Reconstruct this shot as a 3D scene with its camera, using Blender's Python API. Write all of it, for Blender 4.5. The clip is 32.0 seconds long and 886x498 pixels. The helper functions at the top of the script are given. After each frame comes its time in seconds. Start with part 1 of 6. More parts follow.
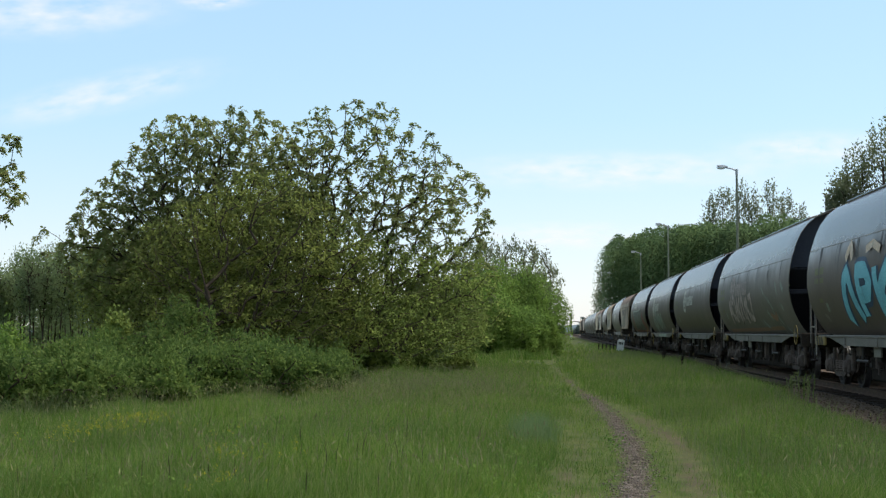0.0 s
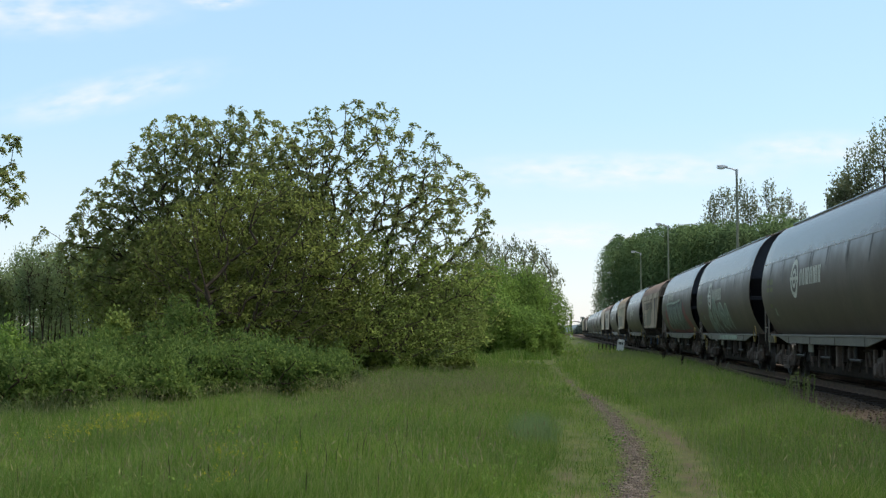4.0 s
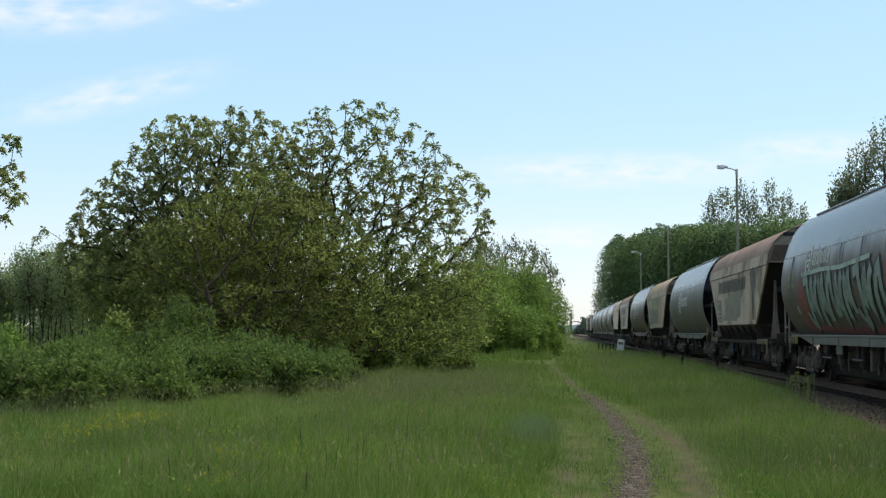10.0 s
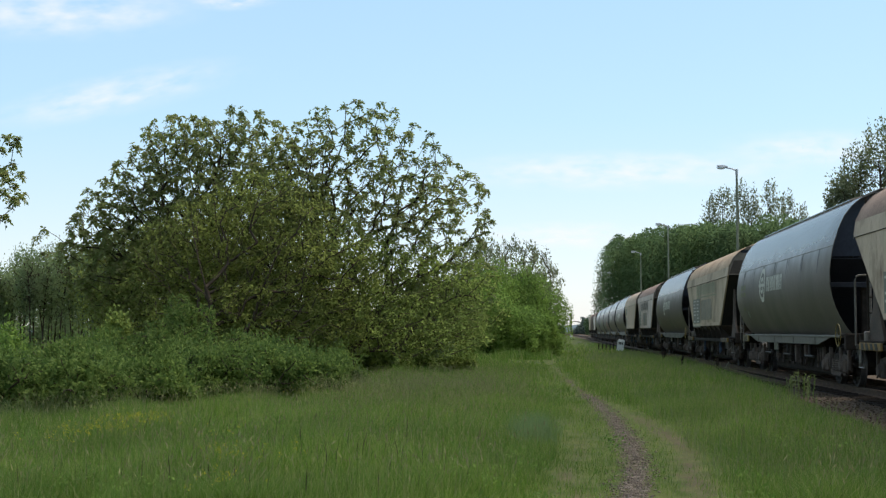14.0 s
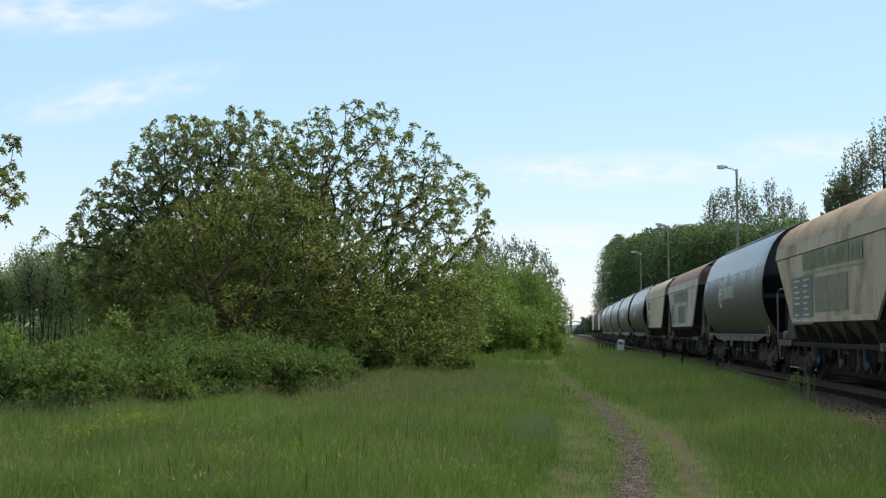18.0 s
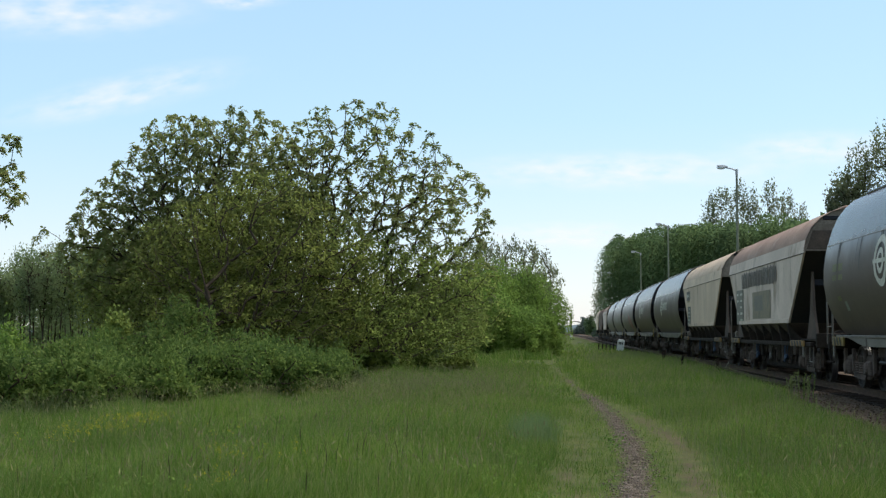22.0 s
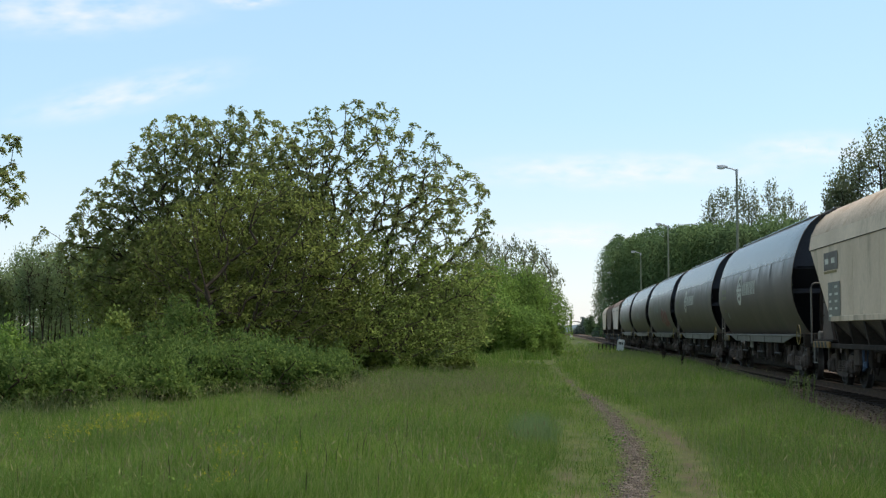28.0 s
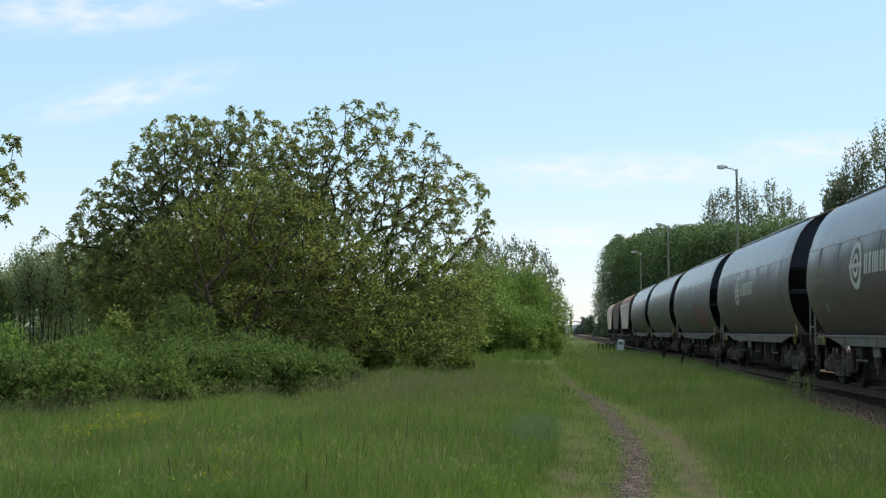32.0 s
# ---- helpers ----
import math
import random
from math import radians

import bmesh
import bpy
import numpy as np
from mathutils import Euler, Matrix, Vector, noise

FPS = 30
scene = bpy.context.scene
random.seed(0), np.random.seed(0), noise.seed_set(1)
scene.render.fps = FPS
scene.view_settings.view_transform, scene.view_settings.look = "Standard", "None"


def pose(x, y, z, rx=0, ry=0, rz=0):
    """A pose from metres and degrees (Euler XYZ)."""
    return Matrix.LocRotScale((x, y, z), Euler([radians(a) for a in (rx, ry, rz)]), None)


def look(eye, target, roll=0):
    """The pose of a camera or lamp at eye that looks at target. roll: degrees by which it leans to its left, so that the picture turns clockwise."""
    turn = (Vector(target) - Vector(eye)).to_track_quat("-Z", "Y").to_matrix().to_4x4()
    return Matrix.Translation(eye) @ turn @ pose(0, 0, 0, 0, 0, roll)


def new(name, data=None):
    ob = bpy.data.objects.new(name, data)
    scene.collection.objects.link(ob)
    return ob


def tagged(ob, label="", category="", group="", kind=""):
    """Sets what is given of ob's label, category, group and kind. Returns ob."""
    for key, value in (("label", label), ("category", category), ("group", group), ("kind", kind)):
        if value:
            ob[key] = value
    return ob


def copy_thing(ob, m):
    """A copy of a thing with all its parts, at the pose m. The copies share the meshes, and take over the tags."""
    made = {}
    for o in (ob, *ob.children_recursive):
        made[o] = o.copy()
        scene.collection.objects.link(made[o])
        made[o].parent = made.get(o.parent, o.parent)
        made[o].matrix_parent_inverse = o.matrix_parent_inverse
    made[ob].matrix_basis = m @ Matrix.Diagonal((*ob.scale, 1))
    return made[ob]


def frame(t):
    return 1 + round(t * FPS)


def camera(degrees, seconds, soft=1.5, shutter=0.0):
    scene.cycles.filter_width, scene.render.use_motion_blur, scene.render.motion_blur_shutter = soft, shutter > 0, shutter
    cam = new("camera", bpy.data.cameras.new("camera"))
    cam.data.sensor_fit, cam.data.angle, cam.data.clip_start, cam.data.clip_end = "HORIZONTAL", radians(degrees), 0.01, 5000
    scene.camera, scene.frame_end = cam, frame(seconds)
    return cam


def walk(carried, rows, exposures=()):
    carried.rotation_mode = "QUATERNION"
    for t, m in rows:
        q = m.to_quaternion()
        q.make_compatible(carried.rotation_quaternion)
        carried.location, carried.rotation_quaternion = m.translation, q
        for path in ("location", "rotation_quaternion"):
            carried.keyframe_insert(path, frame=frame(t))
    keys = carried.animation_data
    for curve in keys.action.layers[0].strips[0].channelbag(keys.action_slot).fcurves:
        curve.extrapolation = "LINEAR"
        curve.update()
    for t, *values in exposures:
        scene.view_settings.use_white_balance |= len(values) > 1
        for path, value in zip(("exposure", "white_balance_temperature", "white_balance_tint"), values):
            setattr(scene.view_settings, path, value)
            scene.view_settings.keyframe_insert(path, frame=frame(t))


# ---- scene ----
cam = camera(37.65, 32.0, 1.3)
stand = pose(0, 0, 1.6, 93.63, 0, 4.55)
walk(cam, [(0.0, stand), (32.0, stand)], [(0.0, 0.12, 6850, 12), (32.0, 0.12, 6850, 12)])

# ---- sky, sun ----
SUN_AZ, SUN_EL = 66.0, 62.0       # degrees from the track's far end towards the right; height
world = bpy.data.worlds.new("sky")
scene.world = world
world.use_nodes = True
wn = world.node_tree.nodes
sky = wn.new("ShaderNodeTexSky")
sky.sky_type, sky.sun_disc = "NISHITA", False
sky.sun_elevation, sky.sun_rotation = radians(SUN_EL), radians(SUN_AZ)
sky.air_density, sky.dust_density, sky.ozone_density = 1.0, 0.4, 1.2
wn["Background"].inputs["Strength"].default_value = 0.15
haze = wn.new("ShaderNodeMix")         # thin high haze evens the sky out
haze.data_type = "RGBA"
haze.inputs["Factor"].default_value = 0.52
veil, up, height, scaled = wn.new("ShaderNodeValToRGB"), wn.new("ShaderNodeTexCoord"), wn.new("ShaderNodeSeparateXYZ"), wn.new("ShaderNodeVectorMath")
stops = veil.color_ramp.elements       # milky near the horizon, bluer above it, evening out overhead
stops.new(0.2), stops.new(0.55)
for stop, (place, tone) in zip(stops, ((0.0, (0.66, 0.745, 0.92)), (0.16, (0.43, 0.72, 0.94)), (0.34, (0.40, 0.70, 0.94)), (0.75, (0.60, 0.74, 0.86)))):
    stop.position, stop.color = place, (*tone, 1)
scaled.operation, scaled.inputs["Scale"].default_value = "SCALE", 8.0
world.node_tree.links.new(up.outputs["Generated"], height.inputs[0])
world.node_tree.links.new(height.outputs["Z"], veil.inputs["Fac"])
world.node_tree.links.new(veil.outputs["Color"], scaled.inputs[0])
world.node_tree.links.new(scaled.outputs[0], haze.inputs["B"])
world.node_tree.links.new(sky.outputs[0], haze.inputs["A"])
world.node_tree.links.new(haze.outputs["Result"], wn["Background"].inputs["Color"])
sun_data = bpy.data.lights.new("sun", "SUN")
sun_data.energy, sun_data.angle, sun_data.color = 3.5, radians(42.0), (1.0, 0.95, 0.85)
sun = new("sun", sun_data)
_az, _el = radians(SUN_AZ), radians(SUN_EL)
sun.matrix_world = look((math.sin(_az) * math.cos(_el) * 90, math.cos(_az) * math.cos(_el) * 90, math.sin(_el) * 90), (0, 0, 0))


# ---- materials ----
def nodes_of(name):
    m = bpy.data.materials.new(name)
    m.use_nodes = True
    return m, m.node_tree.nodes, m.node_tree.links, m.node_tree.nodes["Principled BSDF"]


def ramp(n, stops):
    r = n.new("ShaderNodeValToRGB")
    e = r.color_ramp.elements
    while len(e) < len(stops):
        e.new(0.5)
    for el, (p, c) in zip(e, stops):
        el.position, el.color = p, (*c, 1) if len(c) == 3 else c
    return r


def tex_vector(n, l, stretch=(1, 1, 1)):
    co, info, add, mp = n.new("ShaderNodeTexCoord"), n.new("ShaderNodeObjectInfo"), n.new("ShaderNodeVectorMath"), n.new("ShaderNodeMapping")
    mul = n.new("ShaderNodeMath")
    mul.operation, mul.inputs[1].default_value = "MULTIPLY", 37.0
    l.new(info.outputs["Random"], mul.inputs[0])
    l.new(co.outputs["Object"], add.inputs[0])
    l.new(mul.outputs[0], add.inputs[1])
    l.new(add.outputs[0], mp.inputs["Vector"])
    mp.inputs["Scale"].default_value = stretch
    return mp.outputs[0]


def noise_tex(n, l, vec, scale, detail=4, rough=0.55):
    t = n.new("ShaderNodeTexNoise")
    t.inputs["Scale"].default_value, t.inputs["Detail"].default_value, t.inputs["Roughness"].default_value = scale, detail, rough
    l.new(vec, t.inputs["Vector"])
    return t.outputs["Fac"]


def mixed(n, l, fac, a, b, kind="MIX"):
    m = n.new("ShaderNodeMix")
    m.data_type, m.blend_type = "RGBA", kind
    for sock, v in ((m.inputs["Factor"], fac), (m.inputs["A"], a), (m.inputs["B"], b)):
        if isinstance(v, bpy.types.NodeSocket):
            l.new(v, sock)
        else:
            sock.default_value = v if isinstance(v, float) else (*v, 1)
    return m.outputs["Result"]


def surface(name, dark, light, scale=1.5, fine=30, rough=0.7, metal=0.0, bump=0.15, stain=None, stain_scale=0.8, stain_at=0.55,
            stretch=(1, 1, 1), spread=0.2, coat=0.0, gloss=0.5, grit=1.0):
    """Two tones mottled at a broad and a fine scale, stains over them, fine relief."""
    m, n, l, p = nodes_of(name)
    vec = tex_vector(n, l, stretch)
    broad, grain = noise_tex(n, l, vec, scale), noise_tex(n, l, vec, fine, 3)
    r = ramp(n, [(0.5 - spread, dark), (0.5 + spread, light)])
    l.new(broad, r.inputs[0])
    g = ramp(n, [(0.3, (1 - 0.28 * grit,) * 3), (0.7, (1 + 0.12 * grit,) * 3)])
    l.new(grain, g.inputs[0])
    col = mixed(n, l, 1.0, r.outputs[0], g.outputs[0], "MULTIPLY")
    if stain:
        s = ramp(n, [(stain_at, (0, 0, 0)), (stain_at + 0.14, (0.85, 0.85, 0.85))])
        l.new(noise_tex(n, l, vec, stain_scale, 6, 0.65), s.inputs[0])
        col = mixed(n, l, s.outputs[0], col, stain)
    l.new(col, p.inputs["Base Color"])
    rr = n.new("ShaderNodeMapRange")
    rr.inputs["To Min"].default_value, rr.inputs["To Max"].default_value = max(0.05, rough - 0.12), min(1, rough + 0.12)
    l.new(broad, rr.inputs["Value"])
    l.new(rr.outputs[0], p.inputs["Roughness"])
    p.inputs["Metallic"].default_value, p.inputs["Coat Weight"].default_value = metal, coat
    p.inputs["Specular IOR Level"].default_value = gloss
    if bump:
        b = n.new("ShaderNodeBump")
        b.inputs["Strength"].default_value, b.inputs["Distance"].default_value = bump, 0.02
        l.new(grain, b.inputs["Height"])
        l.new(b.outputs[0], p.inputs["Normal"])
    return m


def leafy(name, tones, rough=0.55, through_light=0.45, patch=0.35):
    """Leaves and blades: each piece takes a tone of its own, patches drift over the whole, light passes through."""
    m, n, l, p = nodes_of(name)
    geo = n.new("ShaderNodeNewGeometry")
    r = ramp(n, [(i / (len(tones) - 1), c) for i, c in enumerate(tones)])
    l.new(geo.outputs["Random Per Island"], r.inputs[0])
    g = ramp(n, [(0.3, (0.84, 0.85, 0.95)), (0.7, (1.36, 1.29, 1.2))])
    l.new(noise_tex(n, l, tex_vector(n, l), patch, 3), g.inputs[0])
    col = mixed(n, l, 1.0, r.outputs[0], g.outputs[0], "MULTIPLY")
    l.new(col, p.inputs["Base Color"])
    p.inputs["Roughness"].default_value = rough
    p.inputs["Specular IOR Level"].default_value = 0.05
    tr, mx = n.new("ShaderNodeBsdfTranslucent"), n.new("ShaderNodeMixShader")
    mx.inputs[0].default_value = through_light
    l.new(col, tr.inputs["Color"])
    l.new(p.outputs[0], mx.inputs[1])
    l.new(tr.outputs[0], mx.inputs[2])
    l.new(mx.outputs[0], n["Material Output"].inputs["Surface"])
    return m


M_BARK = surface("bark", (0.036, 0.027, 0.02), (0.085, 0.064, 0.047), 3, 40, 0.9, bump=0.6, stretch=(1, 1, 0.3), gloss=0.08)
M_WALNUT = leafy("walnut_leaf", [(0.16, 0.205, 0.07), (0.2, 0.248, 0.085), (0.25, 0.29, 0.112), (0.21, 0.2, 0.105)], through_light=0.55)
M_OLIVE = leafy("olive_leaf", [(0.158, 0.198, 0.055), (0.168, 0.209, 0.059), (0.178, 0.22, 0.064)], through_light=0.8)
# lighter olive: the stronger light on the right-hand tree is put into its leaves
M_SPRAY = leafy("lighter_olive_leaf", [(0.155, 0.212, 0.057), (0.168, 0.227, 0.062), (0.182, 0.242, 0.069)], through_light=0.8)
M_SHRUB = leafy("shrub_leaf", [(0.052, 0.096, 0.024), (0.076, 0.128, 0.032), (0.106, 0.166, 0.042), (0.178, 0.245, 0.07)], through_light=0.55)
M_LIGHT = leafy("young_leaf", [(0.126, 0.212, 0.046), (0.149, 0.242, 0.054), (0.177, 0.272, 0.067)], through_light=0.68)
M_POPLAR = leafy("poplar_leaf", [(0.115, 0.145, 0.075), (0.155, 0.185, 0.10), (0.21, 0.235, 0.145)], through_light=0.6)
M_COPSE = leafy("copse_leaf", [(0.14, 0.195, 0.088), (0.17, 0.228, 0.107), (0.2, 0.26, 0.128)], through_light=0.65)
M_FOREST = leafy("forest_leaf", [(0.1, 0.158, 0.07), (0.106, 0.166, 0.074), (0.112, 0.173, 0.078)], through_light=0.85, patch=0.08)
# bluish green: the haze of distance is put into the leaf colour
M_FAR = leafy("haze_tinted_leaf", [(0.06, 0.085, 0.075), (0.085, 0.11, 0.095)], patch=0.05)
M_GRASS = leafy("grass_blade", [(0.056, 0.122, 0.019), (0.097, 0.181, 0.028), (0.144, 0.236, 0.045), (0.26, 0.28, 0.118)], through_light=0.42, patch=0.25)
M_SEED = leafy("grass_seed", [(0.17, 0.18, 0.075), (0.25, 0.245, 0.12), (0.12, 0.115, 0.055)], through_light=0.2)
M_YELLOW_FLOWER = leafy("yellow_petal", [(0.36, 0.33, 0.02), (0.55, 0.48, 0.04)], through_light=0.2)
M_TUFT = leafy("blue_green_blade", [(0.125, 0.2, 0.078), (0.17, 0.245, 0.11)], through_light=0.6)
M_WEED = leafy("weed_leaf", [(0.075, 0.15, 0.03), (0.1, 0.19, 0.038), (0.14, 0.23, 0.055)], through_light=0.5)
M_BLUISH = leafy("bluish_blade", [(0.125, 0.17, 0.06), (0.175, 0.21, 0.095)], through_light=0.5)
M_GROUND = surface("meadow_soil", (0.05, 0.07, 0.018), (0.085, 0.104, 0.028), 0.35, 14, 0.95, bump=0.5, stain=(0.07, 0.07, 0.028), stain_scale=0.12, gloss=0.08)


def worn_ground(name, earth_dark, earth_light, fine):
    """Bare earth that frays out into meadow soil: the mesh's "wear" says how trodden it is."""
    m = surface(name, earth_dark, earth_light, 2.6, fine, 0.95, bump=0.6, gloss=0.08)
    n, l, p = m.node_tree.nodes, m.node_tree.links, m.node_tree.nodes["Principled BSDF"]
    earth = p.inputs["Base Color"].links[0].from_socket
    vec = tex_vector(n, l)
    att = n.new("ShaderNodeAttribute")
    att.attribute_name = "wear"
    soil = ramp(n, [(0.35, (0.045, 0.065, 0.016)), (0.65, (0.085, 0.10, 0.03))])
    l.new(noise_tex(n, l, vec, 3.0, 4), soil.inputs[0])
    frayed, cut = n.new("ShaderNodeMath"), n.new("ShaderNodeMapRange")
    frayed.operation = "ADD"
    l.new(att.outputs["Fac"], frayed.inputs[0])
    l.new(noise_tex(n, l, vec, 5.0, 6, 0.7), frayed.inputs[1])
    cut.inputs["From Min"].default_value, cut.inputs["From Max"].default_value = 0.82, 1.12
    l.new(frayed.outputs[0], cut.inputs["Value"])
    l.new(mixed(n, l, cut.outputs[0], soil.outputs[0], earth), p.inputs["Base Color"])
    return m


M_DIRT = worn_ground("trodden_earth", (0.06, 0.046, 0.031), (0.115, 0.092, 0.065), 60)
M_STRAW = worn_ground("dry_trodden_grass", (0.064, 0.051, 0.033), (0.122, 0.096, 0.062), 45)
M_GRAVEL = surface("path_gravel", (0.085, 0.066, 0.055), (0.27, 0.22, 0.185), 6, 60, 0.9, bump=0.3, gloss=0.08)
M_BALLAST = surface("rusty_ballast", (0.058, 0.042, 0.029), (0.12, 0.088, 0.062), 5, 60, 0.95, bump=0.4, stain=(0.10, 0.07, 0.045), stain_scale=1.2, gloss=0.08)
M_BALLAST_DARK = surface("blackish_ballast", (0.012, 0.009, 0.007), (0.032, 0.024, 0.018), 5, 60, 0.95, bump=0.5, stain=(0.038, 0.024, 0.016), stain_scale=1.2, gloss=0.08)
M_SLEEPER = surface("tarred_sleeper", (0.017, 0.012, 0.009), (0.038, 0.028, 0.021), 4, 40, 0.9, bump=0.5, stretch=(0.3, 2, 1), gloss=0.08)
M_RAIL = surface("rusty_rail", (0.07, 0.045, 0.031), (0.13, 0.086, 0.06), 4, 40, 0.8, 0.0, bump=0.2, gloss=0.15)
M_RAILHEAD = surface("worn_rail_head", (0.05, 0.032, 0.023), (0.085, 0.056, 0.042), 6, 50, 0.8, 0.0, bump=0.05, gloss=0.12)
M_STONE = surface("whitewashed_concrete", (0.72, 0.72, 0.69), (0.88, 0.88, 0.85), 6, 40, 0.85, bump=0.3, stain=(0.35, 0.36, 0.33), stain_scale=5)
M_POLE = surface("weathered_concrete", (0.15, 0.165, 0.115), (0.22, 0.24, 0.175), 1.5, 30, 0.85, bump=0.2, stretch=(1, 1, 0.3))
M_STEEL = surface("galvanised_steel", (0.35, 0.36, 0.37), (0.5, 0.51, 0.52), 5, 40, 0.5, 0.5, bump=0.05)
M_LAMPGLASS = surface("lamp_bowl", (0.6, 0.62, 0.62), (0.75, 0.76, 0.76), 8, 40, 0.25, 0.0, bump=0.0)
M_BLACK = surface("black_marking", (0.015, 0.015, 0.015), (0.04, 0.04, 0.04), 6, 40, 0.7, bump=0.05)
# rolling stock
M_TANK = surface("grey_wagon_paint", (0.096, 0.072, 0.056), (0.132, 0.102, 0.081), 0.7, 18, 0.3, 0.0, bump=0.025, stain=(0.075, 0.072, 0.052), stain_scale=0.9,
                 stain_at=0.56, stretch=(1, 1, 0.35), gloss=0.5, grit=0.5)


def sheen_by_height(m, low, high):
    """Sheen put into the paint: dull low flanks, glossier upward between the two heights."""
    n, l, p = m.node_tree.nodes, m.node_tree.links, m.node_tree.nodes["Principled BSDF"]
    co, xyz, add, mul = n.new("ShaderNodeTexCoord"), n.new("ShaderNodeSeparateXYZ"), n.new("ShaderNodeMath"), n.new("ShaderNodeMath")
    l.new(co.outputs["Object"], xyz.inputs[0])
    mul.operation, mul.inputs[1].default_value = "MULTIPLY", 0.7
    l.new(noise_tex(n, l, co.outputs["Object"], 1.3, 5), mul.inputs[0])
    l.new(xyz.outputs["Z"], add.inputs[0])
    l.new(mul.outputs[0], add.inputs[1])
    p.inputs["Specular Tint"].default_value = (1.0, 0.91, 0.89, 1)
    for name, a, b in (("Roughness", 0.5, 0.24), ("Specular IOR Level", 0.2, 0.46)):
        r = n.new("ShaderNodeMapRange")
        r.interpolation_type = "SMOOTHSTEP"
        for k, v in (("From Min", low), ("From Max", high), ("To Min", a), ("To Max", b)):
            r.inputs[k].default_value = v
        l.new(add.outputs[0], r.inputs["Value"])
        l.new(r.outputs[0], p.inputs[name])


sheen_by_height(M_TANK, 2.85, 3.75)
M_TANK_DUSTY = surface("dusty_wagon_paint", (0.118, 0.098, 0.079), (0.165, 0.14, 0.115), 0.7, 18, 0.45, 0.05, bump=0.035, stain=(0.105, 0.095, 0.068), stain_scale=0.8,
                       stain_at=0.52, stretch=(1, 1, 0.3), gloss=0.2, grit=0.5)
sheen_by_height(M_TANK_DUSTY, 2.85, 3.9)
M_STREAK = surface("rain_streak", (0.04, 0.036, 0.03), (0.075, 0.066, 0.055), 3, 25, 0.5, bump=0.02, gloss=0.3)
M_END = surface("near_black_end_plate", (0.008, 0.009, 0.014), (0.02, 0.02, 0.027), 2, 20, 0.8, 0.0, bump=0.1)
M_UNDER = surface("grimy_underframe", (0.017, 0.013, 0.01), (0.046, 0.035, 0.027), 3, 30, 0.9, 0.0, bump=0.3, stain=(0.06, 0.042, 0.03), stain_scale=2.5, gloss=0.15)
M_BOGIE = surface("dusty_bogie_steel", (0.05, 0.037, 0.03), (0.14, 0.106, 0.086), 3, 30, 0.85, 0.0, bump=0.3, stain=(0.10, 0.07, 0.05), stain_scale=3, stain_at=0.58, gloss=0.25)
M_SILL = surface("grey_sill", (0.11, 0.095, 0.08), (0.185, 0.165, 0.14), 1.6, 25, 0.55, 0.1, bump=0.1, stain=(0.08, 0.065, 0.05), stain_scale=1.4)
M_WHEEL = surface("wheel_steel", (0.02, 0.016, 0.014), (0.048, 0.038, 0.031), 4, 30, 0.7, 0.1, bump=0.1)
M_TREAD = surface("bright_tread", (0.25, 0.24, 0.23), (0.4, 0.39, 0.38), 6, 40, 0.35, 0.9, bump=0.02)
M_BOX = {
    "rusty": surface("faded_ochre_side", (0.41, 0.305, 0.215), (0.6, 0.46, 0.34), 0.8, 22, 0.75, bump=0.08, stain=(0.17, 0.115, 0.075), stain_scale=0.9, stain_at=0.47, stretch=(1, 1, 0.5), gloss=0.2, grit=0.4),
    "ochre": surface("dirty_ochre_side", (0.44, 0.325, 0.215), (0.60, 0.46, 0.325), 0.7, 22, 0.7, bump=0.06, stain=(0.22, 0.16, 0.10), stain_scale=0.9, stain_at=0.5, stretch=(1, 1, 0.45), gloss=0.2, grit=0.5),
    "beige": surface("dirty_beige_side", (0.58, 0.435, 0.305), (0.75, 0.58, 0.425), 0.7, 22, 0.7, bump=0.06, stain=(0.30, 0.225, 0.15), stain_scale=0.9, stain_at=0.53, stretch=(1, 1, 0.45), gloss=0.25, grit=0.4),
    "grey": surface("pale_grey_side", (0.55, 0.435, 0.35), (0.73, 0.59, 0.49), 0.7, 22, 0.7, bump=0.06, stain=(0.27, 0.20, 0.14), stain_scale=0.9, stain_at=0.53, stretch=(1, 1, 0.45), gloss=0.25, grit=0.4),
    "brown": surface("rust_brown_side", (0.10, 0.065, 0.045), (0.17, 0.115, 0.08), 0.9, 22, 0.8, bump=0.08, stain=(0.22, 0.17, 0.13), stain_scale=0.8, stain_at=0.58, stretch=(1, 1, 0.5), gloss=0.2, grit=0.5),
}
M_ROOF = {
    "rusty": surface("rust_roof", (0.235, 0.16, 0.122), (0.36, 0.255, 0.2), 0.8, 20, 0.85, bump=0.1, stain=(0.34, 0.28, 0.22), stain_scale=0.9, stain_at=0.6, gloss=0.15),
    "ochre": surface("ochre_roof", (0.40, 0.28, 0.18), (0.53, 0.39, 0.265), 0.8, 20, 0.8, bump=0.08, stain=(0.24, 0.155, 0.10), stain_scale=0.9, stain_at=0.54, gloss=0.15),
    "beige": surface("dusty_roof", (0.52, 0.395, 0.285), (0.67, 0.525, 0.395), 0.8, 20, 0.8, bump=0.08, stain=(0.30, 0.185, 0.11), stain_scale=0.9, stain_at=0.54, gloss=0.15),
    "grey": surface("brownish_grey_roof", (0.28, 0.18, 0.136), (0.42, 0.292, 0.228), 0.8, 20, 0.8, bump=0.08, stain=(0.42, 0.37, 0.31), stain_scale=0.9, stain_at=0.58, gloss=0.15),
    "brown": surface("dark_rust_roof", (0.10, 0.062, 0.045), (0.16, 0.10, 0.075), 0.8, 20, 0.85, bump=0.1, gloss=0.15),
}
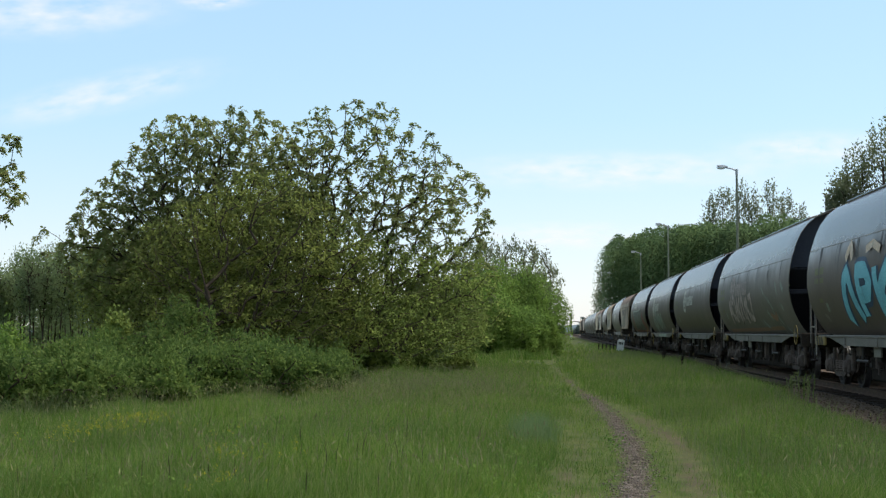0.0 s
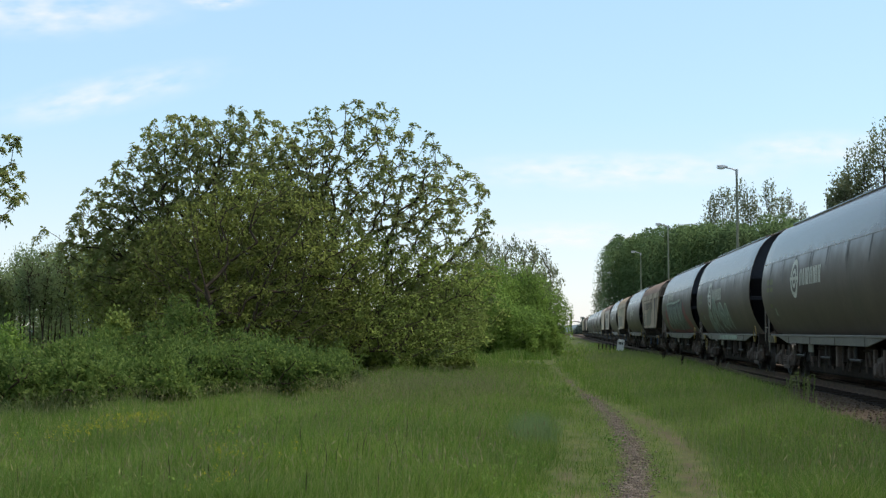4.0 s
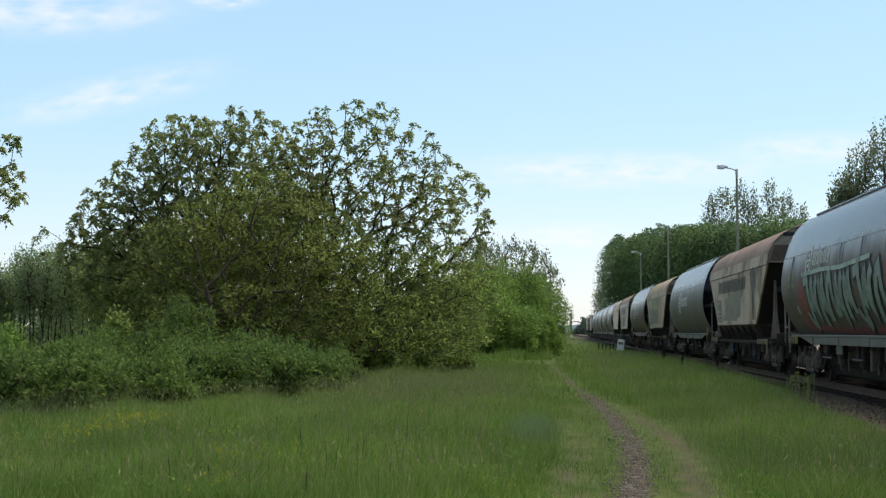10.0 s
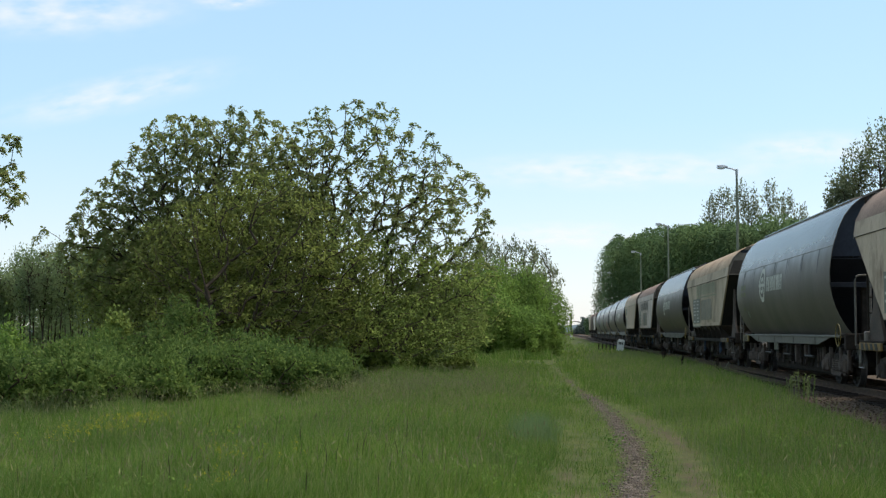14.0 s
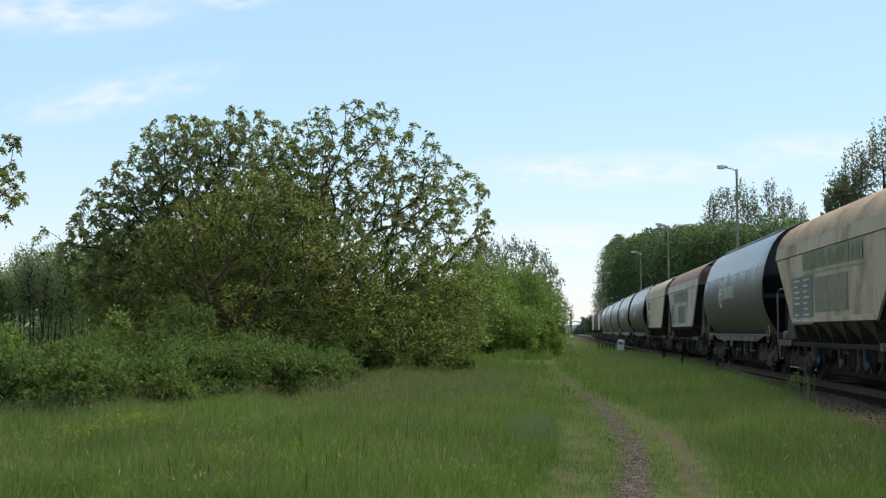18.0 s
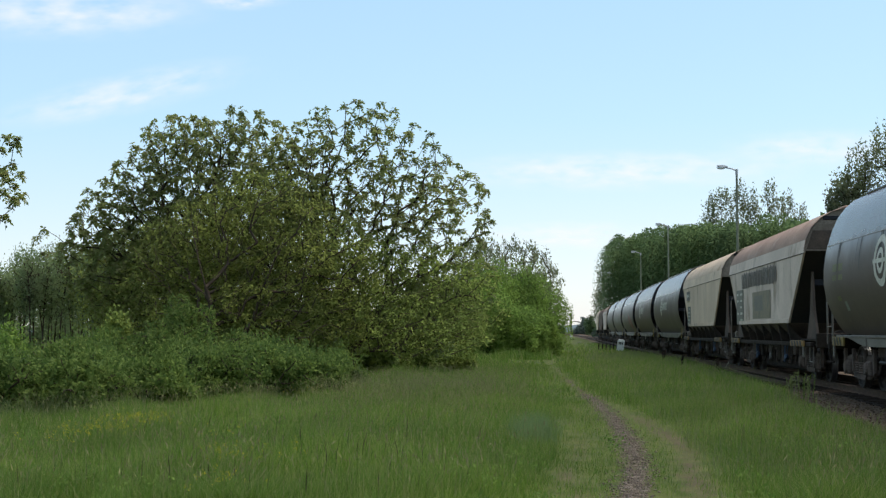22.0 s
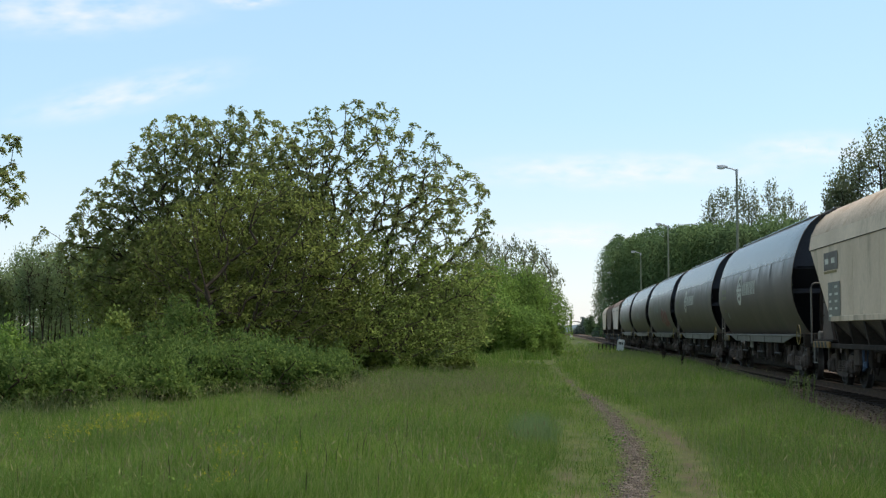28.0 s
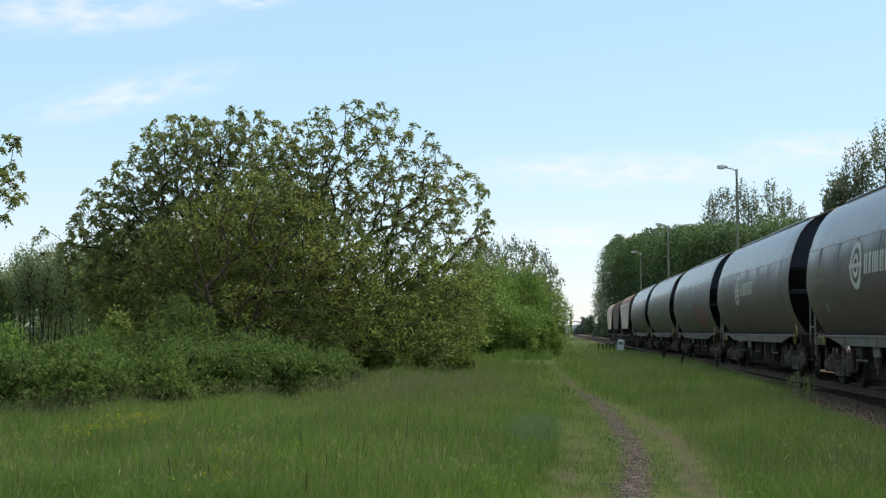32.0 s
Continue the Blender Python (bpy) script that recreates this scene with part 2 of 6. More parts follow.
M_ENDTOP = surface("blue_black_end_plate", (0.018, 0.021, 0.035), (0.032, 0.036, 0.052), 2, 20, 0.5, 0.0, bump=0.05)
# near-black brown: deep shade on the undercut end slopes is put into the colour
M_ENDSHADE = surface("shade_dark_plate", (0.009, 0.007, 0.006), (0.022, 0.016, 0.013), 1.5, 22, 0.9, 0.0, bump=0.15, stain=(0.034, 0.023, 0.017), stain_scale=1.8, stain_at=0.6)
M_ENDPALE = surface("dusty_end_plate", (0.2, 0.155, 0.12), (0.31, 0.25, 0.2), 1.5, 22, 0.8, 0.0, bump=0.1, stain=(0.11, 0.085, 0.065), stain_scale=1.2, stain_at=0.55, gloss=0.2)
M_POST = surface("rust_brown_frame", (0.055, 0.038, 0.027), (0.115, 0.079, 0.058), 1.8, 25, 0.85, 0.0, bump=0.2, stain=(0.12, 0.08, 0.055), stain_scale=1.6)
M_HOPPER = surface("rusty_hopper", (0.06, 0.042, 0.03), (0.125, 0.088, 0.064), 1.6, 25, 0.85, 0.0, bump=0.2, stain=(0.17, 0.13, 0.09), stain_scale=1.3)
PAINT = {k: surface("paint_" + k, a, b, 2.5, 30, 0.6, bump=0.05, stain=s, stain_scale=2.6, stain_at=0.48 if k in ("dust_pink", "grey_green", "pale_green", "red", "mud", "dark_grey", "tar") else 0.57) for k, a, b, s in (
    ("turquoise", (0.10, 0.38, 0.44), (0.18, 0.52, 0.57), (0.1, 0.25, 0.28)),
    ("peach", (0.55, 0.40, 0.27), (0.7, 0.52, 0.36), (0.3, 0.25, 0.2)),
    ("dust_pink", (0.36, 0.27, 0.23), (0.5, 0.385, 0.335), (0.14, 0.12, 0.105)),
    ("pale_green", (0.28, 0.34, 0.25), (0.38, 0.45, 0.34), (0.15, 0.165, 0.13)),
    ("grey_green", (0.17, 0.205, 0.16), (0.24, 0.28, 0.22), (0.12, 0.125, 0.105)),
    ("red", (0.2, 0.042, 0.035), (0.28, 0.066, 0.055), (0.11, 0.055, 0.045)),
    ("yellow", (0.19, 0.13, 0.034), (0.27, 0.19, 0.048), (0.085, 0.065, 0.042)),
    ("lime", (0.12, 0.115, 0.042), (0.165, 0.16, 0.06), (0.1, 0.1, 0.06)),
    ("cream", (0.5, 0.47, 0.38), (0.66, 0.63, 0.53), (0.3, 0.28, 0.23)),
    ("black", (0.014, 0.014, 0.014), (0.035, 0.034, 0.033), (0.06, 0.055, 0.05)),
    ("dark_grey", (0.085, 0.064, 0.05), (0.15, 0.117, 0.094), (0.2, 0.18, 0.15)),
    ("rust_streak", (0.2, 0.1, 0.05), (0.3, 0.16, 0.085), (0.15, 0.1, 0.07)),
    ("placard", (0.14, 0.124, 0.096), (0.20, 0.18, 0.142), (0.12, 0.12, 0.1)),
    ("mud", (0.2, 0.16, 0.1), (0.29, 0.235, 0.155), (0.15, 0.125, 0.085)),
    ("tar", (0.06, 0.04, 0.027), (0.11, 0.076, 0.053), (0.17, 0.12, 0.085)),
    ("moss", (0.24, 0.235, 0.125), (0.33, 0.315, 0.18), (0.2, 0.18, 0.12)),
    ("hazard", (0.2, 0.11, 0.028), (0.28, 0.165, 0.042), (0.1, 0.062, 0.034)),
    ("blue", (0.02, 0.045, 0.09), (0.04, 0.08, 0.14), (0.05, 0.06, 0.08)))}


# ---- mesh helpers ----
class Geo:
    """Gathers the vertices and faces of one mesh."""

    def __init__(self):
        self.v, self.f, self.k = [], [], []

    def add(self, verts, faces, k=0):
        o = len(self.v)
        self.v += [tuple(p) for p in verts]
        self.f += [tuple(o + i for i in f) for f in faces]
        self.k += [k] * len(faces)
        return self

    def box(self, c, s, b=0.0, m=None, k=0):
        """A box with chamfered edges, b wide."""
        hx, hy, hz = s[0] / 2, s[1] / 2, s[2] / 2
        b = min(b, hx * 0.9, hy * 0.9, hz * 0.9)
        vs, idx = [], {}
        for sx in (-1, 1):
            for sy in (-1, 1):
                for sz in (-1, 1):
                    for a in range(3) if b else (0,):
                        p = [sx * (hx - b), sy * (hy - b), sz * (hz - b)]
                        p[a] = (sx * hx, sy * hy, sz * hz)[a]
                        idx[sx, sy, sz, a] = len(vs)
                        vs.append(Vector(p) if b else Vector((sx * hx, sy * hy, sz * hz)))
        fs = []
        q = ((-1, -1), (1, -1), (1, 1), (-1, 1))
        for a in range(3):
            for s_ in (-1, 1):
                f = []
                for u, w in q:
                    key = [0, 0, 0]
                    key[a], key[(a + 1) % 3], key[(a + 2) % 3] = s_, u, w
                    f.append(idx[key[0], key[1], key[2], a if b else 0])
                fs.append(f if s_ > 0 else f[::-1])
        if b:
            for a in range(3):
                o1, o2 = (a + 1) % 3, (a + 2) % 3
                for s1 in (-1, 1):
                    for s2 in (-1, 1):
                        f = []
                        for end, ax in ((-1, o1), (1, o1), (1, o2), (-1, o2)):
                            key = [0, 0, 0]
                            key[a], key[o1], key[o2] = end, s1, s2
                            f.append(idx[key[0], key[1], key[2], ax])
                        fs.append(f if s1 * s2 < 0 else f[::-1])
            for sx in (-1, 1):
                for sy in (-1, 1):
                    for sz in (-1, 1):
                        f = [idx[sx, sy, sz, a] for a in range(3)]
                        fs.append(f if sx * sy * sz > 0 else f[::-1])
        t = Matrix.Translation(c) @ (m or Matrix())
        return self.add([t @ p for p in vs], fs, k)

    def tube(self, pts, r, n=8, k=0, caps=True):
        """A round bar along pts; r is one radius or one for each point."""
        pts = [Vector(p) for p in pts]
        rs = r if isinstance(r, (list, tuple)) else [r] * len(pts)
        vs, fs = [], []
        for i, p in enumerate(pts):
            d = (pts[min(i + 1, len(pts) - 1)] - pts[max(i - 1, 0)]).normalized()
            a = d.orthogonal().normalized() if abs(d.z) > 0.9 else d.cross(Vector((0, 0, 1))).normalized()
            b = d.cross(a)
            vs += [p + rs[i] * (math.cos(t) * a + math.sin(t) * b) for t in (2 * math.pi * j / n for j in range(n))]
        for i in range(len(pts) - 1):
            for j in range(n):
                fs.append((i * n + j, i * n + (j + 1) % n, (i + 1) * n + (j + 1) % n, (i + 1) * n + j))
        if caps:
            fs += [tuple(range(n))[::-1], tuple((len(pts) - 1) * n + j for j in range(n))]
        return self.add(vs, fs, k)

    def lathe(self, prof, n=20, axis="x", c=(0, 0, 0), k=0):
        """A turned body: prof holds (place along the axis, radius)."""
        vs, fs = [], []
        for a, r in prof:
            for j in range(n):
                t = 2 * math.pi * j / n
                p = {"x": (a, r * math.cos(t), r * math.sin(t)), "y": (r * math.sin(t), a, r * math.cos(t)), "z": (r * math.cos(t), r * math.sin(t), a)}[axis]
                vs.append(Vector(p) + Vector(c))
        m = len(prof)
        for i in range(m - 1):
            for j in range(n):
                fs.append((i * n + j, i * n + (j + 1) % n, (i + 1) * n + (j + 1) % n, (i + 1) * n + j))
        fs += [tuple(range(n))[::-1], tuple((m - 1) * n + j for j in range(n))]
        return self.add(vs, fs, k)

    def plate(self, poly, h):
        """A flat plate: poly in space, thickness vector h."""
        n = len(poly)
        a, b = [Vector(p) for p in poly], [Vector(p) + Vector(h) for p in poly]
        return self.add(a + b, [tuple(range(n))[::-1], tuple(range(n, 2 * n))] + [(i, (i + 1) % n, n + (i + 1) % n, n + i) for i in range(n)])

    def mesh(self, name, mats, smooth=False):
        me = bpy.data.meshes.new(name)
        me.from_pydata(self.v, [], self.f)
        for m in mats if isinstance(mats, (list, tuple)) else [mats]:
            me.materials.append(m)
        me.polygons.foreach_set("material_index", self.k)
        bm = bmesh.new()
        bm.from_mesh(me)
        bmesh.ops.recalc_face_normals(bm, faces=bm.faces)
        bm.to_mesh(me)
        bm.free()
        if smooth:
            me.shade_smooth()
            me.set_sharp_from_angle(angle=radians(38))
        return me


def part(name, geo, material, parent, label="", smooth=False, m=None):
    me = geo.mesh(name, material, smooth) if isinstance(geo, Geo) else geo
    ob = new(name, me)
    ob.parent = parent
    if m is not None:
        ob.matrix_basis = m
    if label:
        ob["label"] = label
    return ob


def thing(name, label, category, m=None, group="", kind=""):
    ob = new(name)
    ob.empty_display_size = 0.3
    if m is not None:
        ob.matrix_basis = m
    return tagged(ob, label, category, group, kind)


def solid(name, geo, material, label, category, m=None, group="", kind="", smooth=False):
    ob = new(name, geo.mesh(name, material, smooth) if isinstance(geo, Geo) else geo)
    if m is not None:
        ob.matrix_basis = m
    return tagged(ob, label, category, group, kind)


def mesh_of(name, verts, sizes, loops, material):
    """A mesh from arrays: vertices, face sizes and corner numbers."""
    me = bpy.data.meshes.new(name)
    me.vertices.add(len(verts))
    me.vertices.foreach_set("co", np.asarray(verts, np.float32).ravel())
    me.loops.add(len(loops))
    me.loops.foreach_set("vertex_index", np.asarray(loops, np.int32))
    me.polygons.add(len(sizes))
    starts = np.concatenate(([0], np.cumsum(sizes)[:-1])).astype(np.int32)
    me.polygons.foreach_set("loop_start", starts)
    me.update(calc_edges=True)
    for m in material if isinstance(material, (list, tuple)) else [material]:
        me.materials.append(m)
    return me


def unit(a):
    return a / np.maximum(np.linalg.norm(a, axis=1, keepdims=True), 1e-6)


def leaves(rng, at, size, slim=0.45, droop=0.3, lift=None, vary=0.35):
    """Leaf-shaped quads at the points: corners of (n, 4, 3)."""
    n = len(at)
    d = rng.normal(size=(n, 3))
    d[:, 2] -= droop * 2
    if lift is not None:
        d += lift
    d = unit(d)
    up = rng.normal(size=(n, 3)) * 0.6 + np.array((0, 0, 1.0))
    s = unit(np.cross(d, up))
    ln = size * (1 + vary * rng.uniform(-1, 1, (n, 1)))
    w = ln * slim / 2
    mid = at + d * ln * 0.45
    return np.stack([at, mid + s * w, at + d * ln, mid - s * w], 1)


def quads(name, q, material):
    q = np.asarray(q).reshape(-1, 3)
    return mesh_of(name, q, np.full(len(q) // 4, 4), np.arange(len(q)), material)


# ---- lie of the land ----
TRACK_X, RAIL_Z, GAUGE = 7.76, 0.36, 1.435


def bend(y):
    """How far the line has swung to the right, far down the track."""
    return float(np.interp(y, (-900, 90, 100, 110, 120, 130, 262, 285, 320, 900), (0, 0, 0.0125, 0.05, 0.1125, 0.2, 1.52, 1.64, 1.72, 2.5)))


def siding(y):
    """How far the siding's track lies to the left of the main one."""
    return min(0.82, 0.85 * (max(0.0, 80.0 - y) / 41.0) ** 2)


def bed_edge(y):
    """The left edge of the ballast, where the grass ends."""
    return TRACK_X - np.minimum(1.45, 1.27 * (np.clip(95.0 - np.asarray(y, float), 0, 75) / 64.0) ** 1.6) - np.interp(y, (0, 20, 30, 60, 95), (1.4, 1.35, 0.9, 0.8, 1.5))


def smooth01(t):
    t = np.clip(t, 0, 1)
    return t * t * (3 - 2 * t)


def ground_z(x, y):
    x, y = np.asarray(x, float), np.asarray(y, float)
    bank = 0.18 * smooth01((x - 2.4) / 2.6) * (1 - smooth01((x - 14) / 6))
    swell = 0.05 * np.sin(x * 0.31 + 1.3) * np.sin(y * 0.17) * np.clip(1 - np.abs(y) / 150, 0, 1)
    far = smooth01((np.hypot(x, y) - 500) / 1500) * 6.0 * (x * 0 + 1)
    bank = bank * (1 - 0.75 * smooth01((x - bed_edge(y) + 0.25) / 0.5))
    return bank + swell * np.clip((6 - np.abs(x - 8)) * -0.3, 0, 1) - far * 0


def path_x(y):
    """Middle of the gravelly rut, by distance."""
    return float(np.interp(y, (8, 12.7, 15.4, 18.9, 24.4, 31.6, 42.2, 58.9, 82, 132, 200), (0.3, 0.8, 1.06, 1.18, 1.2, 1.03, 0.67, 0.31, 0.05, 1.0, 2.4)))


def path2_x(y):
    """Middle of the trodden, strawy rut beside it."""
    return float(np.interp(y, (8, 12.8, 16.9, 20.7, 24.8, 29.1, 33), (1.2, 1.47, 1.8, 1.87, 1.61, 1.27, 1.0)))


def path3_x(y):
    """Middle of the thinly trodden strip on the meadow's side of the rut."""
    return 0.30 + 0.1 * math.sin(y * 0.8) + 0.012 * (y - 14)


# ---- ground ----
def graded(a, b, fine_a, fine_b, step, grow=1.35):
    mid = list(np.arange(fine_a, fine_b + 1e-6, step))
    lo, s = [], step
    while (lo[-1] if lo else fine_a) > a:
        s *= grow
        lo.append(max(a, (lo[-1] if lo else fine_a) - s))
    hi, s = [], step
    while (hi[-1] if hi else fine_b) < b:
        s *= grow
        hi.append(min(b, (hi[-1] if hi else fine_b) + s))
    return np.array(lo[::-1] + mid + hi)


def sheet(name, xs, ys, zfun, material):
    X, Y = np.meshgrid(xs, ys)
    v = np.stack([X, Y, zfun(X, Y)], -1).reshape(-1, 3)
    nx, ny = len(xs), len(ys)
    i = (np.arange(ny - 1)[:, None] * nx + np.arange(nx - 1)[None]).ravel()
    me = mesh_of(name, v, np.full(len(i), 4), np.stack([i, i + 1, i + nx + 1, i + nx], 1).ravel(), material)
    me.shade_smooth()
    return me


def build_ground():
    xs, ys = graded(-3200, 3200, -24, 24, 0.8), graded(-3200, 3600, 0, 110, 1.0)
    solid("ground", sheet("ground", xs, ys, ground_z, M_GROUND), None, "flat green meadow reaching to the horizon", "ground", kind="structure")
    rng = np.random.default_rng(4)
    for name, mid, y0, y1, half, mat, label, dz in (
            ("dirt_path", path_x, 8, 150, 0.44, M_DIRT, "narrow gravelly footpath worn into the meadow", 0.022),
            ("trodden_path", path3_x, 9, 23, 0.45, M_STRAW, "short trodden grass with bare patches beside the footpath", 0.010),
            ("trodden_path", path2_x, 8, 33, 0.6, M_STRAW, "strawy trodden rut beside the footpath", 0.012)):
        ys2 = np.concatenate([np.arange(y0, 40, 0.25), np.arange(40, y1, 1.0)]) if y1 > 40 else np.arange(y0, y1, 0.25)
        across = np.linspace(-1, 1, 13)
        vs, wear = [], []
        for y in ys2:
            m = mid(y) + 0.04 * math.sin(y * 1.1)
            full = (0.6 if y < 24 else 0.54 if y < 45 else 0.36) * (0.7 if mid is path3_x else 0.82 if mid is path2_x else 1) + 0.12 * noise.noise((y * 0.5, half * 9, 0.3))
            fade = min(1.0, (y1 - y) / (0.3 * (y1 - y0)))
            for a in across:
                x = m + a * half
                vs.append((x, y, float(ground_z(x, y)) + dz * (1 - abs(a) ** 3) - 0.004))
                wear.append(full * max(0.0, 1 - (abs(a) / 0.75) ** 1.5) * fade)
        nx = len(across)
        i = (np.arange(len(ys2) - 1)[:, None] * nx + np.arange(nx - 1)[None]).ravel()
        me = mesh_of(name, vs, np.full(len(i), 4), np.stack([i, i + 1, i + nx + 1, i + nx], 1).ravel(), mat)
        me.attributes.new("wear", "FLOAT", "POINT").data.foreach_set("value", wear)
        me.shade_smooth()
        solid(name, me, None, label, "path", kind="structure")
    # loose stones on the path
    ys3 = 11.5 + 22 * rng.uniform(0, 1, 3600) ** 1.5
    n = len(ys3)
    xs3 = np.array([path_x(y) for y in ys3]) + rng.normal(0, 0.11, n)
    solid("path_stones", stones(rng, xs3, ys3, ground_z(xs3, ys3) + 0.02, rng.uniform(0.005, 0.015, n), M_GRAVEL), None,
          "small pale stones strewn on the footpath", "gravel", kind="stuff")


def stones(rng, x, y, z, r, material):
    """Squat eight-cornered pebbles."""
    n = len(x)
    base = np.array([(a, b, c) for a in (-1, 1) for b in (-1, 1) for c in (-0.6, 0.6)], float)
    v = base[None] * r[:, None, None] * rng.uniform(0.6, 1.15, (n, 8, 3))
    t = rng.uniform(0, 6.28, n)
    c, s = np.cos(t)[:, None], np.sin(t)[:, None]
    vx, vy = v[..., 0] * c - v[..., 1] * s, v[..., 0] * s + v[..., 1] * c
    v = np.stack([vx + x[:, None], vy + y[:, None], v[..., 2] + z[:, None]], -1)
    f = np.array([(0, 1, 3, 2), (4, 6, 7, 5), (0, 4, 5, 1), (2, 3, 7, 6), (1, 5, 7, 3), (0, 2, 6, 4)])
    loops = (np.arange(n)[:, None, None] * 8 + f[None]).ravel()
    return mesh_of("stones", v.reshape(-1, 3), np.full(n * 6, 4), loops, material)


# ---- the railway ----
def rail_profile():
    return [(-0.07, 0), (0.07, 0), (0.07, 0.015), (0.012, 0.035), (0.012, 0.115), (0.035, 0.128), (0.035, 0.155), (0.028, 0.16), (-0.028, 0.16),
            (-0.035, 0.155), (-0.035, 0.128), (-0.012, 0.115), (-0.012, 0.035), (-0.07, 0.015)]


def rail(name, xfun, y0, y1, step, parent, head=True, sunk=0.0):
    g, prof = Geo(), rail_profile()
    ys = list(np.arange(y0, y1, step)) + [y1]
    n = len(prof)
    g.v = [(xfun(y) + a, y, RAIL_Z - 0.16 - sunk + b) for y in ys for a, b in prof]
    for i in range(len(ys) - 1):
        for j in range(n):
            g.f.append((i * n + j, i * n + (j + 1) % n, (i + 1) * n + (j + 1) % n, (i + 1) * n + j))
            g.k.append(1 if head and j in (6, 7, 8) else 0)
    return part(name, g, [M_RAIL, M_RAILHEAD], parent)


def build_track():
    # ballast bed
    g, ys = Geo(), list(np.arange(-200, 110, 4.0)) + list(np.arange(110, 901, 30.0))
    rows = []
    for y in ys:
        l, c = float(bed_edge(y)) + bend(y), TRACK_X + bend(y)
        rows.append([(l - 0.4, 0.08), (l + 0.05, 0.17), (l + float(np.interp(y, (28, 37), (1.0, 0.45))), 0.19), (c, 0.19), (c + 1.9, 0.19), (c + 7.5, 0.19)])
    g.add([(x, y, z) for y, r in zip(ys, rows) for x, z in r], [(i * 6 + j, i * 6 + j + 1, i * 6 + j + 7, i * 6 + j + 6) for i in range(len(ys) - 1) for j in range(5)])
    g.k = [1 if n % 5 in (2, 3) else 0 for n in range(len(g.f))]
    solid("ballast_bed", g, [M_BALLAST, M_BALLAST_DARK], "dark rusty ballast bed under the tracks", "ballast", kind="structure", smooth=True)
    rng = np.random.default_rng(8)
    yy = 14 + 46 * rng.uniform(0, 1, 9000) ** 1.7
    left = bed_edge(yy) - 0.15
    xx = left + rng.uniform(0, 1, 9000) * (TRACK_X + 1.9 - left)
    zz = np.interp(xx - left, (0, 0.25, 0.5), (0.13, 0.18, 0.195))
    size = rng.uniform(0.006, 0.02, 9000)
    dark_zone = xx > left + np.interp(yy, (28, 37), (1.1, 0.6))
    for sel, mat, label in ((dark_zone, M_BALLAST_DARK, "loose blackish ballast stones"), (~dark_zone, M_BALLAST, "loose brown gravel at the ballast's edge")):
        solid("ballast_stones", stones(rng, xx[sel], yy[sel], zz[sel], size[sel], mat), None, label, "ballast", kind="stuff")
    # main track and the siding that joins it
    main = thing("railway_track", "main railway track with worn rails on sleepers", "railway track", kind="structure")
    for s in (-1, 1):
        rail("rail", lambda y, s=s: TRACK_X + bend(y) + s * (GAUGE / 2 + 0.035), -200, 900, 10, main)
    side = thing("siding_track", "rusty siding track joining the main one", "railway track", kind="structure")
    for s in (-1, 1):
        rail("rail", lambda y, s=s: TRACK_X + s * (GAUGE / 2 + 0.035) - siding(y), 32.5, 78 if s < 0 else 60, 1.5, side, sunk=0.06)
    sl = Geo().box((0, 0, 0), (2.6, 0.25, 0.14), 0.015).mesh("sleeper", M_SLEEPER)
    for i in range(150):
        y = 12 + i * 0.62
        part("sleeper", sl, None, main, m=pose(TRACK_X + 0.02 * math.sin(i * 7), y, 0.145, 0, 0, 0.6 * math.sin(i * 3.1)))
    for i in range(90):
        y = 12.3 + i * 0.62
        if siding(y) > 0.35 and y > 33:
            part("sleeper", sl, None, side, m=pose(TRACK_X - siding(y) - 0.1, y, 0.135, 0, 0, 2))
    rest = Geo()
    for i in range(260):
        rest.box((TRACK_X + bend(105.3 + i * 0.62), 105.3 + i * 0.62, 0.145), (2.6, 0.25, 0.14))
    for i in range(250):
        rest.box((TRACK_X, 11.4 - i * 0.62, 0.145), (2.6, 0.25, 0.14))
    tagged(part("sleepers", rest, M_SLEEPER, main), kind="stuff")


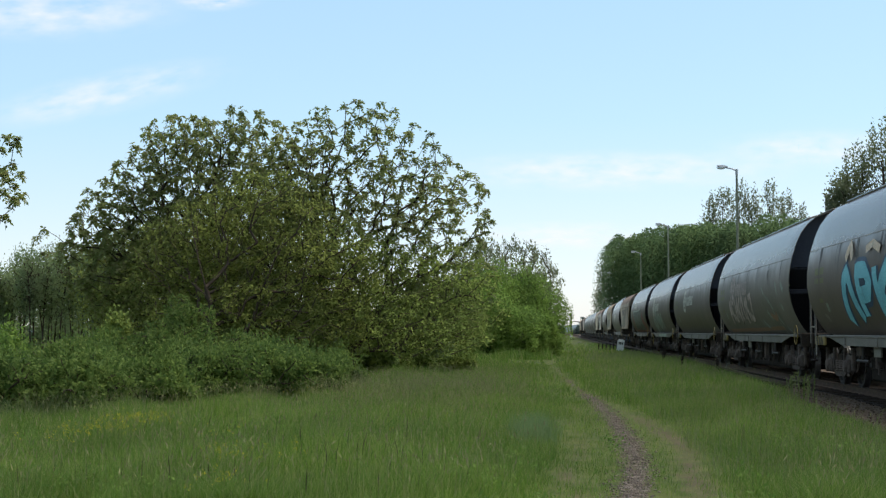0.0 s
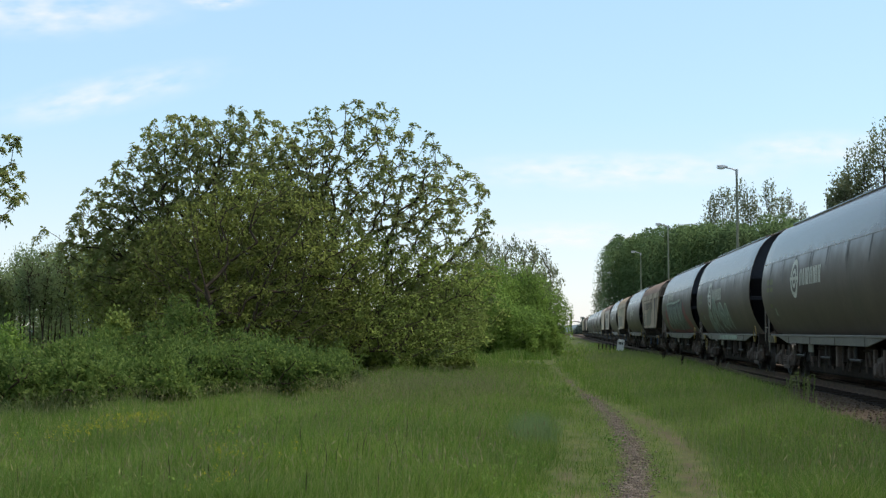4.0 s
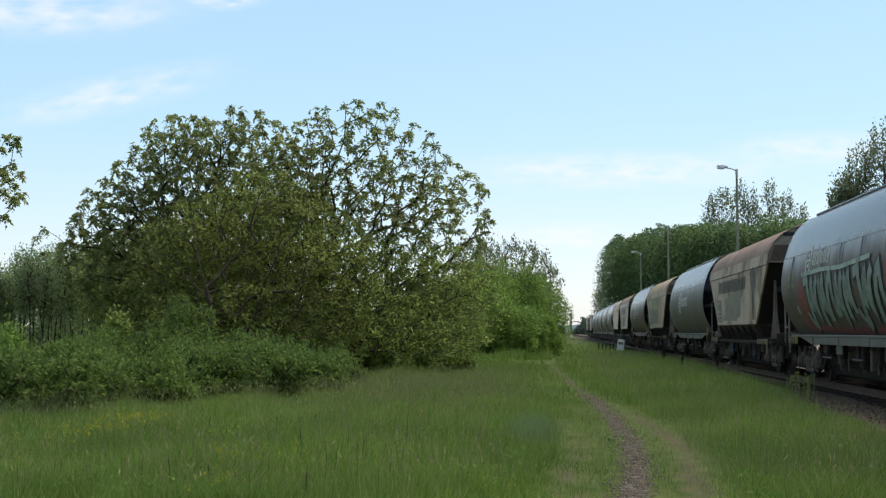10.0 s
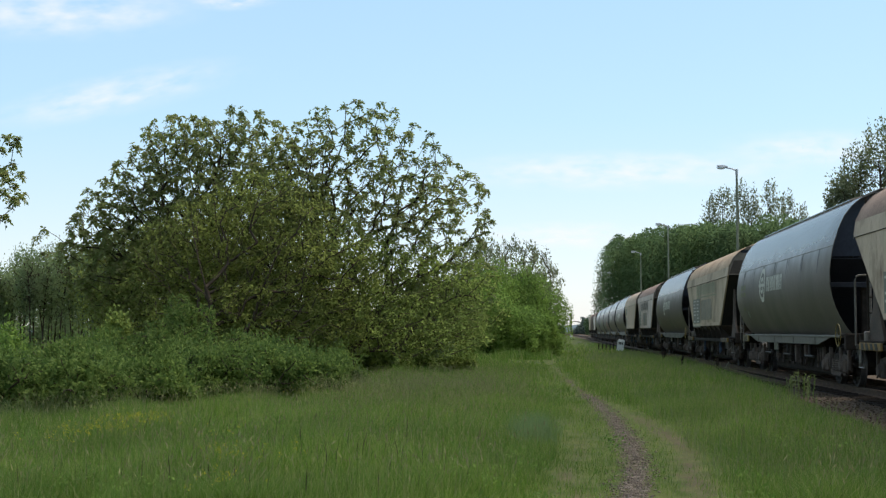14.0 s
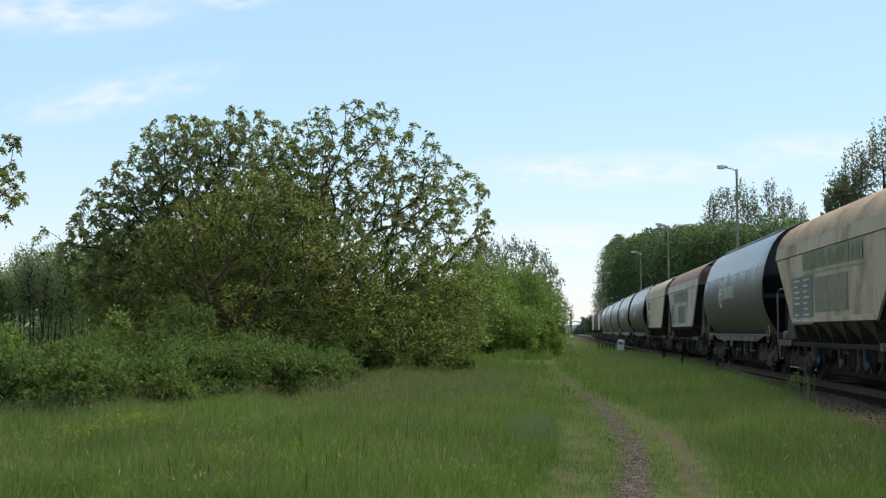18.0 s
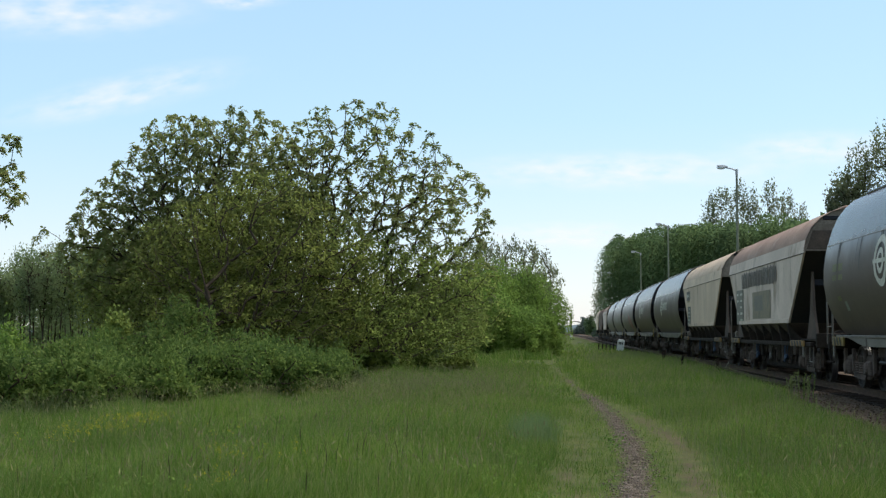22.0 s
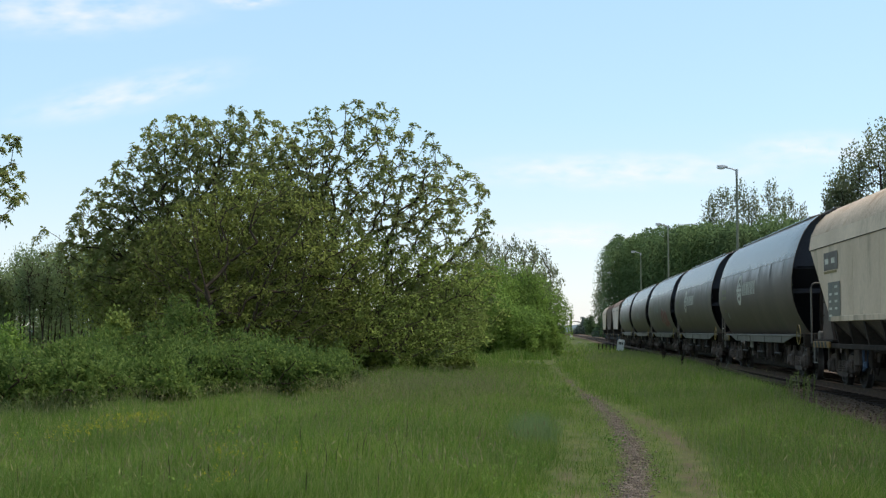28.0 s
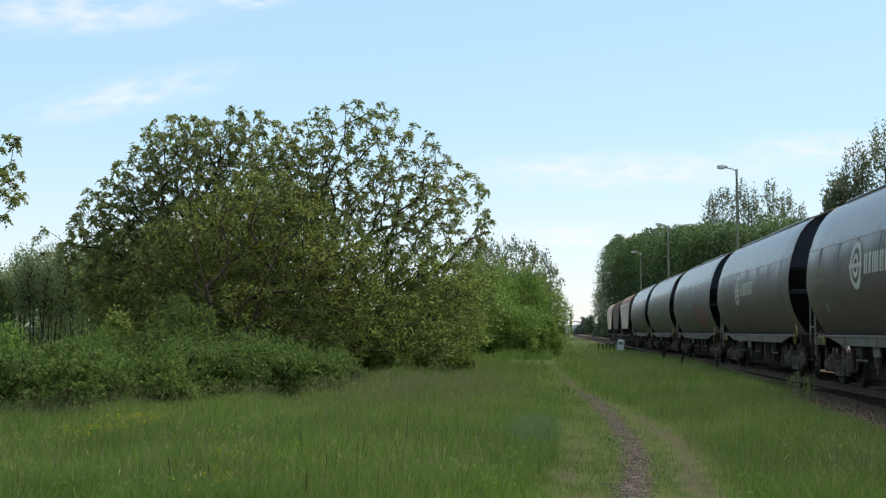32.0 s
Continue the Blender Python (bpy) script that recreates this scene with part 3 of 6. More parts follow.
def lamp_post(x, y, h, lean=0.0):
    ob = thing("street_lamp", "tall concrete lamp post with a pale cobra-head lamp", "street lamp", pose(x, y, 0.1, 0, lean, 0), "lamps along the railway")
    part("pole", Geo().tube([(0, 0, 0), (0, 0, h * 0.5), (0, 0, h - 0.1)], [0.115, 0.09, 0.065], 10), M_POLE, ob, smooth=True)
    part("collar", Geo().tube([(0, 0, h - 0.35), (0, 0, h)], 0.085, 10), M_STEEL, ob, smooth=True)
    part("arm", Geo().tube([(0, 0, h - 0.1), (-0.25, 0, h + 0.02), (-0.7, -0.02, h + 0.12)], 0.04, 8), M_STEEL, ob, smooth=True)
    head = Geo()
    head.add([(-0.55 + a * 0.85, b * 0.8, h + 0.12 + c * 0.75 - a * 0.08) for a, b, c in (
        (0, -0.07, 0), (0, 0.07, 0), (0, 0.05, 0.1), (0, -0.05, 0.1), (-0.3, -0.15, -0.02), (-0.3, 0.15, -0.02), (-0.3, 0.09, 0.17), (-0.3, -0.09, 0.17),
        (-0.75, -0.12, 0.0), (-0.75, 0.12, 0.0), (-0.75, 0.06, 0.12), (-0.75, -0.06, 0.12))],
        [(0, 3, 2, 1), (8, 9, 10, 11)] + [(o + i, o + (i + 1) % 4, o + 4 + (i + 1) % 4, o + 4 + i) for o in (0, 4) for i in range(4)])
    part("lamp_head", head, M_STEEL, ob, "pale grey cobra-head housing", smooth=True)
    bowl = Geo().lathe([(-0.26, 0.02), (-0.2, 0.08), (0, 0.11), (0.2, 0.08), (0.26, 0.02)], 10, "x", (-0.95, 0, h + 0.1))
    part("lamp_bowl", bowl, M_LAMPGLASS, ob, smooth=True)
    return ob


def build_trackside():
    lamp_post(11.75, 81, 11.5)
    lamp_post(11.7, 126, 11.65)
    lamp_post(12.3, 171, 11.75)
    st = thing("kilometre_stone", "white concrete kilometre stone leaning in the grass", "marker stone", pose(5.2, 93.5, 0.22, 4, 7, -6))
    g = Geo()
    prof = [(-0.25, 0), (0.25, 0), (0.24, 0.72), (0.19, 0.80), (-0.19, 0.80), (-0.24, 0.72)]
    g.plate([(x, -0.14, z) for x, z in prof], (0, 0.28, 0))
    part("stone", g, M_STONE, st)
    for i in range(3):
        part("number_bar", Geo().box((-0.11 + i * 0.11, -0.145, 0.55), (0.08, 0.012, 0.17)), M_BLACK, st)
    # short dark stakes beside the points
    k = 0
    for x, y, h in ((4.1, 104, 0.55), (4.35, 103, 0.5), (4.55, 101, 0.6), (4.9, 102, 0.5), (5.05, 100, 0.55), (5.25, 99, 0.5), (5.35, 61, 0.55), (5.6, 63, 0.5), (5.3, 52, 0.5), (5.92, 46.2, 0.5)):
        g = Geo().tube([(0, 0, -0.1), (0.02, 0, h * 0.6), (0.03 + 0.02 * (k % 3), 0.02, h)], [0.05, 0.045, 0.04], 7)
        k += 1
        solid("stake", g, M_SLEEPER, "short dark wooden stake in the grass", "stake", pose(x, y, 0.15), "stakes by the track")
    solid("stick", Geo().tube([(0, 0, 0), (0.12, 0.05, 0.3), (0.2, 0.1, 0.42)], [0.013, 0.011, 0.009], 6), M_POLE, "thin pale stick stuck in the ground", "stick", pose(6.08, 45.7, 0.12))
    # railway signal far down the line
    sg = thing("signal_post", "slim dark railway signal post with a white foot", "signal", pose(4.9, 262, 0.1))
    part("post", Geo().tube([(0, 0, 0.9), (0, 0, 5.0)], 0.13, 8), M_UNDER, sg)
    part("foot", Geo().tube([(0, 0, 0), (0, 0, 0.9)], 0.2, 8), M_STONE, sg, "white painted foot")
    part("arm", Geo().tube([(0, 0, 3.4), (0.9, 0, 3.5), (1.9, 0, 3.35)], 0.09, 6), M_UNDER, sg)
    part("signal_head", Geo().box((0, -0.15, 4.6), (0.4, 0.25, 0.9), 0.08), M_UNDER, sg)
    solid("culvert_block", Geo().box((0, 0, 0.1), (0.6, 0.4, 0.2), 0.06), M_POLE, "small white concrete block in the grass", "block", pose(4.2, 170, 0.05))


# ---- trees and shrubs ----
def grow(rng, tips, trunk, step=0.55, bend=0.55, forks=()):
    """Branches that run from the trunk to the tips, each from the nearest wood that lies further in. Returns nodes, parents, load."""
    pos, par, dirs = [np.array(trunk[0], float)], [-1], [np.array((0, 0, 1.0))]
    for p in trunk[1:]:
        p = np.array(p, float)
        dirs.append((p - pos[-1]) / np.linalg.norm(p - pos[-1]))
        par.append(len(pos) - 1)
        pos.append(p)
    for limb in forks:                   # main limbs that leave the trunk at its nearest node
        prev = min(range(1, len(pos)), key=lambda i: float(np.linalg.norm(pos[i] - np.array(limb[0]))))
        for p in limb:
            p = np.array(p, float)
            dirs.append((p - pos[prev]) / np.linalg.norm(p - pos[prev]))
            par.append(prev)
            prev = len(pos)
            pos.append(p)
    first = max(1, len(trunk) // 3)
    top = np.array(trunk[-1], float)
    order = np.argsort(np.linalg.norm(tips - top, axis=1))
    P = np.zeros((len(tips) * 14 + 200, 3))
    C = np.zeros(len(P))
    n = len(pos)
    P[:n] = pos
    for i in range(1, n):
        C[i] = C[par[i]] + np.linalg.norm(P[i] - P[par[i]])
    ends = []
    for t in order:
        tip = tips[t]
        dist = np.linalg.norm(P[first:n] - tip, axis=1)
        j = first + int(np.argmin(dist + 0.35 * C[first:n] * (dist > 0.01)))
        d = float(np.linalg.norm(tip - P[j]))
        k = max(1, int(d / step))
        start, d0 = P[j].copy(), dirs[j]
        up = np.array((0, 0, 0.5))
        ctrl = start + (d0 * bend + up * 0.4) * d * 0.5
        prev = j
        for s in range(1, k + 1):
            u = s / k
            p = (1 - u) ** 2 * start + 2 * u * (1 - u) * ctrl + u * u * tip + (rng.normal(0, 0.05, 3) * step if s < k else 0)
            if n >= len(P):
                break
            P[n] = p
            dv = p - P[prev]
            ln = max(1e-6, float(np.linalg.norm(dv)))
            dirs.append(dv / ln)
            C[n] = C[prev] + ln
            par.append(prev)
            prev = n
            n += 1
        ends.append(prev)
    load = np.zeros(n)
    for e in ends:
        i = e
        while i >= 0:
            load[i] += 1
            i = par[i]
    return P[:n], np.array(par), load, np.array(ends)


def wood_mesh(P, par, load, r_tip, power, sides=5, limit=None):
    r = r_tip * np.maximum(load, 1) ** power
    if limit:
        r = np.minimum(r, limit)
    i = np.arange(1, len(P))
    a, b = P[par[i]], P[i]
    ra, rb = np.minimum(r[par[i]], r[i] * 1.35), r[i]
    d = unit(b - a)
    s = unit(np.cross(d, np.where(np.abs(d[:, 2:3]) > 0.9, (1.0, 0, 0), (0, 0, 1.0))))
    t = np.cross(d, s)
    ang = np.arange(sides) * 2 * np.pi / sides
    ring = np.cos(ang)[None, :, None] * s[:, None] + np.sin(ang)[None, :, None] * t[:, None]
    v = np.concatenate([a[:, None] + ring * ra[:, None, None], b[:, None] + ring * rb[:, None, None]], 1)
    j = np.arange(sides)
    f = np.stack([j, (j + 1) % sides, sides + (j + 1) % sides, sides + j], 1)
    loops = (np.arange(len(i))[:, None, None] * 2 * sides + f[None]).ravel()
    me = mesh_of("wood", v.reshape(-1, 3), np.full(len(i) * sides, 4), loops, M_BARK)
    me.shade_smooth()
    return me


def in_blobs(rng, blobs, n, hollow=0.45, floor=0.5, apart=0.0):
    """Points in ellipsoids (cx, cy, cz, rx, ry, rz), thicker towards their rims."""
    vol = np.array([b[3] * b[4] * b[5] for b in blobs]) ** 0.8
    pick = rng.choice(len(blobs), n * 2, p=vol / vol.sum())
    b = np.array(blobs)[pick]
    d = unit(rng.normal(size=(n * 2, 3)))
    r = (hollow ** 3 + (1 - hollow ** 3) * rng.uniform(0, 1, (n * 2, 1))) ** (1 / 3)
    p = b[:, :3] + d * r * b[:, 3:]
    p = p[p[:, 2] > floor]
    if apart:
        kept = np.empty_like(p)
        k = 0
        for q in p:
            if k == 0 or np.min(np.sum((kept[:k] - q) ** 2, 1)) > apart * apart:
                kept[k] = q
                k += 1
        p = kept[:k]
    return p[:n]


def tree(name, label, category, seed, at, trunk_h, blobs, tips, per_tip, leaf, size, slim=0.45, spread=0.4, droop=0.3, r_tip=0.011, power=0.5, limit=0.3,
         hollow=0.45, floor=0.5, along=0, group="", lean=(0, 0), along_spread=0.15, apart=0.0, bark=None, extra=(), plume=(1, 1, 0.75), forks=()):
    """A tree with a trunk, limbs and a crown of single leaves. Blobs are given relative to the foot."""
    rng = np.random.default_rng(seed)
    T = in_blobs(rng, blobs, tips, hollow, floor, apart)
    if extra:
        T = np.concatenate([T, np.array(extra)])
    k = max(4, int(trunk_h / 0.5))
    trunk = [(lean[0] * u * u + 0.06 * math.sin(3 * u + seed), lean[1] * u * u + 0.06 * math.cos(2.3 * u), trunk_h * u - 0.15 * (u == 0)) for u in (i / k for i in range(k + 1))]
    P, par, load, ends = grow(rng, T, trunk, forks=forks)
    ob = thing(name, label, category, pose(at[0], at[1], float(ground_z(at[0], at[1]))), group)
    trunk_me = wood_mesh(P, par, load, r_tip, power, 5, limit)
    if bark:
        trunk_me.materials[0] = bark
    part("trunk", trunk_me, None, ob)
    at_tip = np.repeat(P[ends], per_tip, 0) + rng.normal(0, 1, (len(ends) * per_tip, 3)) * spread * np.array(plume)
    if along:
        thin = np.where(load <= 3)[0]
        at_tip = np.concatenate([at_tip, np.repeat(P[thin], along, 0) + rng.normal(0, along_spread, (len(thin) * along, 3))])
    at_tip = at_tip[at_tip[:, 2] > 0.05]
    part("crown", quads("crown", leaves(rng, at_tip, size, slim, droop), leaf), None, ob)
    return ob


def rosettes(rng, at, out, fronds, leaflets, long, size, sag=0.6):
    """Tufts of feathered leaves at the twig ends: each frond a drooping row of paired leaflets."""
    n = len(at)
    d = unit(rng.normal(size=(n * fronds, 3)) * np.array((1, 1, 0.9)) + np.repeat(out, fronds, 0) * 0.4)
    base = np.repeat(at, fronds, 0)
    ln = long * rng.uniform(0.6, 1.2, (n * fronds, 1))
    side = unit(np.cross(d, np.array((0, 0, 1.0))))
    rows, aims = [], []
    for k in range(leaflets):
        u = 0.25 + 0.75 * k / (leaflets - 1)
        p = base + d * ln * u - np.array((0, 0, 1.0)) * ln * sag * u * u
        rows.append(p)
        aims.append(d * 0.55 + side * (1 if k % 2 else -1) * (0.9 if k < leaflets - 1 else 0) - np.array((0, 0, 0.45)))
    p, a = np.concatenate(rows), unit(np.concatenate(aims) + rng.normal(0, 0.25, (n * fronds * leaflets, 3)))
    s = unit(np.cross(a, rng.normal(size=a.shape) * 0.5 + np.array((0, 0, 1.0))))
    l = size * rng.uniform(0.7, 1.25, (len(p), 1))
    mid = p + a * l * 0.5
    return np.stack([p, mid + s * l * 0.29, p + a * l, mid - s * l * 0.29], 1)


def walnut(seed, at, trunk, blobs, tips, apart, label, leaf, fronds=6, extra=(), hollow=0.3, floor=1.8, r_tip=0.009, size=0.155, long=0.24):
    """A spreading walnut: limbs that fork towards the rim of the crown, each twig ending in a tuft of drooping feathered leaves."""
    rng = np.random.default_rng(seed)
    T = in_blobs(rng, blobs, tips, hollow, floor, apart)
    if extra:
        T = np.concatenate([T, np.array(extra)])
    P, par, load, ends = grow(rng, T, trunk, 0.45, 0.7)
    ob = thing("walnut_tree", label, "tree", pose(at[0], at[1], float(ground_z(at[0], at[1]))), "walnut trees")
    part("trunk", wood_mesh(P, par, load, r_tip, 0.5, 5, 0.24), None, ob)
    out = unit(P[ends] - P[par[ends]])
    thin = np.where((load <= 1) & (rng.uniform(0, 1, len(load)) < 0.22))[0]
    thin = thin[(par[thin] > 0)]
    q = np.concatenate([rosettes(rng, P[ends], out, fronds, 7, long, size), rosettes(rng, P[thin], unit(P[thin] - P[par[thin]]), 2, 5, long * 0.8, size * 0.85)])
    part("crown", quads("crown", q, leaf), None, ob)
    return ob


def shrub(seed, at, w, h, leaf, label, group, count=5200, size=0.11, deep=None, name="shrub", twig=90, top=0.0, clumped=20):
    """A bush of several clumps on thin stems, with shoots that stand out."""
    rng = np.random.default_rng(seed)
    deep = deep or w * 0.8
    clumps = []
    for i in range(clumped):
        a, r = rng.uniform(0, 6.28), rng.uniform(0.1, 0.85)
        cz = h * rng.uniform(0.15, 0.78) * (1.05 - 0.45 * r)
        clumps.append((math.cos(a) * r * w / 2, math.sin(a) * r * deep / 2, cz, w * rng.uniform(0.10, 0.2), deep * rng.uniform(0.10, 0.2), h * rng.uniform(0.14, 0.26)))
    p = in_blobs(rng, clumps, count, 0.55, 0.04)
    T = in_blobs(rng, clumps, twig, 0.6, 0.2)
    P, par, load, ends = grow(rng, T, [(0, 0, -0.1), (0.02, 0, 0.08), (0, 0.02, 0.16), (0, 0, 0.22)], 0.4)
    shoots = P[ends] + np.array((0, 0, 0.0))
    sh = np.repeat(shoots, 7, 0) + rng.normal(0, 0.05, (len(shoots) * 7, 3)) + np.tile(np.linspace(0, 0.30 + top, 7), len(shoots))[:, None] * np.array((0, 0, 1))
    ob = thing(name, label, "shrub", pose(at[0], at[1], float(ground_z(at[0], at[1])), 0, 0, seed * 37 % 360), group)
    part("stem", wood_mesh(P, par, load, 0.008, 0.45, 4, 0.05), None, ob)
    part("foliage", quads("foliage", np.concatenate([leaves(rng, p, size, 0.5, -0.1), leaves(rng, sh, size * 0.9, 0.4, -0.5)]), leaf), None, ob)
    return ob


swaying = []                         # trees that the wind rocks, and by how many degrees


def build_trees():
    old = "old walnut tree with an airy crown of young leaves"
    walnut(3, (-13.8, 52.5), [(0, 0, -0.15), (0.05, 0, 0.5), (0.0, 0, 1.0), (0.08, 0, 1.5), (0.02, 0, 2.1), (0.1, 0, 2.7)],
           [(0.7, 0, 5.8, 4.6, 3.0, 5.3), (-3.1, 0, 5.0, 3.25, 2.6, 3.2), (-1.2, 0, 6.2, 3.6, 2.6, 4.5)], 1250, 0.4, old, M_WALNUT, 8,
           [(-6.9, 0, 4.9), (-7.4, 0, 5.55), (-7.1, 0.1, 5.9), (-6.2, 0, 5.3), (-3.9, 0, 8.6), (-3.6, 0, 8.3)], floor=2.0)
    walnut(11, (-9.3, 52.0), [(0, 0, -0.15), (0.1, 0, 0.5), (0.25, 0, 1.1), (0.45, 0, 1.8), (0.7, 0, 2.5), (1.0, 0, 3.2)],
           [(1.8, 0, 6.0, 4.25, 2.6, 5.2), (4.8, 0, 5.6, 2.5, 2.2, 3.25), (0.2, 0, 6.6, 2.8, 2.2, 3.9), (5.4, 0, 3.7, 1.8, 1.8, 2.2)], 760, 0.45, old, M_WALNUT, 7, floor=1.9)
    # the one whose branches reach in from outside the view
    walnut(21, (-24.75, 45.0), [(0, 0, -0.15), (0, 0, 0.7), (0.1, 0, 1.4), (0.15, 0, 2.1), (0.3, 0, 2.8)],
           [(0, 0, 6.0, 4.6, 4.2, 3.6), (3.0, 0, 7.0, 3.0, 2.6, 2.0)], 520, 0.45, "walnut tree with drooping leafy branch tips", M_WALNUT, 10,
           [(5.9, 0, 8.5), (5.6, 0, 7.6), (5.75, 0, 6.3), (5.3, 0, 6.6), (5.4, 0, 8.6), (5.7, 0, 8.3)], floor=2.4)
    olive = "dense low tree with fresh olive-green leaves"
    tree("field_maple", olive, "tree", 5, (-12.1, 46.0), 2.6,
         [(1.3, 2.1, 4.4, 3.6, 1.5, 3.1), (1.6, 2.2, 5.6, 2.5, 1.3, 2.2), (-1.2, 1.6, 3.4, 2.6, 1.4, 2.4), (3.8, 1.4, 3.3, 2.4, 1.4, 2.6), (1.4, 0.5, 1.9, 4.6, 1.5, 1.5), (-1.0, 1.8, 4.9, 2.2, 1.2, 1.8), (2.9, 0.4, 2.2, 1.9, 1.2, 1.3)],
         1000, 50, M_OLIVE, 0.105, 0.6, 0.17, 0.2, hollow=0.3, floor=0.6, limit=0.125, apart=0.43, r_tip=0.0095, group="low trees",
         forks=(((-0.12, -0.1, 3.2), (-0.35, -0.15, 4.1), (-0.6, 0, 5.0), (-0.8, 0.3, 6.1)), ((0.33, -0.15, 3.2), (0.6, -0.2, 3.9), (0.95, -0.15, 4.7), (1.4, 0, 5.6), (1.8, 0.3, 6.7)),
                ((0.6, -0.25, 2.35), (1.4, -0.4, 2.95), (2.4, -0.4, 3.45), (3.5, -0.2, 3.85)), ((0.45, -0.2, 2.7), (1.2, -0.3, 3.5), (2.1, -0.2, 4.3), (3.0, 0.1, 5.0)),
                ((-0.5, -0.2, 2.5), (-1.3, -0.3, 3.0), (-2.2, -0.2, 3.9), (-2.9, 0.1, 4.7))))
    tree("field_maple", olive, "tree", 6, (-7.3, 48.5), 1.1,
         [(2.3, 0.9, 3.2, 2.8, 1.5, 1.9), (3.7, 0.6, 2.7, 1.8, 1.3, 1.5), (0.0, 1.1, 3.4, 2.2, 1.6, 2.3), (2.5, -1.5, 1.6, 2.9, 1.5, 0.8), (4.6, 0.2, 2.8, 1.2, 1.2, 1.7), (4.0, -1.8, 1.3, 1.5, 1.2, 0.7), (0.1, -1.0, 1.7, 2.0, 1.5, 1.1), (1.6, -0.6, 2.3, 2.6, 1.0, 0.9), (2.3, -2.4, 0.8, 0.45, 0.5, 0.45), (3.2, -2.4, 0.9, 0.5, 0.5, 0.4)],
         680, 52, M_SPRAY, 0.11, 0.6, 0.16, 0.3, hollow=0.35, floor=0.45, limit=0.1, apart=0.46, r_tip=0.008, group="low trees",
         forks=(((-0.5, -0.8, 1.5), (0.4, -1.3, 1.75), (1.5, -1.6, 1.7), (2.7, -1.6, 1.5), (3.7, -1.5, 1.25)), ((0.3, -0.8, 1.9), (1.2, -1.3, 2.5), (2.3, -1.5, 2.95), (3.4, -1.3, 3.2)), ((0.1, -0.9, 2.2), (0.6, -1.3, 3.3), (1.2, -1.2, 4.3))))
    # taller growth close behind them
    for i, (x, y, w, h) in enumerate(((-18.6, 58, 3.0, 6.6), (-15.4, 59, 3.4, 8.2), (-12.4, 58, 3.0, 9.2), (-6.2, 59, 3.0, 4.4))):
        tree("field_maple", "bushy tree behind the walnuts", "tree", 310 + i, (x, y), h * 0.4, [(0, 0, h * 0.6, w, 2, h * 0.4), (0.4, 0, h * 0.35, w, 2, h * 0.3)], 430, 64, M_OLIVE, 0.14, 0.55, 0.3, 0.2,
             hollow=0.5, floor=1.0, limit=0.12, apart=0.5, r_tip=0.008, group="low trees")
    # shrubs before the trees
    hedge = "dense green shrub at the meadow's edge"
    for i, (x, y, w, h) in enumerate((
            (-9.9, 23.0, 2.2, 1.46), (-8.9, 24.2, 2.3, 1.18), (-8.1, 25.8, 2.3, 1.28), (-7.3, 27.8, 2.5, 1.48), (-6.5, 29.8, 2.4, 1.40), (-5.75, 31.6, 1.9, 1.2), (-5.35, 32.8, 1.1, 0.85),
            (-5.7, 36.0, 1.5, 1.05), (-10.8, 25.4, 2.6, 1.5), (-9.6, 27.4, 2.6, 1.35), (-8.4, 30.2, 2.6, 1.5), (-7.2, 33.0, 2.6, 1.5))):
        shrub(40 + i, (x, y), w * 1.15, h * 0.98, M_SHRUB, hedge, "shrubs of the hedge", 6600, 0.1, w * 0.9, twig=190, top=0.16)
    for i, (x, y, w, h) in enumerate(((-12.95, 34, 3.0, 1.65), (-12.4, 36, 2.8, 1.8), (-12.06, 38.4, 2.9, 2.05), (-11.5, 40.2, 3.0, 2.8), (-9.7, 40.2, 3.0, 1.7), (-8.2, 39.0, 2.8, 1.5), (-14.8, 38, 3.4, 1.4))):
        shrub(60 + i, (x, y), w * 1.15, h, M_SHRUB, hedge, "shrubs of the hedge", 7600, 0.12, w, twig=130, top=0.15)
    shrub(80, (-11.2, 26.2), 1.3, 2.3, M_LIGHT, "young light-green shrub at the meadow's edge", "young shrubs", 4200, 0.11)
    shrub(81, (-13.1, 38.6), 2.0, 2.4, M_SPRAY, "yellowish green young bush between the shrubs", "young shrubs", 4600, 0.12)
    shrub(82, (-15.6, 41.0), 4.2, 1.05, M_SHRUB, hedge, "shrubs of the hedge", 6500, 0.13)
    shrub(83, (-18.6, 43.0), 4.2, 1.5, M_SHRUB, hedge, "shrubs of the hedge", 5500, 0.13)
    for i, (x, y, w, h) in enumerate(((-8.6, 50.2, 2.6, 1.5), (-6.6, 50.6, 2.4, 1.1), (-4.9, 50.4, 2.2, 0.95), (-3.4, 50.8, 1.8, 0.8))):
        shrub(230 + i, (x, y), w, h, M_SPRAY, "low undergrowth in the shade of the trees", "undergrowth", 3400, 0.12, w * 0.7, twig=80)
    # undergrowth behind the trees
    for i, (x, y, w, h) in enumerate(((-45, 116, 10, 5.6), (-38, 114, 10, 5.4), (-31, 112, 10, 5.6), (-48, 110, 9, 5.0), (-23.5, 84, 8, 5.4), (-19.5, 72, 7, 4.8), (-14.5, 66, 7, 4.6), (-9.5, 64, 7, 4.6), (-6.0, 62, 6, 4.4))):
        shrub(160 + i, (x, y), w, h, M_COPSE, "tall dark green bush behind the trees", "bushes of the copse", 4500, 0.3, w * 0.6)
    # copse behind, slender stems
    rng = random.Random(5)
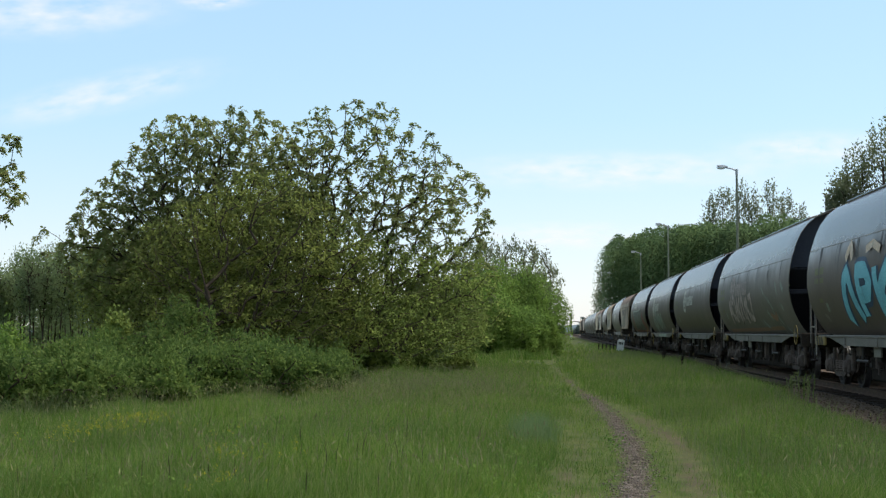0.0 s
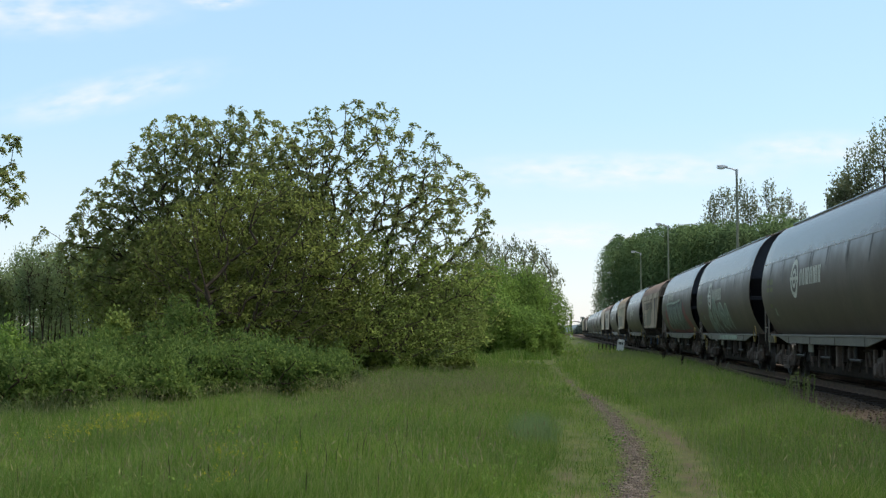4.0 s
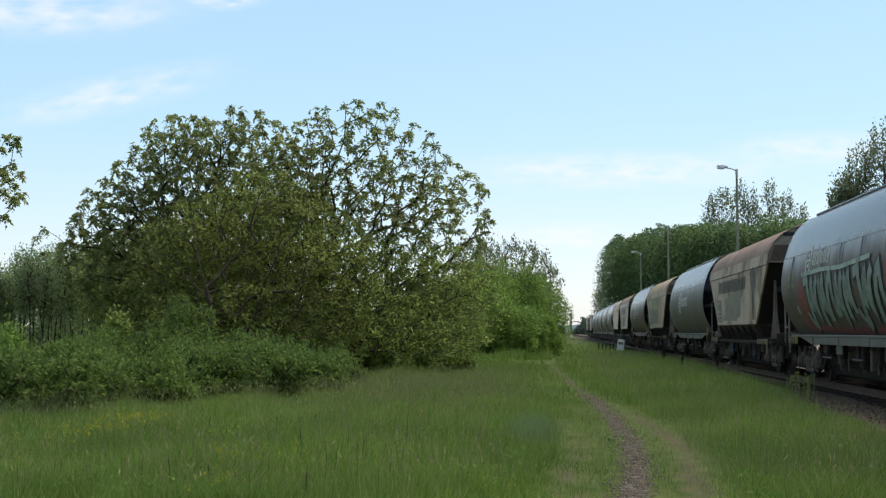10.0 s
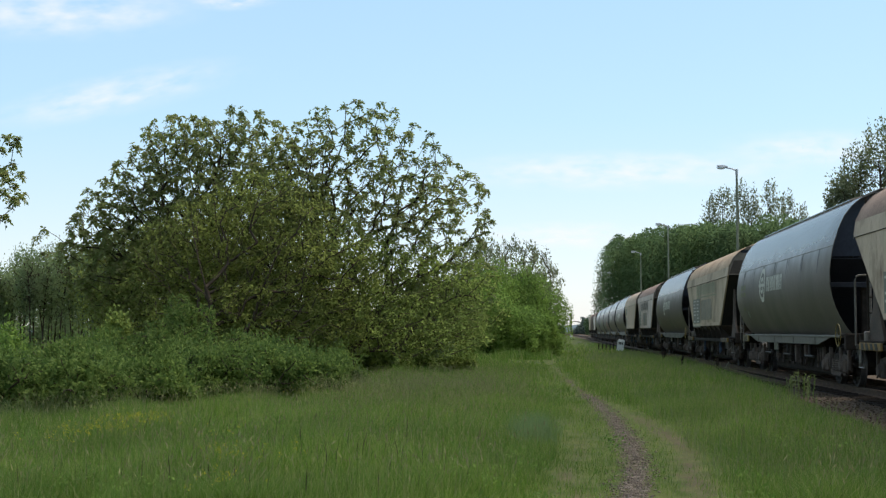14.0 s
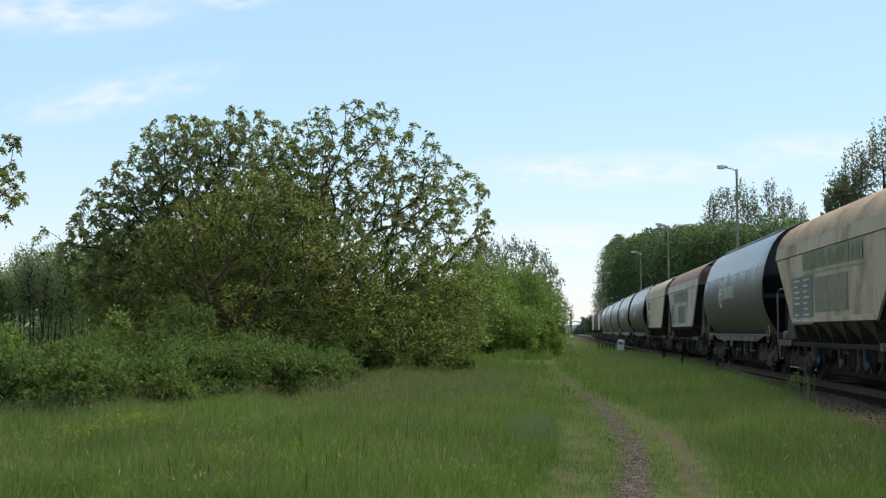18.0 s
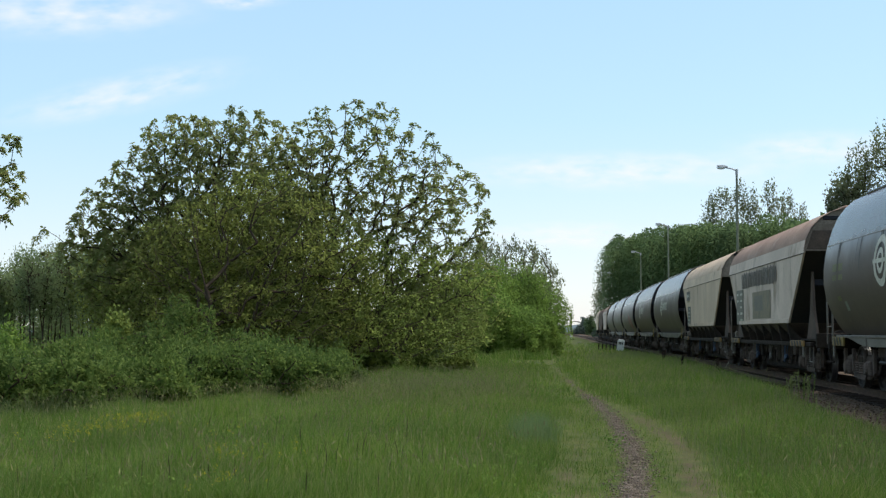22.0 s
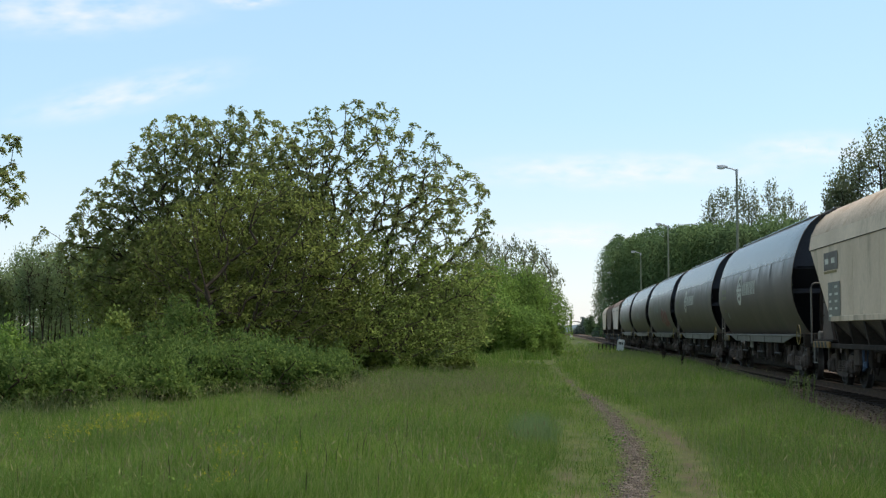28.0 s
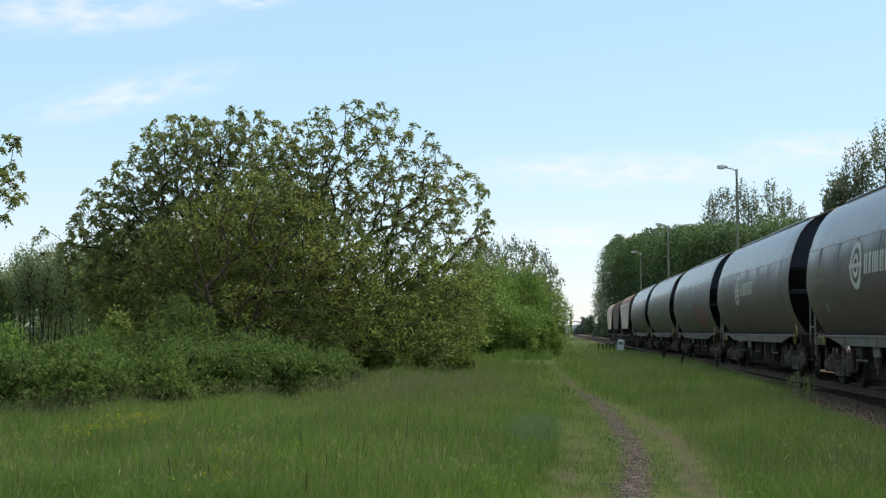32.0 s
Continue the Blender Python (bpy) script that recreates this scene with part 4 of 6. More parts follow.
    for k in range(44):
        y = 84 + 4 * (k % 3) + rng.uniform(-1, 1)
        x = y * (-0.44 + 0.0027 * k + rng.uniform(-0.0025, 0.0025))
        h = 1.6 + y * (0.046 + 0.020 * min(1, max(0, k - 5) / 5) + rng.uniform(-0.003, 0.003))
        tree("slender_tree", "slender young tree in a copse", "tree", 370 + k, (x, y), h * 0.8,
             [(0, 0, h * 0.72, 0.85, 0.85, h * 0.28), (0.1, 0, h * 0.5, 0.7, 0.7, h * 0.28)], 100, 13, M_COPSE, 0.2, 0.4, 0.24, -0.7, plume=(0.5, 0.5, 1.6),
             hollow=0.15, floor=2.4, limit=0.05, bark=M_BARK, lean=(rng.uniform(-0.9, 0.9), 0), group="copse trees")
    # bushes beside the path further on
    for i, (x, y, w, h, m) in enumerate(((-3.6, 88, 6.6, 7.0, M_LIGHT), (-1.5, 92, 6.0, 7.2, M_LIGHT), (-3.4, 80, 6.0, 4.4, M_LIGHT), (-0.2, 100, 4.6, 6.6, M_LIGHT), (-6.5, 84, 6.5, 6.0, M_OLIVE), (-4.6, 86, 6.0, 7.0, M_LIGHT), (-2.3, 80, 3.6, 3.2, M_LIGHT), (-0.5, 87, 3.0, 3.2, M_LIGHT), (-1.5, 84, 3.4, 3.4, M_LIGHT))):
        shrub(90 + i, (x, y), w, h, m, "tall light-green bush beside the footpath", "bushes by the path", 19000, 0.155, twig=160, top=0.2, clumped=75)
    for i, (x, y, h) in enumerate(((-2.4, 99, 8.6), (-0.7, 106, 7.2), (-4.2, 96, 8.2), (-4.9, 91, 8.0), (-1.4, 96, 8.0))):
        tree("elder_tree", "sparse small tree with upright twigs", "tree", 100 + i, (x, y), h * 0.5, [(0, 0, h * 0.7, 2.2, 2, h * 0.33), (0, 0, h * 0.5, 2.4, 2, h * 0.25)], 240, 13, M_POPLAR, 0.25,
             0.35, 0.15, -0.8, plume=(0.6, 0.6, 1.5), hollow=0.5, floor=1, limit=0.14, group="small trees")
    # poplars beyond the railway
    for i, (x, y, h, w) in enumerate(((27.6, 222, 24.6, 1.7), (30.0, 224, 26.2, 2.0), (32.4, 222, 27.0, 2.1), (34.8, 224, 25.8, 1.8), (37.6, 222, 26.6, 2.3), (40.4, 224, 25.4, 2.2), (42.6, 222, 22.6, 1.6))):
        swaying.append((tree("poplar_tree", "tall poplar with sparse greyish leaves", "tree", 120 + i, (x, y), h * 0.82,
             [(0, 0, h * 0.80, w, w, h * 0.19), (0.4, 0, h * 0.9, w * 0.6, w * 0.6, h * 0.10)], 80, 13, M_POPLAR, 0.4, 0.5, 0.36, -0.7,
             plume=(0.55, 0.55, 1.9), hollow=0.2, floor=12, limit=0.16, group="poplars"), 0.45))
    for i, (x, y, h, w) in enumerate(((18.2, 82, 10.9, 1.0), (19.3, 83, 13.0, 1.6), (20.9, 82, 14.5, 1.9), (22.8, 83, 14.4, 2.0), (25.0, 84, 14.2, 2.2))):
        swaying.append((tree("poplar_tree", "tall poplar with greyish fluttering leaves", "tree", 130 + i, (x, y), h * 0.8,
             [(0, 0, h * 0.72, w, w, h * 0.27), (0.2, 0, h * 0.85, w * 0.6, w * 0.6, h * 0.15), (0, 0, h * 0.45, w * 1.2, w * 1.2, h * 0.22)], 230, 30, M_POPLAR, 0.2, 0.5, 0.25, -0.7,
             plume=(0.55, 0.55, 1.7), hollow=0.2, floor=2, limit=0.16, group="poplars"), 1.3))


def build_forest():
    """A planted wood beyond the railway, its edge running away from the line."""
    rng = np.random.default_rng(17)
    edge = [(12.2, 252), (13.6, 243), (17.5, 224), (24.0, 201), (33, 186), (45, 172), (60, 160), (80, 150)]
    pts, hts = [], []
    for (x0, y0), (x1, y1) in zip(edge, edge[1:]):
        d = math.hypot(x1 - x0, y1 - y0)
        for k in range(int(d / 2.1)):
            u = (k + rng.uniform(0, 0.6)) / (d / 2.1)
            for row in range(3):
                pts.append((x0 + (x1 - x0) * u + row * 2.2 + rng.normal(0, 0.9), y0 + (y1 - y0) * u + row * 2.6 + rng.normal(0, 0.9)))
                base = 19.6 if x0 < 12 else 18.6
                hts.append((base if x0 < 20 else 17.8) * rng.uniform(0.94, 1.05) * (0.82 if x0 < 11 and u < 0.4 else 1) - 0.018 * max(0, x0 - 20) * 4)
    lv, nodes_p, nodes_q = [], [], []
    for (x, y), h in zip(pts, hts):
        n = 1900
        z = h * (0.05 + 0.95 * rng.uniform(0, 1, n) ** 0.75)
        rad = 2.9 * np.sqrt(np.clip(1.02 - (z / h) ** 5, 0.02, 1)) * rng.uniform(0.5, 1.1, n)
        a = rng.uniform(0, 6.283, n)
        lv.append(np.stack([x + np.cos(a) * rad, y + np.sin(a) * rad, z], 1))
        nodes_p.append((x, y, 0)), nodes_q.append((x, y, h * 0.92))
    at = np.concatenate(lv)
    wood = thing("forest", "dense planted wood of tall slim trees beyond the railway", "forest", kind="stuff")
    tagged(part("foliage", quads("foliage", leaves(rng, at, 0.36, 0.6, -0.1), M_FOREST), None, wood), kind="stuff")
    g = Geo()
    for p, q in zip(nodes_p, nodes_q):
        g.tube([p, q], [0.12, 0.03], 4, caps=False)
    tagged(part("trunks", g, M_BARK, wood), kind="stuff")
    # dark core of the wood, well behind its edge
    n = 34000
    u = rng.uniform(0, 1, n)
    ex, ey = np.interp(u, np.linspace(0, 1, len(edge)), [e[0] for e in edge]), np.interp(u, np.linspace(0, 1, len(edge)), [e[1] for e in edge])
    back = rng.uniform(1.5, 22, n)
    core = np.stack([ex + back * 0.7, ey + back * 0.75, rng.uniform(0, 1, n) ** 0.8 * 17.0], 1)
    tagged(part("undergrowth", quads("undergrowth", leaves(rng, core, 1.1, 0.7, 0), M_FOREST), None, wood), kind="stuff")
    # feathery trees at the wood's corner
    for i, (x, y, h) in enumerate(((13.2, 300, 16.6), (13.3, 271, 18.3), (13.2, 331, 12.3))):
        tree("edge_tree", "feathery tree at the corner of the wood", "tree", 150 + i, (x, y), h * 0.85, [(0, 0, h * 0.62, 1.6, 1.6, h * 0.4)], 130, 12, M_POPLAR, 0.42, 0.5, 0.4, -0.2, hollow=0.2, floor=1,
             limit=0.14, group="trees at the wood's corner")
    for i, (x, y, w, h) in enumerate(((14.5, 283, 6, 5.6), (14.4, 333, 6, 6.6), (14.0, 407, 6, 7.2))):
        shrub(180 + i, (x, y), w, h, M_FOREST, "rounded green bush beside the far track", "bushes by the far track", 3000, 0.5)
    # far tree lines and a low blue hill, the air's haze mixed into their colours
    far = []
    for x0, x1, y0, hh, n in ((13, 30, 330, 7.0, 2500), (1, 8, 640, 4.0, 500), (13, 60, 640, 11.5, 3600), (-60, -6, 420, 9, 4000), (-260, -60, 380, 11, 7000), (-420, -200, 300, 10, 5000), (30, 300, 420, 12, 6000)):
        x = rng.uniform(x0, x1, n)
        top = hh * (0.65 + 0.35 * np.sin(x * 0.35 + y0) * np.sin(x * 0.13 + 1)) * np.clip((x - x0) / (0.1 * (x1 - x0)), 0.2, 1)
        far.append(np.stack([x, y0 + rng.uniform(0, 14, n), top * rng.uniform(0, 1, n)], 1))
    solid("far_trees", quads("far_trees", leaves(rng, np.concatenate(far), 1.6, 0.7, 0), M_FAR), None, "distant line of trees tinted bluish for haze", "trees", kind="stuff")
    g = Geo()
    xs = np.linspace(-1500, 1500, 120)
    hz = 7 + 8 * np.exp(-((xs - 130) / 300) ** 2) + 4 * np.sin(xs * 0.013) + 1.2 * np.sin(xs * 0.09)
    g.add([(x, 3100, -5) for x in xs] + [(x, 3160, z) for x, z in zip(xs, hz)] + [(x, 3400, -5) for x in xs],
          [(i, i + 1, 121 + i, 120 + i) for i in range(119)] + [(120 + i, 121 + i, 241 + i, 240 + i) for i in range(119)])
    hill = surface("haze_tinted_hill", (0.09, 0.13, 0.15), (0.12, 0.16, 0.18), 0.01, 0.2, 1.0, bump=0)
    solid("backdrop_hill", g, hill, "low blue wooded hill on the horizon", "hill", kind="structure", smooth=True)


# ---- grass ----
def blades(rng, x, y, h, w, bend=0.35):
    """Tapering bent blades: five corners, a quad and a triangle each."""
    n = len(x)
    z = ground_z(x, y)
    a = rng.uniform(0, 6.283, n)
    sx, sy = np.cos(a) * w / 2, np.sin(a) * w / 2
    b = rng.uniform(0, 6.283, n)
    lean = h * bend * rng.uniform(0.1, 1.5, n)
    dx, dy = np.cos(b) * lean + 0.06 * h, np.sin(b) * lean
    v = np.empty((n, 5, 3))
    v[:, 0] = np.stack([x - sx, y - sy, z - 0.02], 1)
    v[:, 1] = np.stack([x + sx, y + sy, z - 0.02], 1)
    v[:, 2] = np.stack([x + sx * 0.8 + dx * 0.35, y + sy * 0.8 + dy * 0.35, z + h * 0.6], 1)
    v[:, 3] = np.stack([x - sx * 0.8 + dx * 0.35, y - sy * 0.8 + dy * 0.35, z + h * 0.6], 1)
    v[:, 4] = np.stack([x + dx, y + dy, z + h], 1)
    loops = (np.arange(n)[:, None] * 5 + np.array([0, 1, 2, 3, 3, 2, 4])[None]).ravel()
    return v.reshape(-1, 3), np.tile([4, 3], n), loops


def meadow_spread(rng, n, y0, y1, power):
    """Random places in the part of the meadow before the camera."""
    y = y0 + (y1 - y0) * rng.uniform(0, 1, n) ** power
    x = -0.0796 * y + y * rng.uniform(-0.37, 0.37, n)
    return x, y


def grass_keep(rng, x, y):
    """How tall the grass stands: none on the ruts and ballast, short beside them."""
    px, p2 = np.interp(y, np.arange(8, 200), [path_x(v) for v in range(8, 200)]), np.interp(y, np.arange(8, 34), [path2_x(v) for v in range(8, 34)])
    d1 = np.abs(x - px + rng.normal(0, 0.05, len(x)))
    d2 = np.where(y < 32, np.abs(x - p2 + rng.normal(0, 0.14, len(x))), 9)
    wide = np.clip((y - 25) / 60, 0, 0.3)
    left = bed_edge(y) - 0.05
    d3 = left - x
    d4 = np.where(y < 24, np.abs(x - 0.30 - 0.1 * np.sin(y * 0.8) - 0.012 * (y - 14) + rng.normal(0, 0.12, len(x))), 9)
    d1 = d1 * np.clip(1 + (y - 22) / 14, 1, 2.2)
    tall = np.clip((np.minimum(d1 - 0.05 + np.clip((y - 22) / 60, 0, 0.2), d2 * 0.9 - 0.1)) / (0.75 + wide), 0, 1)
    tall = tall * np.clip(d4 * 2.2 - 0.02 + 0.25 * np.sin(y * 2.9 + 5 * x), 0, 1)
    between = (x > px) & (x < p2) & (y < 30)
    tall = np.where(between, tall * 0.4, tall)
    trod = 0.42 + 0.58 * smooth01((px - x - 0.45 - wide + 0.25 * np.sin(y * 1.3) + rng.normal(0, 0.12, len(x))) / 1.5)
    tall = np.where(x < px, tall * trod, tall)
    sparse = np.where((d3 > -1.3 - 0.3 * np.sin(y * 2.0)) & (y < 34) & (rng.uniform(0, 1, len(x)) < 0.5), 0.22, 0)
    tall = np.where(d3 < 0, sparse, tall * np.clip(np.where(y < 30, 0.12, 0.55) + d3 * np.where(y < 30, 0.5, 0.8), 0, 1))
    lumps = 0.7 + 0.25 * np.sin(x * 5.3 + 2.0 * np.sin(y * 2.1)) * np.sin(y * 3.3 + 1.4 * np.sin(x * 1.7)) + 0.35 * np.sin(x * 1.9 + 0.7 * np.sin(y * 0.8)) * np.sin(y * 0.9 + x * 0.4)
    under = np.where((x < -4.2) & (y > 41), 0.55, 1)
    return tall * lumps * under


def build_grass():
    rng = np.random.default_rng(23)
    for name, n, y0, y1, pw, h, w, label in (("meadow_grass", 235000, 10.5, 30, 1.15, 0.33, 0.0046, "long green meadow grass with drying tips"),
                                              ("meadow_grass", 150000, 29, 62, 1.2, 0.34, 0.0105, "long green meadow grass further out"),
                                              ("meadow_grass", 60000, 60, 150, 1.3, 0.24, 0.035, "far meadow grass beside the railway")):
        x, y = meadow_spread(rng, n, y0, y1, pw)
        t = grass_keep(rng, x, y)
        ok = (t > 0.03) & (rng.uniform(0, 1, n) < 0.3 + t)
        x, y, t = x[ok], y[ok], t[ok]
        hh = h * (0.14 + 0.86 * t) * rng.uniform(0.6, 1.3, len(x))
        solid(name, mesh_of(name, *blades(rng, x, y, hh, w * rng.uniform(0.7, 1.4, len(x)), 0.6), M_GRASS), None, label, "grass", kind="stuff")
    # seed stalks standing above
    x, y = meadow_spread(rng, 15000, 10.8, 52, 1.3)
    t = grass_keep(rng, x, y)
    ok = (t > 0.6)
    x, y = x[ok], y[ok]
    n = 9000                             # thicker where the meadow has begun to dry
    mx, my = rng.normal(-3.0, 2.2, n), rng.normal(31, 5.0, n)
    ok = grass_keep(rng, mx, my) > 0.55
    x, y = np.concatenate([x, mx[ok]]), np.concatenate([y, my[ok]])
    h = rng.uniform(0.34, 0.58, len(x))
    v, s, l = blades(rng, x, y, h, np.full(len(x), 0.003), 0.3)
    head = v.reshape(-1, 5, 3)[:, 4]
    q = leaves(rng, head - np.array((0, 0, 0.03)), 0.075, 0.13, -1.6)
    nv = len(v)
    solid("seed_stalks", mesh_of("seed_stalks", np.concatenate([v, q.reshape(-1, 3)]), np.concatenate([s, np.full(len(q), 4)]),
                                 np.concatenate([l, nv + np.arange(len(q) * 4)]), M_SEED), None, "brownish seed heads of tall meadow grass", "grass", kind="stuff")
    # dark dock-like spikes close by
    x, y = meadow_spread(rng, 330, 11, 20, 1.2)
    t = grass_keep(rng, x, y)
    x, y = x[t > 0.7], y[t > 0.7]
    v, s, l = blades(rng, x, y, rng.uniform(0.32, 0.46, len(x)), np.full(len(x), 0.013), 0.18)
    solid("dark_stalks", mesh_of("dark_stalks", v, s, l, M_BARK), None, "dark dried stalks in the meadow", "grass", kind="stuff")
    # yellow flowers in patches
    px, py = [], []
    for cx, cy, sx, sy, n in ((-5.95, 18.6, 0.3, 0.28, 90), (-6.05, 17.4, 0.3, 0.45, 60), (-6.1, 16.0, 0.25, 0.35, 25), (-2.75, 11.0, 0.12, 0.15, 16), (-4.15, 16.8, 0.25, 0.4, 12), (-3.3, 13.5, 0.25, 0.3, 22), (-2.9, 13.6, 0.25, 0.3, 10), (-6.0, 26, 2.5, 3, 16), (-1.5, 21, 1.5, 2.5, 8)):
        px.append(rng.normal(cx, sx, n)), py.append(rng.normal(cy, sy, n))
    x, y = np.concatenate(px), np.concatenate(py)
    p = np.repeat(np.stack([x, y, ground_z(x, y) + rng.uniform(0.28, 0.42, len(x))], 1), 9, 0) + rng.normal(0, 0.016, (len(x) * 9, 3))
    solid("yellow_flowers", quads("yellow_flowers", leaves(rng, p, 0.012, 0.8, 0), M_YELLOW_FLOWER), None, "patches of small yellow meadow flowers", "flowers", kind="stuff")
    # pale long grass along the foot of the hedge, broad weeds in the meadow
    n = 1700
    u = rng.uniform(0, 1, n)
    x = np.interp(u, (0, 0.35, 0.7, 1), (-9.5, -8.0, -6.7, -4.9)) + rng.normal(0, 0.3, n)
    y = np.interp(u, (0, 0.35, 0.7, 1), (20.8, 24.2, 29.4, 34.4)) + rng.normal(0, 0.45, n)
    solid("hedge_grass", mesh_of("hedge_grass", *blades(rng, x, y, rng.uniform(0.25, 0.6, n), np.full(n, 0.007), 0.5), M_BLUISH), None, "pale long grass at the foot of the hedge", "grass", kind="stuff")
    # uncut grass that hides the feet of the bushes and trees
    for x0, x1, y0, y1, n, h0, h1, w in ((-7.5, 0.3, 72.5, 78.5, 3000, 0.35, 0.85, 0.026), (-10.0, -3.4, 43.8, 46.8, 2600, 0.25, 0.6, 0.013)):
        x, y = rng.uniform(x0, x1, n), rng.uniform(y0, y1, n)
        h = rng.uniform(h0, h1, n) * (0.7 + 0.3 * np.sin(x * 2.3 + np.sin(y * 1.7)))
        solid("uncut_grass", mesh_of("uncut_grass", *blades(rng, x, y, h, np.full(n, w), 0.5), M_GRASS), None, "uncut green grass at the foot of the bushes", "grass", kind="stuff")
    cx, cy = meadow_spread(rng, 620, 11, 40, 1.4)
    near = np.concatenate([np.array([path_x(v) for v in (17.2, 17.7, 18.3, 18.8)]) - 0.25, cx])
    cy = np.concatenate([np.array((17.2, 17.7, 18.3, 18.8)), cy])
    keep = (near < bed_edge(cy) - 0.4) & ((grass_keep(rng, near, cy) > 0.22) | (np.arange(len(cy)) < 4))
    c = np.stack([near, cy, ground_z(near, cy) + 0.02], 1)[keep]
    p = np.repeat(c, 26, 0) + rng.normal(0, 0.09, (len(c) * 26, 3)) * np.array((1, 1, 0.5)) + np.array((0, 0, 0.07))
    cx, cy = meadow_spread(rng, 900, 10.8, 30, 1.3)
    ok = (grass_keep(rng, cx, cy) > 0.4) & (np.sin(cx * 1.1 + 0.6 * cy) + np.sin(cx * 0.5 - cy * 0.9 + 1) > 0.35)
    h = np.repeat(np.stack([cx, cy, ground_z(cx, cy) + 0.2], 1)[ok], 22, 0)
    h = h + rng.normal(0, 1, h.shape) * np.array((0.09, 0.09, 0.06))
    solid("meadow_herbs", quads("meadow_herbs", leaves(rng, h, 0.04, 0.42, -0.5), M_LIGHT), None, "light-green leafy herbs among the meadow grass", "weeds", kind="stuff")
    solid("meadow_weeds", quads("meadow_weeds", leaves(rng, p, 0.05, 0.4, -0.3), M_WEED), None, "low broad-leaved weeds in the meadow", "weeds", kind="stuff")
    # bluish tuft beside the path, and tall weeds at the ballast's edge
    n = 900
    x, y = rng.normal(-0.22, 0.17, n), rng.normal(18.8, 0.5, n)
    solid("grass_tuft", mesh_of("grass_tuft", *blades(rng, x, y, rng.uniform(0.28, 0.5, n), np.full(n, 0.006), 0.45), M_TUFT), None, "bluish green tuft of fine grass", "grass")
    n = 9000
    y = 14 + 66 * rng.uniform(0, 1, n) ** 1.3
    x = bed_edge(y) - rng.uniform(0.4, 4.4, n)
    y, x = y[x > 1.9], x[x > 1.9]
    n = len(x)
    solid("bank_grass", mesh_of("bank_grass", *blades(rng, x, y, rng.uniform(0.2, 0.44, n), 0.0045 + y * 0.00012, 0.5), M_BLUISH), None, "tall pale grass on the railway bank", "grass", kind="stuff")
    for i, (x, y, h) in enumerate(((5.35, 29.3, 0.5), (5.32, 28.0, 0.62), (5.3, 27.4, 0.55))):
        g, r2 = np.random.default_rng(200 + i), []
        for k in range(5):
            b = g.normal(0, 0.07, 2)
            zs = np.linspace(0.08, h * g.uniform(0.7, 1.0), 16)
            r2.append(np.stack([b[0] * (1 + zs), b[1] * (1 + zs), zs], 1))
        pts = np.concatenate(r2)
        ob = thing("weed", "tall leafy weed growing at the ballast's edge", "weed", pose(x, y, float(ground_z(x, y)) + 0.02), "weeds by the track")
        st = Geo()
        for c in r2:
            st.tube([tuple(c[0] - np.array((0, 0, 0.15))), tuple(c[8]), tuple(c[-1])], 0.006, 4, caps=False)
        part("stalk", st, M_GRASS, ob)
        part("foliage", quads("foliage", leaves(g, np.repeat(pts, 2, 0), 0.06, 0.32, -0.3), M_BLUISH), None, ob)


def cloud(name, at, wide, high, seed, density, label, tilt=0):
    """A thin sheet of haze far off, its edges fading out."""
    m, n, l, p = nodes_of("cloud_haze_" + str(seed))
    co = n.new("ShaderNodeTexCoord")
    mp = n.new("ShaderNodeMapping")
    mp.inputs["Location"].default_value = (seed * 3.7, seed * 1.3, 0)
    mp.inputs["Scale"].default_value = (2.4 * wide / max(high, 1) * 0.35, 1, 2.4)
    l.new(co.outputs["Object"], mp.inputs["Vector"])
    nz = noise_tex(n, l, mp.outputs[0], 1.0, 3.5, 0.5)
    ln = n.new("ShaderNodeVectorMath")
    ln.operation = "LENGTH"
    l.new(co.outputs["Object"], ln.inputs[0])
    edge = n.new("ShaderNodeMapRange")
    edge.interpolation_type = "SMOOTHSTEP"
    edge.inputs["From Min"].default_value, edge.inputs["From Max"].default_value = 1.0, 0.15
    l.new(ln.outputs["Value"], edge.inputs["Value"])
    puff = n.new("ShaderNodeMapRange")
    puff.inputs["From Min"].default_value, puff.inputs["From Max"].default_value = 0.26, 0.72
    l.new(nz, puff.inputs["Value"])
    mul, mul2 = n.new("ShaderNodeMath"), n.new("ShaderNodeMath")
    mul.operation = mul2.operation = "MULTIPLY"
    mul2.inputs[1].default_value = density
    l.new(edge.outputs[0], mul.inputs[0])
    l.new(puff.outputs[0], mul.inputs[1])
    l.new(mul.outputs[0], mul2.inputs[0])
    em, tr, mx = n.new("ShaderNodeEmission"), n.new("ShaderNodeBsdfTransparent"), n.new("ShaderNodeMixShader")
    em.inputs["Color"].default_value, em.inputs["Strength"].default_value = (0.86, 0.92, 1.0, 1), 1.0
    for a, b in ((mul2.outputs[0], mx.inputs[0]), (tr.outputs[0], mx.inputs[1]), (em.outputs[0], mx.inputs[2]), (mx.outputs[0], n["Material Output"].inputs["Surface"])):
        l.new(a, b)
    k = 14
    g = Geo()
    g.add([(i / k * 2 - 1, 0.02 * math.cos(i), j / 6 * 2 - 1) for j in range(7) for i in range(k + 1)],
          [(j * (k + 1) + i, j * (k + 1) + i + 1, (j + 1) * (k + 1) + i + 1, (j + 1) * (k + 1) + i) for j in range(6) for i in range(k)])
    me = g.mesh(name, m)
    me.transform(Matrix.Diagonal((1, 1, 1, 1)))
    ob = new(name, me)
    ob.matrix_basis = pose(*at, 0, -tilt, 0) @ Matrix.Diagonal((wide, 1, high, 1))
    ob.visible_shadow = False
